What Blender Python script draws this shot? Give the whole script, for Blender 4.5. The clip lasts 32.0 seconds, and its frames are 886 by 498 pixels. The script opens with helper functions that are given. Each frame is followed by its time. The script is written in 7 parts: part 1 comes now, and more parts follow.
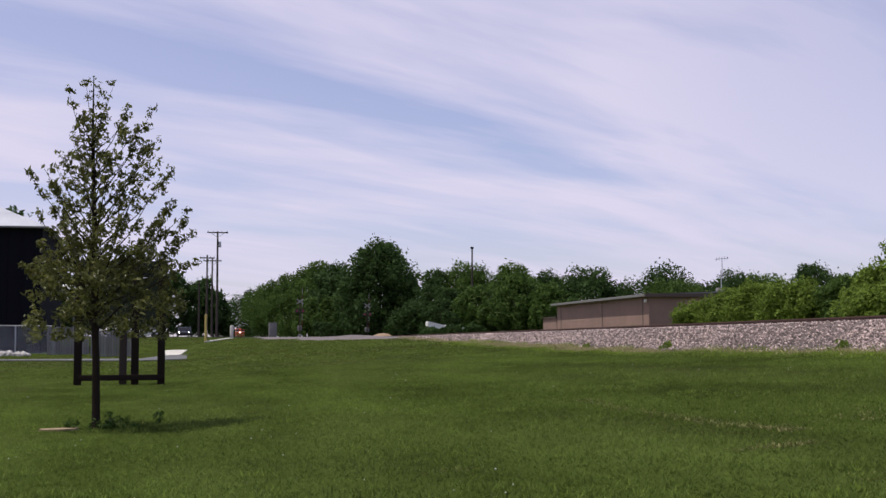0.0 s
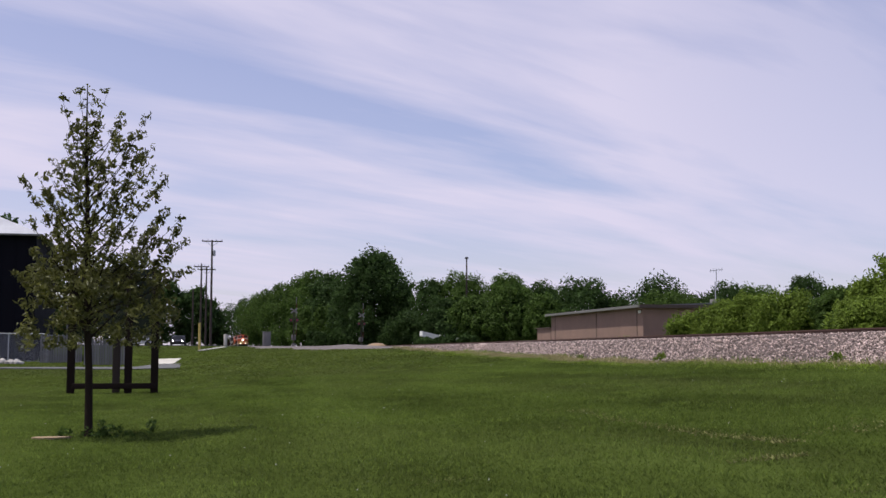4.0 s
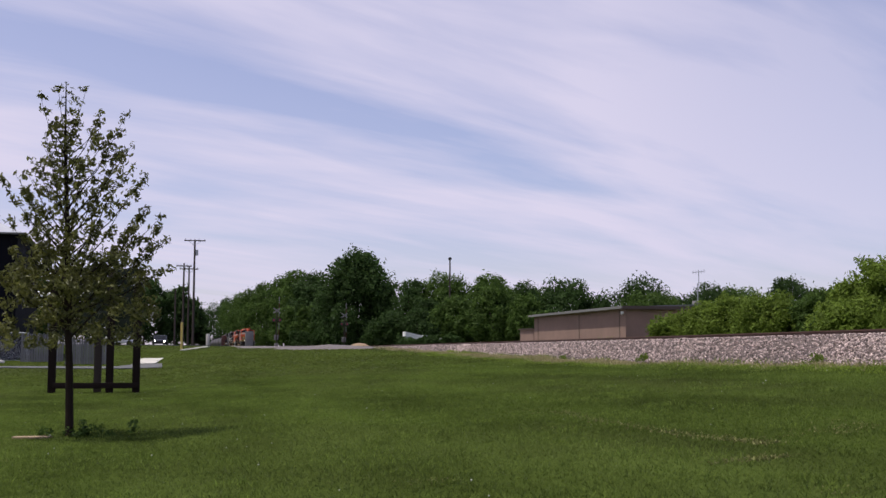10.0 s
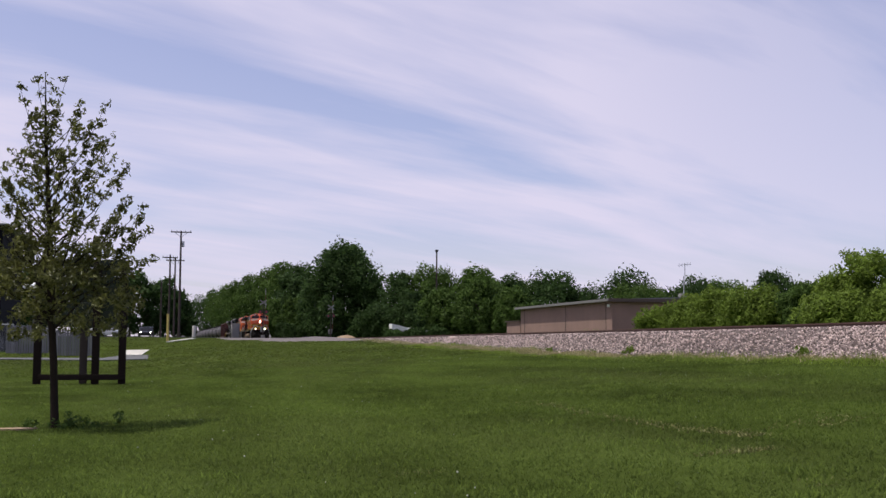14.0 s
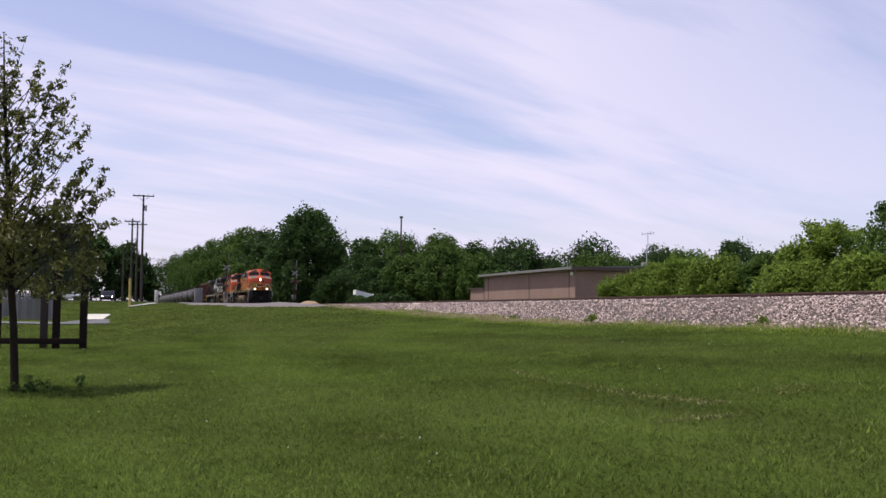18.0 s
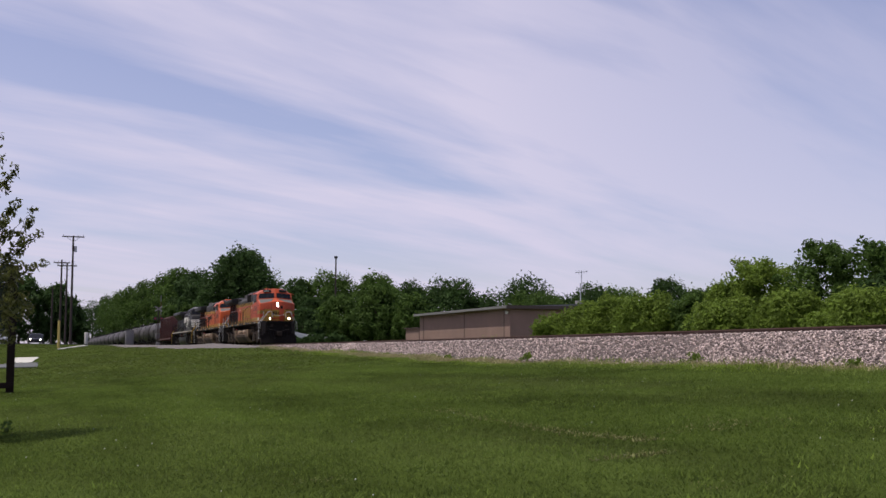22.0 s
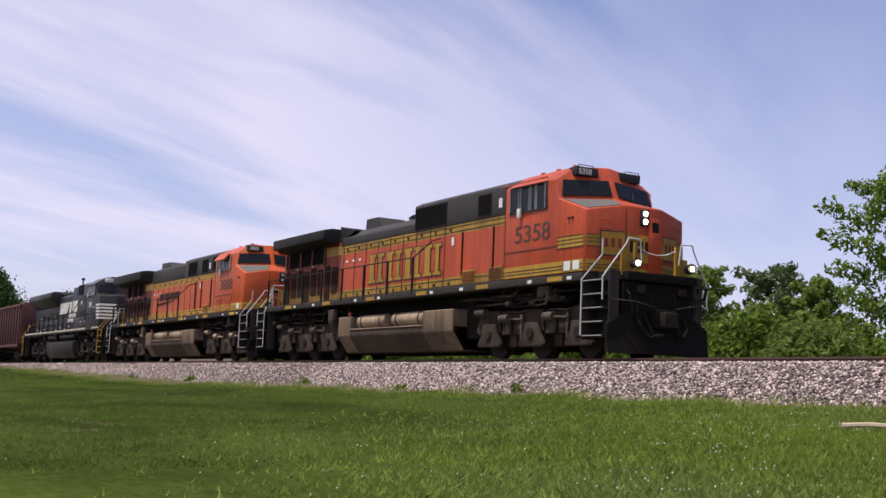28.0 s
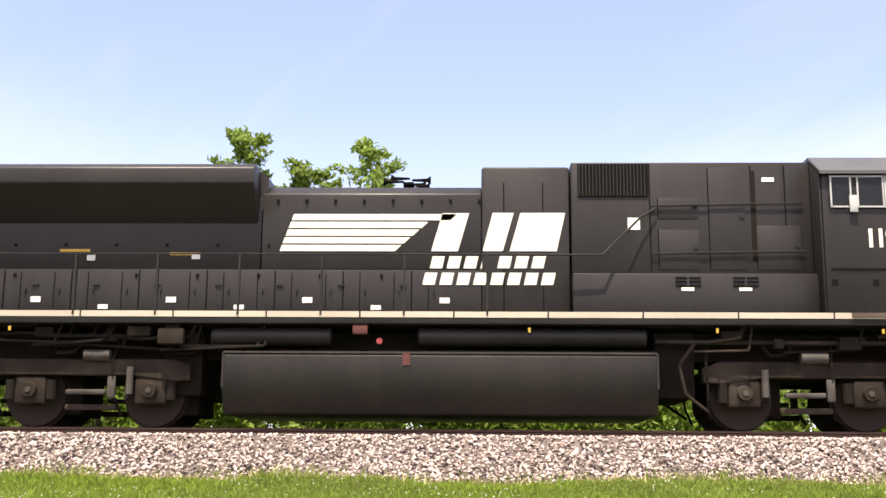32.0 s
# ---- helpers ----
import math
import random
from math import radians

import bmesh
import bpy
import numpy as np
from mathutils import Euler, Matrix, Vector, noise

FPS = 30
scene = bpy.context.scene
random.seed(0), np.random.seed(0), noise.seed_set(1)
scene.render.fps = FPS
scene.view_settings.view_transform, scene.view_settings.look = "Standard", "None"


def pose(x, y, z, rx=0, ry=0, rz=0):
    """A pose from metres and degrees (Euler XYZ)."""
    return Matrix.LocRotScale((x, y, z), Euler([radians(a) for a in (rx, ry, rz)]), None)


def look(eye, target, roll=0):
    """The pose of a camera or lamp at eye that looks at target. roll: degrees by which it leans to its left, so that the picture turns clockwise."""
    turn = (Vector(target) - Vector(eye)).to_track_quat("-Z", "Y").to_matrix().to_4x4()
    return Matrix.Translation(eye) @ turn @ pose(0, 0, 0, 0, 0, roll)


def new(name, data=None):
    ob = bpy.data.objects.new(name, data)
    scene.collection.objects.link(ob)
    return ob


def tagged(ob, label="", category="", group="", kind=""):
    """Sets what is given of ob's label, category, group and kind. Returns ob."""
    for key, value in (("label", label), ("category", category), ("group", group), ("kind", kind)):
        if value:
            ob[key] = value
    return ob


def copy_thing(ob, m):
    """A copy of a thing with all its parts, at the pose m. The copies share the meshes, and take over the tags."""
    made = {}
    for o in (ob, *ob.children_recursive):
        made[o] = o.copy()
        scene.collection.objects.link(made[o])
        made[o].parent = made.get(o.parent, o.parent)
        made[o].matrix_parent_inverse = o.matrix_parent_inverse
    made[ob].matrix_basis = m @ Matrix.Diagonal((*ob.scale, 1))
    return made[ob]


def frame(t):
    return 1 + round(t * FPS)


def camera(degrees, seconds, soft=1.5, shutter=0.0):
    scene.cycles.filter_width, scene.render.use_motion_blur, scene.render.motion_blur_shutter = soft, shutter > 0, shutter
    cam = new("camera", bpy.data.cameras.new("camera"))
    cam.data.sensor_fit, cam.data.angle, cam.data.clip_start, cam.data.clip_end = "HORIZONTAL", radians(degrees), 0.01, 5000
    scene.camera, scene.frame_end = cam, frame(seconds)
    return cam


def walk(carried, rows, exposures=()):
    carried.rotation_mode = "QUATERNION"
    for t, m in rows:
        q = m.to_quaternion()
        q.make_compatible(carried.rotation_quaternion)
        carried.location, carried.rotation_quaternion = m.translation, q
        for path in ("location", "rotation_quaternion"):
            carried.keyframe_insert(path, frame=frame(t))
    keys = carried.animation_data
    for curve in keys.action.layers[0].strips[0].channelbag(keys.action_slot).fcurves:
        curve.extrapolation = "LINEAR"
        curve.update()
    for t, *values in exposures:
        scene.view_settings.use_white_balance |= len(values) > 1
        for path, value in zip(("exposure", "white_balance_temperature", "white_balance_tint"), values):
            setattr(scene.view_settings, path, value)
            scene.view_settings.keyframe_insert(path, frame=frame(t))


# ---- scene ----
EXPOSURES = [(0, -0.34, 6500, 10), (9, -0.36, 6500, 10), (13.5, -0.36, 6500, 10), (16, -0.10, 6500, 10), (19, -0.18, 6500, 10), (21, -0.36, 6500, 10), (24, -0.53, 6450, 10), (27, -0.42, 6450, 10), (28, -0.18, 6450, 10), (29, 0.13, 6380, 9), (30, 0.22, 6550, 8), (31, 0.58, 6800, 8), (32, 1.07, 7480, 7)]
# The camera: handheld on a lawn, panning after the train.
cam = camera(41.3, 32.0)
PATH = [
    (0.0, pose(0.00, 0, 1.50, 94.58, 0.32, -12.47)),
    (0.5, pose(0.00, 0, 1.50, 94.43, 0.20, -12.36)),
    (1.0, pose(0.00, 0, 1.50, 94.52, -0.06, -12.30)),
    (1.5, pose(0.00, 0, 1.50, 94.62, 0.10, -12.23)),
    (2.0, pose(0.00, 0, 1.50, 94.70, 0.05, -12.30)),
    (2.5, pose(0.00, 0, 1.50, 94.77, 0.13, -12.33)),
    (3.0, pose(0.00, 0, 1.50, 94.85, -0.03, -12.52)),
    (3.5, pose(0.00, 0, 1.50, 94.96, -0.01, -12.69)),
    (5.5, pose(0.00, 0, 1.50, 95.38, -0.04, -12.93)),
    (6.0, pose(0.00, 0, 1.50, 95.49, -0.06, -13.01)),
    (6.5, pose(0.00, 0, 1.50, 95.49, 0.09, -13.02)),
    (7.0, pose(0.00, 0, 1.50, 95.31, 0.11, -13.05)),
    (7.5, pose(0.00, 0, 1.50, 94.88, 0.50, -12.96)),
    (8.0, pose(0.00, 0, 1.50, 94.65, 0.27, -12.87)),
    (8.5, pose(0.00, 0, 1.50, 94.71, -0.02, -12.95)),
    (9.0, pose(0.00, 0, 1.50, 94.95, -0.11, -13.08)),
    (9.5, pose(0.00, 0, 1.50, 95.06, -0.25, -13.33)),
    (10.0, pose(0.00, 0, 1.50, 95.09, -0.17, -13.59)),
    (10.5, pose(0.00, 0, 1.50, 95.17, -0.05, -13.75)),
    (11.0, pose(0.00, 0, 1.50, 95.19, 0.09, -13.81)),
    (11.5, pose(0.00, 0, 1.50, 95.21, -0.13, -13.91)),
    (12.0, pose(0.00, 0, 1.50, 95.10, 0.26, -13.97)),
    (12.5, pose(0.00, 0, 1.50, 94.87, 0.17, -14.00)),
    (13.0, pose(0.00, 0, 1.50, 94.79, -0.04, -14.08)),
    (13.5, pose(0.00, 0, 1.50, 94.75, -0.28, -14.24)),
    (15.5, pose(0.00, 0, 1.50, 94.50, 0.33, -14.50)),
    (16.0, pose(0.00, 0, 1.50, 92.74, 0.55, -14.76)),
    (16.5, pose(0.00, 0, 1.50, 92.86, 0.06, -15.13)),
    (17.0, pose(0.00, 0, 1.50, 92.70, -0.74, -15.44)),
    (17.5, pose(0.00, 0, 1.50, 93.09, -0.84, -15.76)),
    (18.0, pose(0.00, 0, 1.50, 93.11, -0.70, -16.01)),
    (18.5, pose(0.00, 0, 1.50, 93.29, -0.70, -16.24)),
    (19.0, pose(0.00, 0, 1.50, 93.53, -0.68, -16.49)),
    (19.5, pose(0.00, 0, 1.50, 93.64, -0.60, -16.75)),
    (20.0, pose(0.00, 0, 1.50, 93.87, -0.57, -17.65)),
    (20.5, pose(0.00, 0, 1.50, 94.21, -0.75, -18.18)),
    (21.0, pose(0.00, 0, 1.50, 94.58, -0.59, -18.69)),
    (21.5, pose(0.00, 0, 1.50, 94.92, -0.57, -19.12)),
    (22.0, pose(0.00, 0, 1.50, 95.06, -0.17, -19.15)),
    (22.5, pose(0.00, 0, 1.50, 95.39, -0.41, -18.91)),
    (23.0, pose(0.00, 0, 1.50, 95.61, -0.33, -18.99)),
    (23.5, pose(0.00, 0, 1.50, 95.64, -0.36, -19.13)),
    (24.0, pose(0.00, 0, 1.50, 95.65, -0.60, -19.29)),
    (24.5, pose(0.00, 0, 1.50, 95.66, -0.75, -19.38)),
    (26.5, pose(0.02, 0.00, 1.49, 96.10, -2.00, -21.75)),
    (27.0, pose(1.60, -1.93, 1.40, 96.55, -2.35, -24.25)),
    (27.5, pose(2.21, -4.20, 1.31, 96.57, -2.40, -25.46)),
    (28.0, pose(1.60, -6.81, 1.25, 96.95, -2.33, -30.23)),
    (28.5, pose(0.49, -9.42, 1.20, 97.63, -1.91, -36.68)),
    (29.0, pose(-0.23, -11.58, 1.18, 97.91, -1.51, -39.45)),
    (29.5, pose(-0.63, -11.65, 1.19, 98.59, -1.61, -43.03)),
    (30.0, pose(-0.71, -11.45, 1.18, 99.45, -2.01, -46.83)),
    (30.5, pose(-0.85, -11.30, 1.18, 99.92, -1.50, -49.81)),
    (31.0, pose(-1.15, -11.68, 1.17, 100.22, -1.77, -53.87)),
    (31.5, pose(-1.55, -11.42, 1.19, 100.85, -1.28, -68.51)),
    (32.0, pose(-1.88, -10.28, 1.24, 101.37, -0.43, -88.40)),
]
walk(cam, PATH, EXPOSURES)

# How far the front of the train has come past the camera: seconds, metres.
RUN = [
    (0.0, -416.23), (0.5, -409.11), (1.0, -401.99), (1.5, -394.87), (2.0, -387.74), (2.5, -380.62), (3.0, -373.50), (3.5, -366.38),
    (5.5, -337.22), (6.0, -329.73), (6.5, -322.19), (7.0, -314.61), (7.5, -306.99), (8.0, -299.33), (8.5, -291.63), (9.0, -283.91),
    (9.5, -276.15), (10.0, -268.36), (10.5, -260.55), (11.0, -252.70), (11.5, -244.83), (12.0, -236.94), (12.5, -229.02), (13.0, -221.08),
    (13.5, -213.96), (15.5, -190.94), (16.0, -184.33), (16.5, -177.44), (17.0, -170.52), (17.5, -163.53), (18.0, -156.56), (18.5, -149.54),
    (19.0, -142.52), (19.5, -135.33), (20.0, -128.27), (20.5, -121.24), (21.0, -114.18), (21.5, -107.12), (22.0, -100.05), (22.5, -92.91),
    (23.0, -85.83), (23.5, -78.93), (24.0, -71.85), (24.5, -64.59), (26.5, -38.30), (27.0, -28.80), (27.5, -23.10), (28.0, -15.27),
    (28.5, -5.97), (29.0, 3.37), (29.5, 13.50), (30.0, 23.62), (30.5, 33.64), (31.0, 43.74), (31.5, 54.05), (32.0, 64.92),
]

# ---- world and sun ----
SUN_EL, SUN_AZ = radians(69), radians(-80)      # the sun stands left of the lawn, high
sun = new("sun", bpy.data.lights.new("sun", "SUN"))
sun.data.energy, sun.data.angle, sun.data.color = 5.0, radians(0.6), (1.0, 0.95, 0.86)
sun_dir = Vector((math.sin(SUN_AZ) * math.cos(SUN_EL), math.cos(SUN_AZ) * math.cos(SUN_EL), math.sin(SUN_EL)))
sun.matrix_world = look(sun_dir * 50, (0, 0, 0))

world = bpy.data.worlds.new("sky")
scene.world = world
world.use_nodes = True
wn, wl = world.node_tree.nodes, world.node_tree.links
sky = wn.new("ShaderNodeTexSky")
sky.sky_type, sky.sun_disc, sky.sun_elevation, sky.sun_rotation = "NISHITA", False, SUN_EL, SUN_AZ
sky.air_density, sky.dust_density, sky.ozone_density = 1.0, 0.6, 1.6
tex = wn.new("ShaderNodeTexCoord")
sep = wn.new("ShaderNodeSeparateXYZ")
wl.new(tex.outputs["Generated"], sep.inputs[0])


def wmath(op, a, b=None):
    n = wn.new("ShaderNodeMath")
    n.operation = op
    for i, v in enumerate((a, b)):
        if v is None:
            continue
        if isinstance(v, (int, float)):
            n.inputs[i].default_value = v
        else:
            wl.new(v, n.inputs[i])
    return n.outputs[0]


# thin streaks of cirrus on a high sheet of cloud
height = wmath("ADD", wmath("MAXIMUM", sep.outputs[2], 0.0), 0.10)
flat = wn.new("ShaderNodeCombineXYZ")
wl.new(wmath("DIVIDE", sep.outputs[0], height), flat.inputs[0])
wl.new(wmath("DIVIDE", sep.outputs[1], height), flat.inputs[1])
spin = wn.new("ShaderNodeMapping")
spin.inputs["Rotation"].default_value = (0, 0, radians(-31))
wl.new(flat.outputs[0], spin.inputs[0])
turn = wn.new("ShaderNodeMapping")
turn.inputs["Location"].default_value = (0.7, 2.1, 0)
turn.inputs["Scale"].default_value = (0.20, 0.66, 1)
wl.new(spin.outputs[0], turn.inputs[0])
streak = wn.new("ShaderNodeTexNoise")
streak.inputs["Scale"].default_value, streak.inputs["Detail"].default_value = 1.0, 7.0
streak.inputs["Roughness"].default_value, streak.inputs["Distortion"].default_value = 0.55, 0.55
wl.new(turn.outputs[0], streak.inputs["Vector"])
fibre = wn.new("ShaderNodeMapping")
fibre.inputs["Scale"].default_value = (0.62, 3.0, 1)
wl.new(spin.outputs[0], fibre.inputs[0])
thread = wn.new("ShaderNodeTexNoise")
thread.inputs["Scale"].default_value, thread.inputs["Detail"].default_value, thread.inputs["Distortion"].default_value = 1.0, 5.0, 0.8
wl.new(fibre.outputs[0], thread.inputs["Vector"])
mixed = wmath("ADD", wmath("MULTIPLY", streak.outputs["Fac"], 0.74), wmath("MULTIPLY", thread.outputs["Fac"], 0.26))
ramp = wn.new("ShaderNodeValToRGB")
ramp.color_ramp.elements[0].position, ramp.color_ramp.elements[1].position = 0.42, 0.585
wl.new(mixed, ramp.inputs[0])
low = wmath("SUBTRACT", 1.0, wmath("MULTIPLY", wmath("MAXIMUM", sep.outputs[2], 0.0), 3.2))
haze = wmath("ADD", wmath("MULTIPLY", wmath("MAXIMUM", low, 0.0), 0.28), 0.075)
# the streaks thin out towards the east
east = wn.new("ShaderNodeMapRange")
east.inputs["From Min"].default_value, east.inputs["From Max"].default_value = 0.35, 0.80
east.inputs["To Min"].default_value, east.inputs["To Max"].default_value = 0.70, 0.10
wl.new(sep.outputs[0], east.inputs["Value"])
# and thicken to a milky veil on the sun's side
veil = wn.new("ShaderNodeMapRange")
veil.inputs["From Min"].default_value, veil.inputs["From Max"].default_value = 0.45, -0.45
veil.inputs["To Min"].default_value, veil.inputs["To Max"].default_value = 0.0, 0.30
wl.new(sep.outputs[0], veil.inputs["Value"])
cover = wmath("MINIMUM", wmath("ADD", wmath("ADD", wmath("MULTIPLY", ramp.outputs[0], east.outputs[0]), haze), veil.outputs[0]), 0.96)
blue = wn.new("ShaderNodeMix")
blue.data_type = "RGBA"
wl.new(cover, blue.inputs["Factor"])
tint = wn.new("ShaderNodeMix")
tint.data_type, tint.blend_type = "RGBA", "MULTIPLY"
tint.inputs["Factor"].default_value = 1.0
tint.inputs["B"].default_value = (1.25, 1.13, 1.37, 1)
wl.new(sky.outputs[0], tint.inputs["A"])
wl.new(tint.outputs["Result"], blue.inputs["A"])
blue.inputs["B"].default_value = (8.1, 7.6, 9.5, 1)
wbg = wn["Background"]
wl.new(blue.outputs["Result"], wbg.inputs["Color"])
wbg.inputs["Strength"].default_value = 0.115


# ---- materials ----
def mat(name, color, rough=0.6, metal=0.0, var=0.25, scale=6.0, grain=60.0, bump=0.0, dirt=None, dirt_amount=0.0, coords="Object", emit=0.0, random_tint=0.0, island=0.0, stretch=(1, 1, 1), spec=0.5, streaks=None, streak_amount=0.0):
    m = bpy.data.materials.new(name)
    m.use_nodes = True
    n, l = m.node_tree.nodes, m.node_tree.links
    b = n["Principled BSDF"]
    b.inputs["Roughness"].default_value, b.inputs["Metallic"].default_value = rough, metal
    b.inputs["Specular IOR Level"].default_value = spec
    if emit:
        b.inputs["Emission Color"].default_value, b.inputs["Emission Strength"].default_value = (*color, 1), emit
    tc, mp = n.new("ShaderNodeTexCoord"), n.new("ShaderNodeMapping")
    l.new(tc.outputs[coords], mp.inputs[0])
    mp.inputs["Scale"].default_value = stretch
    big, fine = n.new("ShaderNodeTexNoise"), n.new("ShaderNodeTexNoise")
    big.inputs["Scale"].default_value, big.inputs["Detail"].default_value = scale, 4
    fine.inputs["Scale"].default_value, fine.inputs["Detail"].default_value = grain, 3
    l.new(mp.outputs[0], big.inputs["Vector"])
    l.new(mp.outputs[0], fine.inputs["Vector"])

    def m2(op, a, c):
        q = n.new("ShaderNodeMath")
        q.operation = op
        for i, v in enumerate((a, c)):
            if isinstance(v, (int, float)):
                q.inputs[i].default_value = v
            else:
                l.new(v, q.inputs[i])
        return q.outputs[0]

    mix = m2("ADD", m2("MULTIPLY", big.outputs["Fac"], 0.65), m2("MULTIPLY", fine.outputs["Fac"], 0.35))
    value = m2("ADD", m2("MULTIPLY", m2("SUBTRACT", mix, 0.5), 2.2 * var), 1.0)
    if random_tint:
        oi = n.new("ShaderNodeObjectInfo")
        value = m2("MULTIPLY", value, m2("ADD", m2("MULTIPLY", oi.outputs["Random"], random_tint), 1 - random_tint / 2))
    if island:
        ge = n.new("ShaderNodeNewGeometry")
        value = m2("MULTIPLY", value, m2("ADD", m2("MULTIPLY", ge.outputs["Random Per Island"], island), 1 - island / 2))
    hsv = n.new("ShaderNodeHueSaturation")
    hsv.inputs["Color"].default_value = (*color, 1)
    l.new(value, hsv.inputs["Value"])
    out = hsv.outputs[0]
    if dirt:
        st = n.new("ShaderNodeTexNoise")
        st.inputs["Scale"].default_value, st.inputs["Detail"].default_value = scale * 0.45, 6
        l.new(mp.outputs[0], st.inputs["Vector"])
        rp = n.new("ShaderNodeValToRGB")
        rp.color_ramp.elements[0].position, rp.color_ramp.elements[1].position = 0.45, 0.72
        l.new(st.outputs["Fac"], rp.inputs[0])
        dm = n.new("ShaderNodeMix")
        dm.data_type = "RGBA"
        l.new(m2("MULTIPLY", rp.outputs[0], dirt_amount), dm.inputs["Factor"])
        l.new(out, dm.inputs["A"])
        dm.inputs["B"].default_value = (*dirt, 1)
        out = dm.outputs["Result"]
    if streaks:
        # grime washed down in narrow runs, and specks
        sm, sn = n.new("ShaderNodeMapping"), n.new("ShaderNodeTexNoise")
        sm.inputs["Scale"].default_value = (5.0, 5.0, 0.22)
        sn.inputs["Scale"].default_value, sn.inputs["Detail"].default_value = 1.6, 5
        l.new(tc.outputs[coords], sm.inputs[0])
        l.new(sm.outputs[0], sn.inputs["Vector"])
        sp = n.new("ShaderNodeTexNoise")
        sp.inputs["Scale"].default_value, sp.inputs["Detail"].default_value = 7.0, 6
        l.new(tc.outputs[coords], sp.inputs["Vector"])
        sr = n.new("ShaderNodeValToRGB")
        sr.color_ramp.elements[0].position, sr.color_ramp.elements[1].position = 0.40, 0.72
        l.new(m2("ADD", m2("MULTIPLY", sn.outputs["Fac"], 0.7), m2("MULTIPLY", sp.outputs["Fac"], 0.3)), sr.inputs[0])
        sx = n.new("ShaderNodeMix")
        sx.data_type = "RGBA"
        l.new(m2("MULTIPLY", sr.outputs[0], streak_amount), sx.inputs["Factor"])
        l.new(out, sx.inputs["A"])
        sx.inputs["B"].default_value = (*streaks, 1)
        out = sx.outputs["Result"]
    l.new(out, b.inputs["Base Color"])
    l.new(m2("ADD", m2("MULTIPLY", m2("SUBTRACT", mix, 0.5), 0.3), rough), b.inputs["Roughness"])
    if bump:
        bp = n.new("ShaderNodeBump")
        bp.inputs["Strength"].default_value, bp.inputs["Distance"].default_value = bump, 0.02
        l.new(fine.outputs["Fac"], bp.inputs["Height"])
        l.new(bp.outputs[0], b.inputs["Normal"])
    return m


def leaf_mat(name, color, back=0.35, rough=0.55, island=0.7, var=0.35, scale=0.8, dirt=None, dirt_amount=0.0, stretch=(1, 1, 1)):
    """Leaves: varied from leaf to leaf, letting some light through."""
    m = mat(name, color, rough, var=var, scale=scale, grain=5.0, island=island, random_tint=0.25, spec=0.08, dirt=dirt, dirt_amount=dirt_amount, stretch=stretch)
    n, l = m.node_tree.nodes, m.node_tree.links
    b = n["Principled BSDF"]
    t = n.new("ShaderNodeBsdfTranslucent")
    l.new(b.inputs["Base Color"].links[0].from_socket, t.inputs["Color"])
    mx = n.new("ShaderNodeMixShader")
    mx.inputs[0].default_value = back
    l.new(b.outputs[0], mx.inputs[1])
    l.new(t.outputs[0], mx.inputs[2])
    l.new(mx.outputs[0], n["Material Output"].inputs["Surface"])
    return m


M_GRASS = mat("lawn_grass", (0.047, 0.066, 0.0140), 0.85, stretch=(1.5, 0.45, 1), var=1.35, scale=0.30, grain=9.0, bump=0.5, dirt=(0.060, 0.080, 0.021), dirt_amount=0.6, spec=0.0)
M_BLADE = leaf_mat("grass_blade", (0.122, 0.172, 0.033), 0.6, stretch=(1.5, 0.45, 1), island=0.25, var=1.25, scale=0.30, dirt=(0.150, 0.165, 0.055), dirt_amount=0.55)
M_BLADE2 = leaf_mat("longer_grass_blade", (0.215, 0.292, 0.047), 0.5, island=0.6, var=0.55, scale=0.5, dirt=(0.20, 0.24, 0.075), dirt_amount=0.7)
M_BLADE3 = leaf_mat("far_grass_blade", (0.120, 0.158, 0.032), 0.45, island=0.3, var=0.5, scale=0.12, dirt=(0.105, 0.125, 0.040), dirt_amount=0.7)
M_TUFT = leaf_mat("clumped_grass_blade", (0.165, 0.225, 0.046), 0.55, island=0.5, var=0.5, scale=0.6)
M_DRY = leaf_mat("dry_grass", (0.37, 0.33, 0.165), 0.25)
M_TRAIL = leaf_mat("faded_grass", (0.225, 0.225, 0.085), 0.25)
M_CLOVER = mat("clover_flower", (0.50, 0.52, 0.42), 0.8, island=0.3)
M_STONE = mat("ballast_stone", (0.40, 0.315, 0.288), 0.85, var=0.35, scale=3, grain=30, island=1.5, spec=0.3)
# Darker than the stones: shade of the gaps between them is in its colour.
M_SHADED_BED = mat("ballast_bed", (0.13, 0.103, 0.096), 0.9, var=0.9, scale=1.2, grain=16.0, bump=1.0, spec=0.2)
M_RAIL = mat("rusty_rail_steel", (0.10, 0.055, 0.04), 0.6, 0.3, scale=2)
M_TIE = mat("creosoted_timber", (0.05, 0.04, 0.033), 0.9, scale=3)
M_ASPHALT = mat("asphalt", (0.10, 0.10, 0.10), 0.9, scale=1.5, grain=40, bump=0.3)
M_CONCRETE = mat("concrete", (0.55, 0.52, 0.46), 0.85, scale=1.0, grain=30, dirt=(0.35, 0.33, 0.30), dirt_amount=0.4)
M_STICK = mat("bleached_dead_wood", (0.44, 0.36, 0.24), 0.9, var=0.4, scale=5, grain=40, spec=0.1)
M_GRAVEL = mat("grey_gravel", (0.135, 0.115, 0.108), 0.95, var=0.6, scale=2, grain=14, bump=0.8)
M_SOIL = mat("bare_soil", (0.30, 0.21, 0.13), 0.95, scale=4, grain=30, bump=0.6)
M_BARK = mat("grey_brown_bark", (0.075, 0.058, 0.045), 0.9, var=0.5, scale=5, grain=30, bump=0.8, stretch=(1, 1, 0.25))
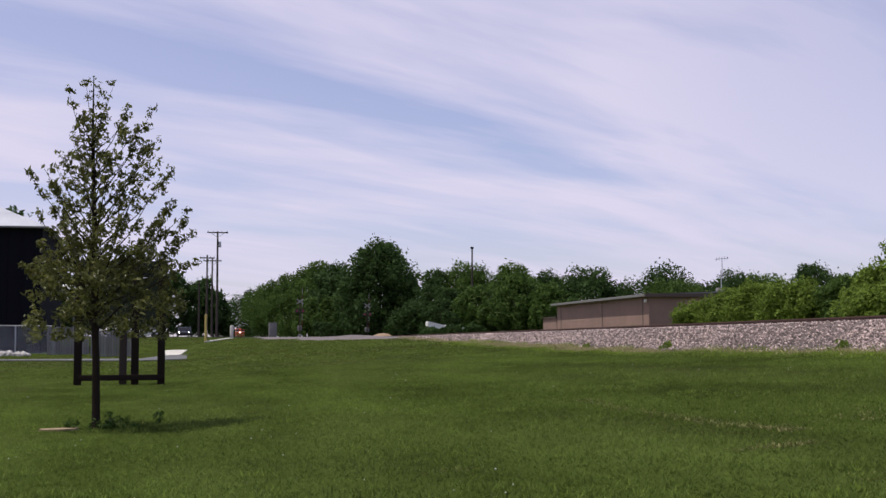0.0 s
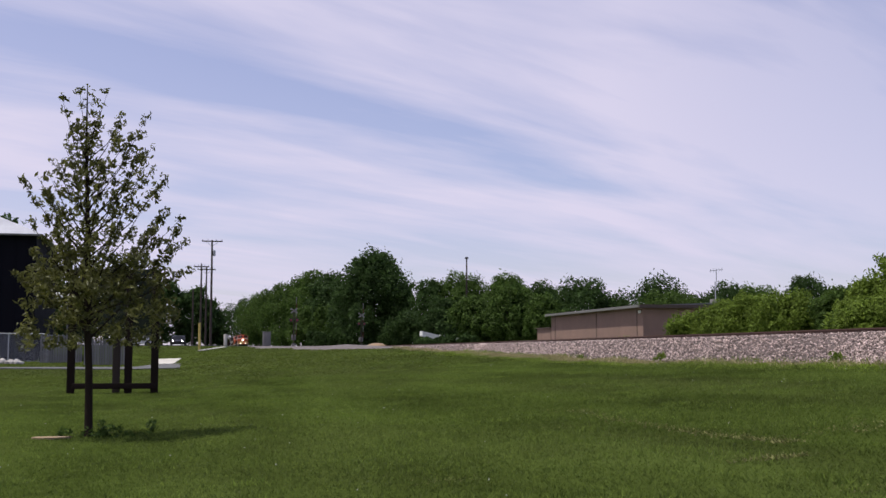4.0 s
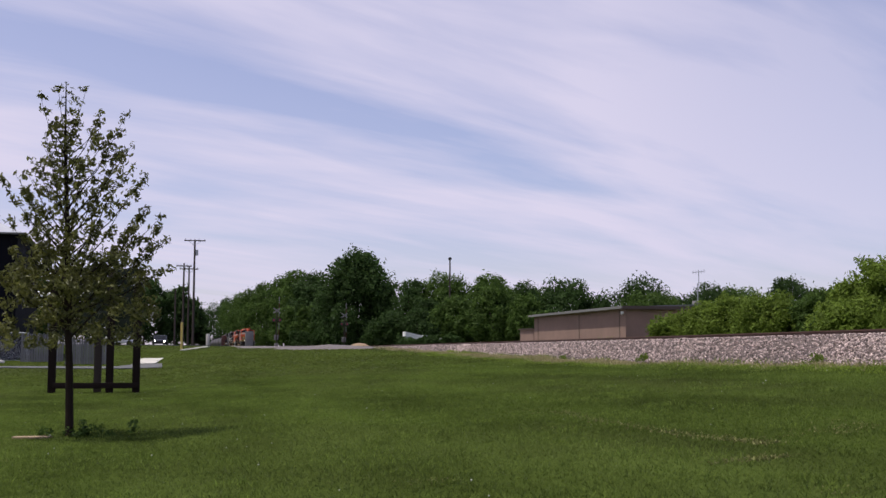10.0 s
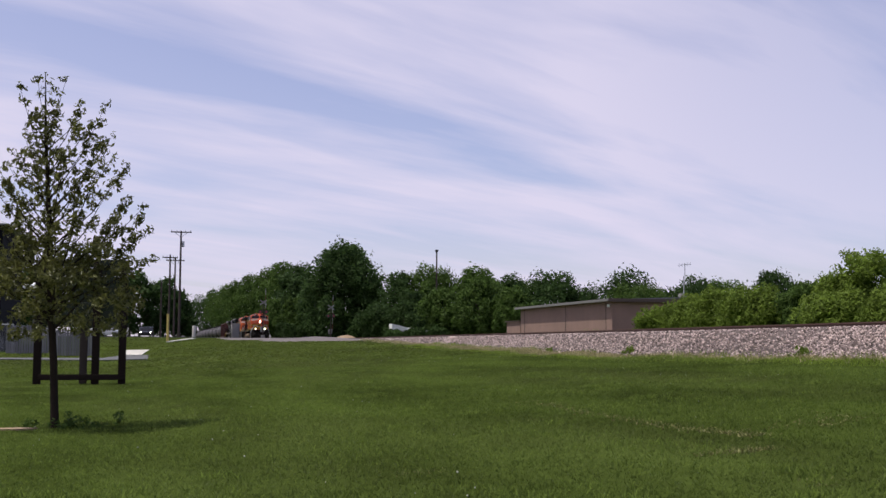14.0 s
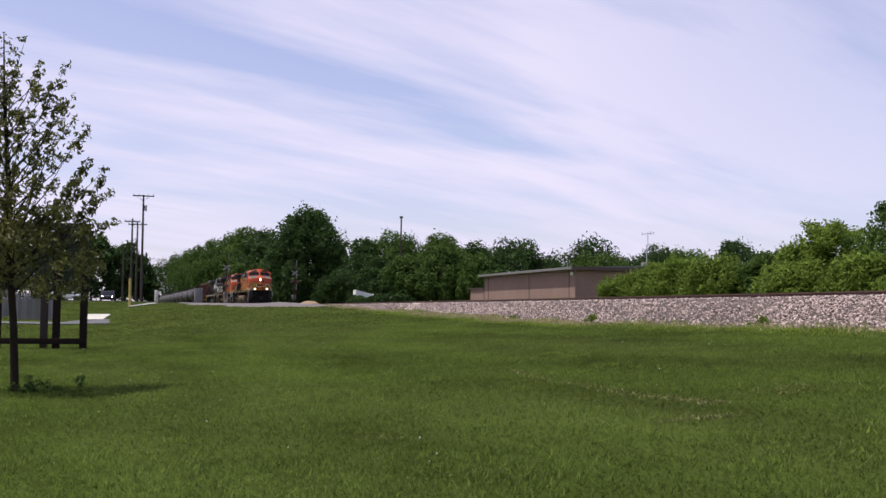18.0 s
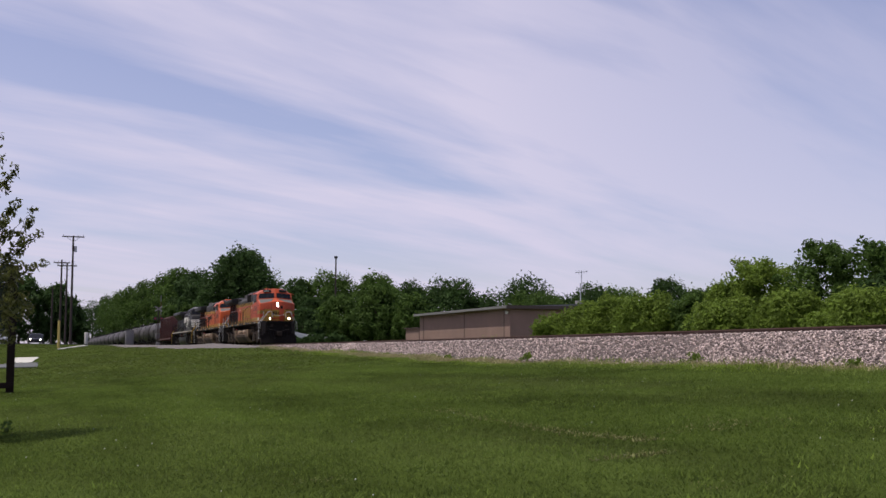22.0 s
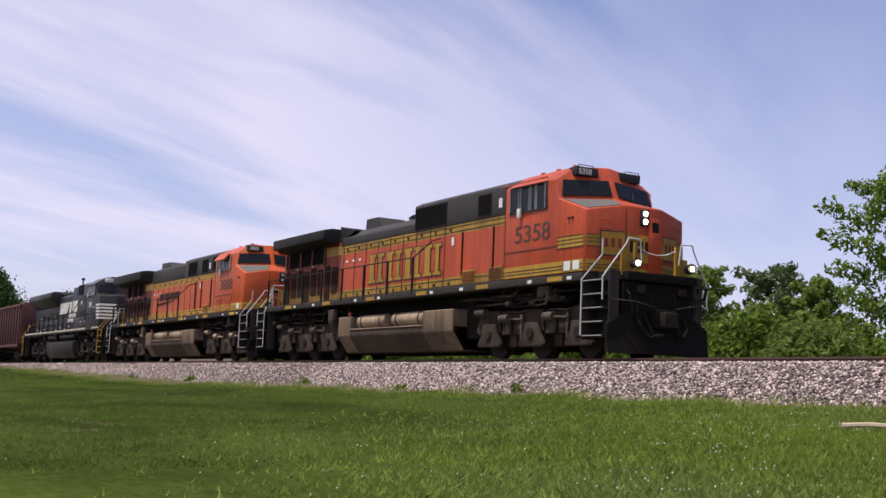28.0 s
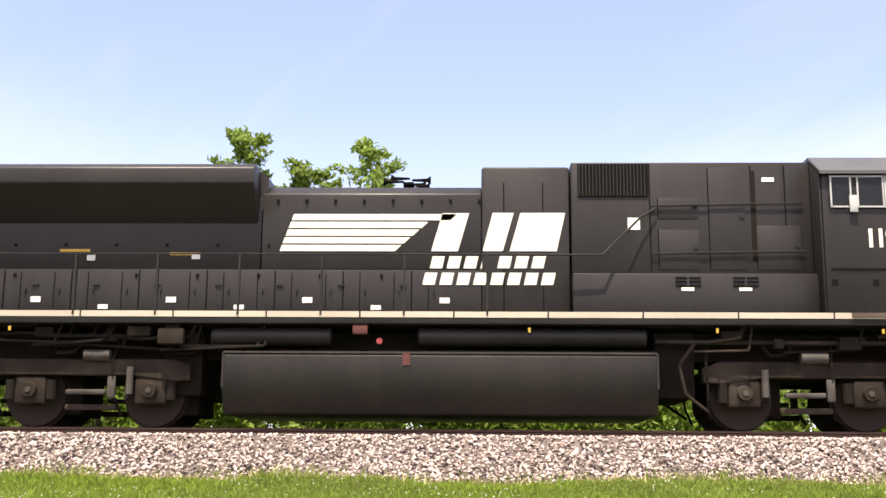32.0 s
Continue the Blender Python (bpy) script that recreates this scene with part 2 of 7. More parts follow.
M_LEAF_DARK = leaf_mat("dark_green_leaves", (0.046, 0.082, 0.024), 0.4)
M_LEAF_MID = leaf_mat("mid_green_leaves", (0.074, 0.124, 0.028), 0.4)
M_LEAF_BRIGHT = leaf_mat("bright_green_leaves", (0.150, 0.215, 0.036), 0.45)
M_LEAF_SUNNY = leaf_mat("sunlit_yellow_green_leaves", (0.205, 0.275, 0.062), 0.5)
M_LEAF_PALE = leaf_mat("pale_grey_green_leaves", (0.15, 0.19, 0.075))
M_LEAF_YOUNG = leaf_mat("olive_green_leaves", (0.140, 0.146, 0.042), 0.45, 0.4, island=1.0)
M_LEAF_YOUNG.node_tree.nodes["Principled BSDF"].inputs["Specular IOR Level"].default_value = 0.25
M_POST = mat("dark_stained_timber", (0.020, 0.014, 0.012), 0.9, spec=0.08, scale=4, stretch=(1, 1, 0.2))
M_BARKY = mat("dark_young_bark", (0.030, 0.022, 0.017), 0.9, var=0.5, scale=6, grain=40, bump=0.6, stretch=(1, 1, 0.25), spec=0.08)
M_SIGN = mat("dark_green_painted_board", (0.020, 0.028, 0.012), 0.8, scale=2, stretch=(0.2, 1, 1))
M_POLE = mat("weathered_pole_timber", (0.065, 0.052, 0.046), 0.9, spec=0.1, scale=4, stretch=(1, 1, 0.1))
M_GALV = mat("galvanised_steel", (0.42, 0.43, 0.45), 0.5, 0.6, scale=3)
M_BRICK = mat("tan_block_wall", (0.26, 0.165, 0.13), 0.85, var=0.3, scale=0.8, grain=14, bump=0.3, dirt=(0.19, 0.125, 0.098), dirt_amount=0.4)
M_SEAM = mat("dark_joint", (0.10, 0.07, 0.06), 0.9)
M_EAVE = mat("pale_metal_fascia", (0.17, 0.165, 0.155), 0.7, 0.0, scale=1)
M_ROOF = mat("grey_roof_sheet", (0.17, 0.17, 0.175), 0.7, 0.1, scale=0.7)
M_NAVY = mat("dark_navy_cladding", (0.008, 0.008, 0.012), 0.8, 0.0, scale=0.6, spec=0.06)
M_CABINET = mat("grey_painted_cabinet", (0.17, 0.165, 0.16), 0.8, scale=1.5, spec=0.2)
M_METALROOF = mat("pale_metal_roof", (0.52, 0.53, 0.56), 0.4, 0.3, scale=0.7, streaks=(0.3, 0.3, 0.31), streak_amount=0.4)
M_BOARD = mat("weathered_grey_board", (0.19, 0.185, 0.19), 0.85, var=0.35, scale=2, grain=30, stretch=(3, 3, 0.3), random_tint=0.4, spec=0.15)
M_RUBBLE = mat("pale_rubble", (0.34, 0.32, 0.30), 0.9, var=0.4, scale=2, island=0.5)
M_CARW = mat("white_car_paint", (0.6, 0.6, 0.62), 0.25)
M_CARLAMP = mat("lit_car_headlamp", (1.0, 0.9, 0.75), 0.3, emit=14.0)
M_WHITE = mat("white_paint", (0.78, 0.78, 0.76), 0.6, scale=2)
M_DULLW = mat("weathered_white_board", (0.26, 0.25, 0.245), 0.8, scale=2, spec=0.2)
M_REDFADE = mat("faded_red_paint", (0.13, 0.045, 0.04), 0.8, spec=0.1)
M_REDP = mat("red_reflective_paint", (0.25, 0.03, 0.03), 0.5)
M_REDD = mat("faded_red_paint", (0.105, 0.038, 0.034), 0.7, spec=0.2)
M_YELLOWP = mat("yellow_marker_paint", (0.55, 0.42, 0.12), 0.6)
M_CARB = mat("black_car_paint", (0.02, 0.02, 0.024), 0.25, 0.2)
M_GLASS = mat("dark_tinted_glass", (0.012, 0.014, 0.017), 0.12, 0.0, var=0.05, spec=0.2)
M_LAMP = mat("lit_lamp", (1.0, 0.86, 0.62), 0.3, emit=160.0)
M_LAMPY = mat("lit_ditch_lamp", (1.0, 0.72, 0.42), 0.3, emit=110.0)
M_TYRE = mat("black_rubber", (0.02, 0.02, 0.02), 0.85)
M_WIRE = mat("dark_wire", (0.03, 0.03, 0.03), 0.6)


# ---- building helpers ----
def bm_box(bm, x0, x1, y0, y1, z0, z1, bevel=0.0):
    r = bmesh.ops.create_cube(bm, size=1.0, matrix=Matrix.Translation(((x0 + x1) / 2, (y0 + y1) / 2, (z0 + z1) / 2)) @ Matrix.Diagonal((abs(x1 - x0), abs(y1 - y0), abs(z1 - z0), 1)))
    if bevel:
        es = {e for v in r["verts"] for e in v.link_edges}
        bmesh.ops.bevel(bm, geom=list(es), offset=bevel, segments=2, affect="EDGES", profile=0.5)
    return bm


def bm_rod(bm, a, b, r0, r1=None, seg=8):
    a, b = Vector(a), Vector(b)
    d = b - a
    m = Matrix.Translation((a + b) / 2) @ d.to_track_quat("Z", "Y").to_matrix().to_4x4()
    bmesh.ops.create_cone(bm, cap_ends=True, segments=seg, radius1=r0, radius2=r0 if r1 is None else r1, depth=d.length, matrix=m)
    return bm


def bm_pipe(bm, pts, r, seg=6):
    for a, b in zip(pts[:-1], pts[1:]):
        bm_rod(bm, a, b, r, r, seg)
    return bm


def bm_prism(bm, outline, y0, y1, axis="y"):
    """A prism: outline in (x, z) drawn out from y0 to y1; axis x: outline in (y, z) drawn out along x."""
    def at(p, d):
        return (p[0], d, p[1]) if axis == "y" else (d, p[0], p[1])
    va = [bm.verts.new(at(p, y0)) for p in outline]
    vb = [bm.verts.new(at(p, y1)) for p in outline]
    fs = [bm.faces.new(va), bm.faces.new(vb[::-1])]
    n = len(outline)
    for i in range(n):
        fs.append(bm.faces.new((va[i], vb[i], vb[(i + 1) % n], va[(i + 1) % n])))
    bmesh.ops.recalc_face_normals(bm, faces=fs)
    return bm


def soften(bm, width=0.03, seg=2, angle=30):
    es = [e for e in bm.edges if len(e.link_faces) == 2 and e.calc_face_angle(0) > radians(angle)]
    bmesh.ops.bevel(bm, geom=es, offset=width, segments=seg, affect="EDGES", profile=0.5, clamp_overlap=True)
    return bm


def smooth_by_angle(me, limit=35):
    me.polygons.foreach_set("use_smooth", [True] * len(me.polygons))
    me.set_sharp_from_angle(angle=radians(limit))


def part(name, bm, material, parent=None, label="", smooth=True):
    me = bpy.data.meshes.new(name)
    bm.to_mesh(me)
    bm.free()
    me.materials.append(material)
    if smooth:
        smooth_by_angle(me)
    ob = new(name, me)
    ob.parent = parent
    if label:
        tagged(ob, label)
    return ob


def B():
    return bmesh.new()


def thing(name, at=None, label="", category="", group="", kind=""):
    ob = new(name)
    ob.empty_display_size = 0.3
    ob.matrix_world = at if at is not None else Matrix()
    return tagged(ob, label, category, group, kind)


def raw_mesh(name, verts, faces, material, parent=None):
    me = bpy.data.meshes.new(name)
    me.from_pydata(verts, [], faces)
    me.materials.append(material)
    ob = new(name, me)
    ob.parent = parent
    return ob


# ---- ground ----
def smoothstep(a, b, v):
    v = min(1.0, max(0.0, (v - a) / (b - a)))
    return v * v * (3 - 2 * v)


def ground_z(x, y):
    base = 0.10 * smoothstep(20, 45, y) + 0.75 * smoothstep(40, 95, y) + 1.45 * smoothstep(85, 138, y)
    edge = 1.15 + 0.13 * (1 - smoothstep(2, 34, y)) + 1.05 * smoothstep(32, 118, y)
    k = min(1.0, max(0.0, x / 16.0))
    z = base + (edge - base) * k
    z += 0.5 * smoothstep(150, 400, y)
    if x > 22:
        z += 0.75 * smoothstep(22, 26, x) * (1 - smoothstep(60, 120, y))
    if x < -8:
        z += 0.25 * smoothstep(8, 30, -x) * smoothstep(60, 100, y)
    if 16.0 < x < 24:
        z -= 0.12 * math.sin((x - 16.0) / 8 * math.pi)
    if 14.2 < x < 18.2 and y < 125:
        # the turf creeps up the stones in places
        z += (0.12 * noise.noise((1.7, y * 0.42, 5.0)) + 0.05 * noise.noise((4.0, y * 1.3, 2.0)) + 0.02) * smoothstep(14.2, 15.6, x) * (1 - smoothstep(17.2, 18.2, x))
    return z + 0.035 * noise.noise((x * 0.22, y * 0.22, 0.0)) * (1 if y < 120 else 0.3)


def make_ground():
    xs = sorted({-2500, -900, -400, -200, -120, 200, 320, 600, 1200, 2500} | set(range(-80, 121, 8)) | {i * 0.8 for i in range(-10, 34)} | {14.8, 15.6, 16.4, 17.0})
    ys = sorted({-2500, -900, -400, -200, -100, -60, 700, 1000, 1600, 2600, 4200} | set(range(-40, 240, 8)) | set(range(240, 600, 40)) | {i * 0.5 for i in range(-60, 120)})
    verts = [(x, y, ground_z(x, y)) for y in ys for x in xs]
    w = len(xs)
    faces = [(j * w + i, j * w + i + 1, (j + 1) * w + i + 1, (j + 1) * w + i) for j in range(len(ys) - 1) for i in range(w - 1)]
    g = raw_mesh("ground", verts, faces, M_GRASS)
    g.data.polygons.foreach_set("use_smooth", [True] * len(faces))
    tagged(g, "mown green lawn rising gently towards the railway embankment", "lawn", kind="structure")


make_ground()
TRACK_X, RAIL_Z = 19.65, 2.20


def make_track():
    bed = [(-3.55, -1.05), (-1.95, -0.17), (1.95, -0.17), (3.6, -1.05)]
    verts, faces = [], []
    ys = list(range(-200, 900, 4))
    for y in ys:
        for dx, dz in bed:
            verts.append((TRACK_X + dx, y, RAIL_Z + dz - (0.35 if dz < -1 else 0)))
    for j in range(len(ys) - 1):
        for i in range(3):
            faces.append((j * 4 + i, j * 4 + i + 1, j * 4 + i + 5, j * 4 + i + 4))
    bedob = raw_mesh("ballast_bed", verts, faces, M_SHADED_BED)
    tagged(bedob, "pinkish grey crushed stone railway embankment", "ballast", kind="structure")
    head = [(-0.036, 0), (0.036, 0), (0.036, -0.04), (0.01, -0.055), (0.01, -0.135), (0.07, -0.155), (0.07, -0.17), (-0.07, -0.17), (-0.07, -0.155), (-0.01, -0.135), (-0.01, -0.055), (-0.036, -0.04)]
    for side in (-0.754, 0.754):
        bm = B()
        bm_prism(bm, [(TRACK_X + side + p[0], RAIL_Z + p[1]) for p in head], -200, 880)
        rail = part("rail", bm, M_RAIL, smooth=False)
        tagged(rail, "rust-brown steel rail on timber ties", "rail", "rails of the track", "structure")
    bm = B()
    for k in range(-90, 240):
        y = k * 0.56
        bm_box(bm, TRACK_X - 1.3, TRACK_X + 1.3, y - 0.11, y + 0.11, RAIL_Z - 0.33, RAIL_Z - 0.165)
    tagged(part("railway_ties", bm, M_TIE, smooth=False), "dark creosoted timber railway ties in the ballast", "ties", kind="stuff")


make_track()


# ---- trees ----
rng = np.random.default_rng(7)


def leaf_cloud(lobes, count, size, flat=0.25, inner=0.55):
    """Leaves, each a small bent blade, in the shells of ellipsoid lobes (centre, radii)."""
    vol = np.array([l[1][0] * l[1][1] * l[1][2] for l in lobes]) ** (2 / 3)
    pick = rng.choice(len(lobes), count, p=vol / vol.sum())
    c = np.array([l[0] for l in lobes])[pick]
    r = np.array([l[1] for l in lobes])[pick]
    d = rng.normal(size=(count, 3))
    d /= np.linalg.norm(d, axis=1)[:, None]
    rad = inner + (1 - inner) * rng.random(count) ** 0.45
    rad *= 1 + np.minimum(0.42, 0.26 * np.abs(rng.normal(size=count))) * (rng.random(count) < 0.5)
    p = c + d * r * rad[:, None]
    a = d + rng.normal(size=(count, 3)) * 0.9
    a[:, 2] += flat
    a /= np.linalg.norm(a, axis=1)[:, None]
    t = np.cross(a, rng.normal(size=(count, 3)))
    t /= np.linalg.norm(t, axis=1)[:, None]
    b = np.cross(a, t)
    s = size * (0.55 + 0.9 * rng.random(count))[:, None]
    fold = a * s * 0.22
    v = np.stack([p - t * s, p + b * s * 0.42 + fold, p + t * s, p - b * s * 0.42 + fold], 1).reshape(-1, 3)
    k = np.arange(count) * 4
    f = np.concatenate([np.stack([k, k + 1, k + 2], 1), np.stack([k, k + 2, k + 3], 1)])
    return v, f


def numpy_mesh(name, v, f, material, parent=None):
    me = bpy.data.meshes.new(name)
    me.vertices.add(len(v))
    me.vertices.foreach_set("co", np.asarray(v, dtype=np.float32).ravel())
    n = f.shape[1]
    me.loops.add(len(f) * n)
    me.loops.foreach_set("vertex_index", np.asarray(f, dtype=np.int32).ravel())
    me.polygons.add(len(f))
    me.polygons.foreach_set("loop_start", np.arange(len(f), dtype=np.int32) * n)
    me.update(calc_edges=True)
    me.materials.append(material)
    ob = new(name, me)
    ob.parent = parent
    return ob


def crown_lobes(h, w, base, n, lean=0.0):
    lobes = [((lean * 0.3, 0, base + (h - base) * 0.5), (w * 0.34, w * 0.34, (h - base) * 0.42))]
    for i in range(3 * n):
        a = i * 2.399 + rng.random()
        k = rng.random()
        z = base + (h - base) * (0.10 + 0.82 * k)
        out = w * 0.5 * (0.40 + 0.58 * rng.random()) * math.sin(math.pi * min(0.97, 0.24 + 0.70 * k)) ** 0.65
        s = w * (0.045 + 0.10 * rng.random() ** 1.5)
        lobes.append(((math.cos(a) * out + lean * k, math.sin(a) * out, z), (s, s, s * (0.8 + 0.6 * rng.random()))))
    lobes.append(((lean, 0, h - w * 0.10), (w * 0.17, w * 0.17, w * 0.13)))
    # the crown fills its height and width
    kz = (h - base) / (max(c[2] + r[2] for c, r in lobes) - base)
    kw = w / 2 / max(math.hypot(c[0], c[1]) + r[0] for c, r in lobes)
    return [((c[0] * kw, c[1] * kw, base + (c[2] - base) * kz), (r[0] * kw, r[1] * kw, r[2] * kz)) for c, r in lobes]


def feather_lobes(h, w, base, n, lean=0.0):
    """Sprays of leaves along rising branches, with sky between them."""
    lobes = []
    for i in range(n):
        k = (i + 0.5) / n
        a = i * 2.399 + 0.5 * rng.random()
        reach = w * 0.5 * (0.25 + 0.75 * math.sin(math.pi * (0.12 + 0.80 * k)) ** 0.8) * (0.55 + 0.45 * rng.random())
        z = base + (h - base) * k
        for q in range(3):
            f = 0.4 + 0.3 * q
            s = w * (0.055 + 0.05 * rng.random()) * (1.15 - 0.2 * q)
            lobes.append(((math.cos(a) * reach * f + lean * k, math.sin(a) * reach * f, z + reach * 0.35 * (f - 0.6)), (s, s, s * 0.8)))
    kz = (h - base) / (max(c[2] + r[2] for c, r in lobes) - base)
    return [((c[0], c[1], base + (c[2] - base) * kz), r) for c, r in lobes]


def tree(name, x, y, h, w, material, label, leaves=5000, leaf=0.4, base=0.2, lobes=16, group="", trunk=0.02, z=None, category="tree", feather=False):
    zg = ground_z(x, y) - 0.05 if z is None else z
    top = thing(name, pose(x, y, zg), label, category, group)
    crown = (feather_lobes if feather else crown_lobes)(h, w, h * base, lobes, lean=0.05 * w * rng.normal())
    bm = B()
    r = max(0.05, h * trunk)
    bm_rod(bm, (0, 0, 0), (0, 0, h * 0.45), r, r * 0.7, 9)
    bm_rod(bm, (0, 0, h * 0.44), (crown[0][0][0], 0, h * 0.85), r * 0.7, r * 0.2, 7)
    part("trunk", bm, M_BARK, top)
    for c, rad in crown[1:(12 if feather else 6)]:
        z0 = max(h * base * 0.7, c[2] - w * 0.28)
        part("limb", bm_rod(B(), (0, 0, min(z0, h * 0.8)), c, r * 0.34, r * 0.10, 5), M_BARK, top)
    v, f = leaf_cloud(crown, leaves, leaf, 0.25, 0.15 if feather else 0.55)
    numpy_mesh("crown", v, f, material, top)
    return top


far = "trees behind the railway"
# the row along the far side of the track, running to the horizon
for i, (x, y, h, w, m) in enumerate([
        (27, 600, 24, 22, M_LEAF_DARK), (29, 500, 22, 21, M_LEAF_DARK), (29, 430, 20.5, 19, M_LEAF_MID), (29, 385, 19.5, 18, M_LEAF_MID), (31, 345, 19.5, 17, M_LEAF_MID),
        (31, 305, 18.8, 16, M_LEAF_MID), (32, 278, 18.6, 15, M_LEAF_MID), (32.5, 258, 17.0, 14, M_LEAF_DARK), (31, 236, 13, 12, M_LEAF_DARK), (28.5, 224, 8, 9, M_LEAF_MID), (27.5, 250, 9, 10, M_LEAF_MID)]):
    tree("roadside_tree", x, y, h, w, m, "broad green tree in full leaf along the railway", 9500, 0.36, 0.0, 20, far)
tree("maple_tree", 33.8, 204, 17.6, 18.6, M_LEAF_DARK, "tall dark green tree standing over the others by the crossing", 26000, 0.34, 0.03, 40)
for x, y, h, w, m in [(40, 190, 10.6, 10, M_LEAF_DARK), (44, 190, 11.6, 11, M_LEAF_MID), (48, 192, 11.4, 11, M_LEAF_MID), (51, 182, 11.2, 10, M_LEAF_MID), (55, 190, 11.0, 11, M_LEAF_MID), (60, 196, 11.0, 11, M_LEAF_DARK),
                      (38.5, 176, 5.6, 8, M_LEAF_DARK), (43, 168, 7.2, 9, M_LEAF_MID), (46.5, 162, 8.6, 9, M_LEAF_MID), (50, 157, 7.0, 7.5, M_LEAF_MID), (35.5, 180, 5.4, 8, M_LEAF_DARK), (41, 182, 7.4, 9, M_LEAF_DARK), (53, 176, 8.5, 9, M_LEAF_MID)]:
    tree("hedgerow_tree", x, y, h * 1.09, w, m, "mid-green tree in the hedgerow behind the railway", 9000, 0.24, 0.0, 24, far)
for i in range(13):
    x = 66 + i * 6.0
    y = 212 - 3 * (i % 4) - i * 1.5
    tree("distant_tree", x, y - 6 * (i % 2), 11.9 + 1.2 * math.sin(i * 2.1) + (1.4 if i in (4, 5) else 0) - (1.8 if i in (3, 8) else 0), 17.5, M_LEAF_DARK if i % 3 else M_LEAF_MID, "dark green tree on the far side of the low building", 8500, 0.32, 0.05, 18, far)
# undergrowth below the crowns by the crossing
for x, y, h, w in [(25.0, 212, 3.4, 6), (28.5, 206, 3.8, 6), (32.0, 199, 3.6, 6.5), (35.5, 194, 3.4, 6), (35.0, 166, 1.7, 4.2), (37.8, 165, 1.9, 4.4), (41.0, 164, 2.2, 4.6)]:
    tree("low_shrub", x, y, h, w, M_LEAF_DARK, "low dark green undergrowth below the trees by the crossing", 3500, 0.25, 0.0, 14, far, category="shrub")
# left of the road
for x, y, h, w in [(-3, 262, 14.5, 14), (3.5, 268, 13.8, 12), (8.0, 276, 11.5, 10), (-10, 250, 14, 14), (-22, 250, 14, 15)]:
    tree("street_tree", x, y, h, w, M_LEAF_DARK, "dark green tree beside the road beyond the crossing", 4200, 0.5, 0.06, 14, "trees by the road")
tree("yard_tree", -27, 200, 21, 14, M_LEAF_DARK, "dark green tree rising behind the navy building", 4000, 0.5, 0.2, 14)

# shrubs and trees close behind the track
near = "shrubs behind the track"
for x, y, h, w, m in [(33.0, 71, 3.0, 5.0, M_LEAF_BRIGHT), (33.2, 67, 3.9, 5.0, M_LEAF_BRIGHT), (33.0, 63.2, 4.2, 5.0, M_LEAF_BRIGHT), (33.2, 59.5, 4.3, 5.0, M_LEAF_BRIGHT), (36.5, 52.8, 5.7, 5.8, M_LEAF_BRIGHT), (37.0, 44.0, 6.2, 5.0, M_LEAF_MID),
                      (34.5, 53.5, 4.3, 4.6, M_LEAF_BRIGHT), (36.4, 47.6, 6.4, 5.4, M_LEAF_MID), (32.5, 50.2, 3.0, 4.8, M_LEAF_BRIGHT), (34.4, 56.2, 4.4, 4.0, M_LEAF_MID), (33.0, 45.8, 3.2, 4.8, M_LEAF_BRIGHT),
                      (35.0, 42.4, 4.0, 4.2, M_LEAF_DARK), (32.5, 41.2, 3.0, 4.6, M_LEAF_BRIGHT), (34.0, 38.2, 3.9, 4.2, M_LEAF_MID), (31.5, 36.0, 2.8, 4.4, M_LEAF_BRIGHT)]:
    tree("shrub", x, y, h * (0.68 if y > 56 else 0.80), w, m, "bushy green shrub in full leaf behind the railway track", 11500, 0.112, 0.0, 44 if x > 36 else 30, near, category="shrub", feather=x > 36)
# the taller overgrown hedge close behind the track
over = "overgrown trees behind the track"
for x, y, h, w, m, n in [(31.0, 33.4, 3.5, 3.4, M_LEAF_BRIGHT, 3600), (31.0, 30.6, 3.7, 3.6, M_LEAF_BRIGHT, 3200), (31.0, 27.6, 2.7, 3.2, M_LEAF_SUNNY, 2600), (31.0, 24.9, 4.3, 3.2, M_LEAF_SUNNY, 2600), (31.2, 21.9, 4.2, 3.4, M_LEAF_PALE, 2300), (31.0, 19.9, 3.6, 2.8, M_LEAF_SUNNY, 2600),
                         (31.0, 17.0, 6.9, 5.0, M_LEAF_BRIGHT, 3000), (31.2, 14.0, 5.9, 3.4, M_LEAF_BRIGHT, 4200), (31.0, 10.7, 7.5, 3.0, M_LEAF_SUNNY, 3600), (31.3, 8.8, 7.1, 3.2, M_LEAF_SUNNY, 2400), (31.0, 6.1, 7.8, 2.8, M_LEAF_SUNNY, 1700),
                         (31.4, 4.2, 7.9, 2.8, M_LEAF_BRIGHT, 2000), (31.0, 2.0, 8.15, 3.6, M_LEAF_SUNNY, 3800), (31.2, -0.6, 8.2, 3.0, M_LEAF_SUNNY, 3000), (31.0, -3.6, 9.5, 3.0, M_LEAF_SUNNY, 2000), (31.3, -5.4, 8.5, 3.0, M_LEAF_SUNNY, 2200), (31.1, -7.2, 9.3, 3.2, M_LEAF_SUNNY, 1500),
                         (31.4, -9.6, 6.6, 3.4, M_LEAF_BRIGHT, 2600), (31.6, -12.0, 6.0, 4.6, M_LEAF_BRIGHT, 3600), (32.0, -16.5, 5.4, 5.6, M_LEAF_BRIGHT, 3600), (32.0, -23, 5.6, 6.0, M_LEAF_MID, 3200), (33.0, -31, 6.0, 7.0, M_LEAF_BRIGHT, 3200)]:
    tree("hedge_tree", x, y, h, w, m, "tall straggly green tree overgrowing the fence line behind the track", int(n * (3.4 if -11 < y < 13 else 2.2)), 0.105, 0.06, 46 if -11 < y < 13 else 30, over, 0.010, feather=True)
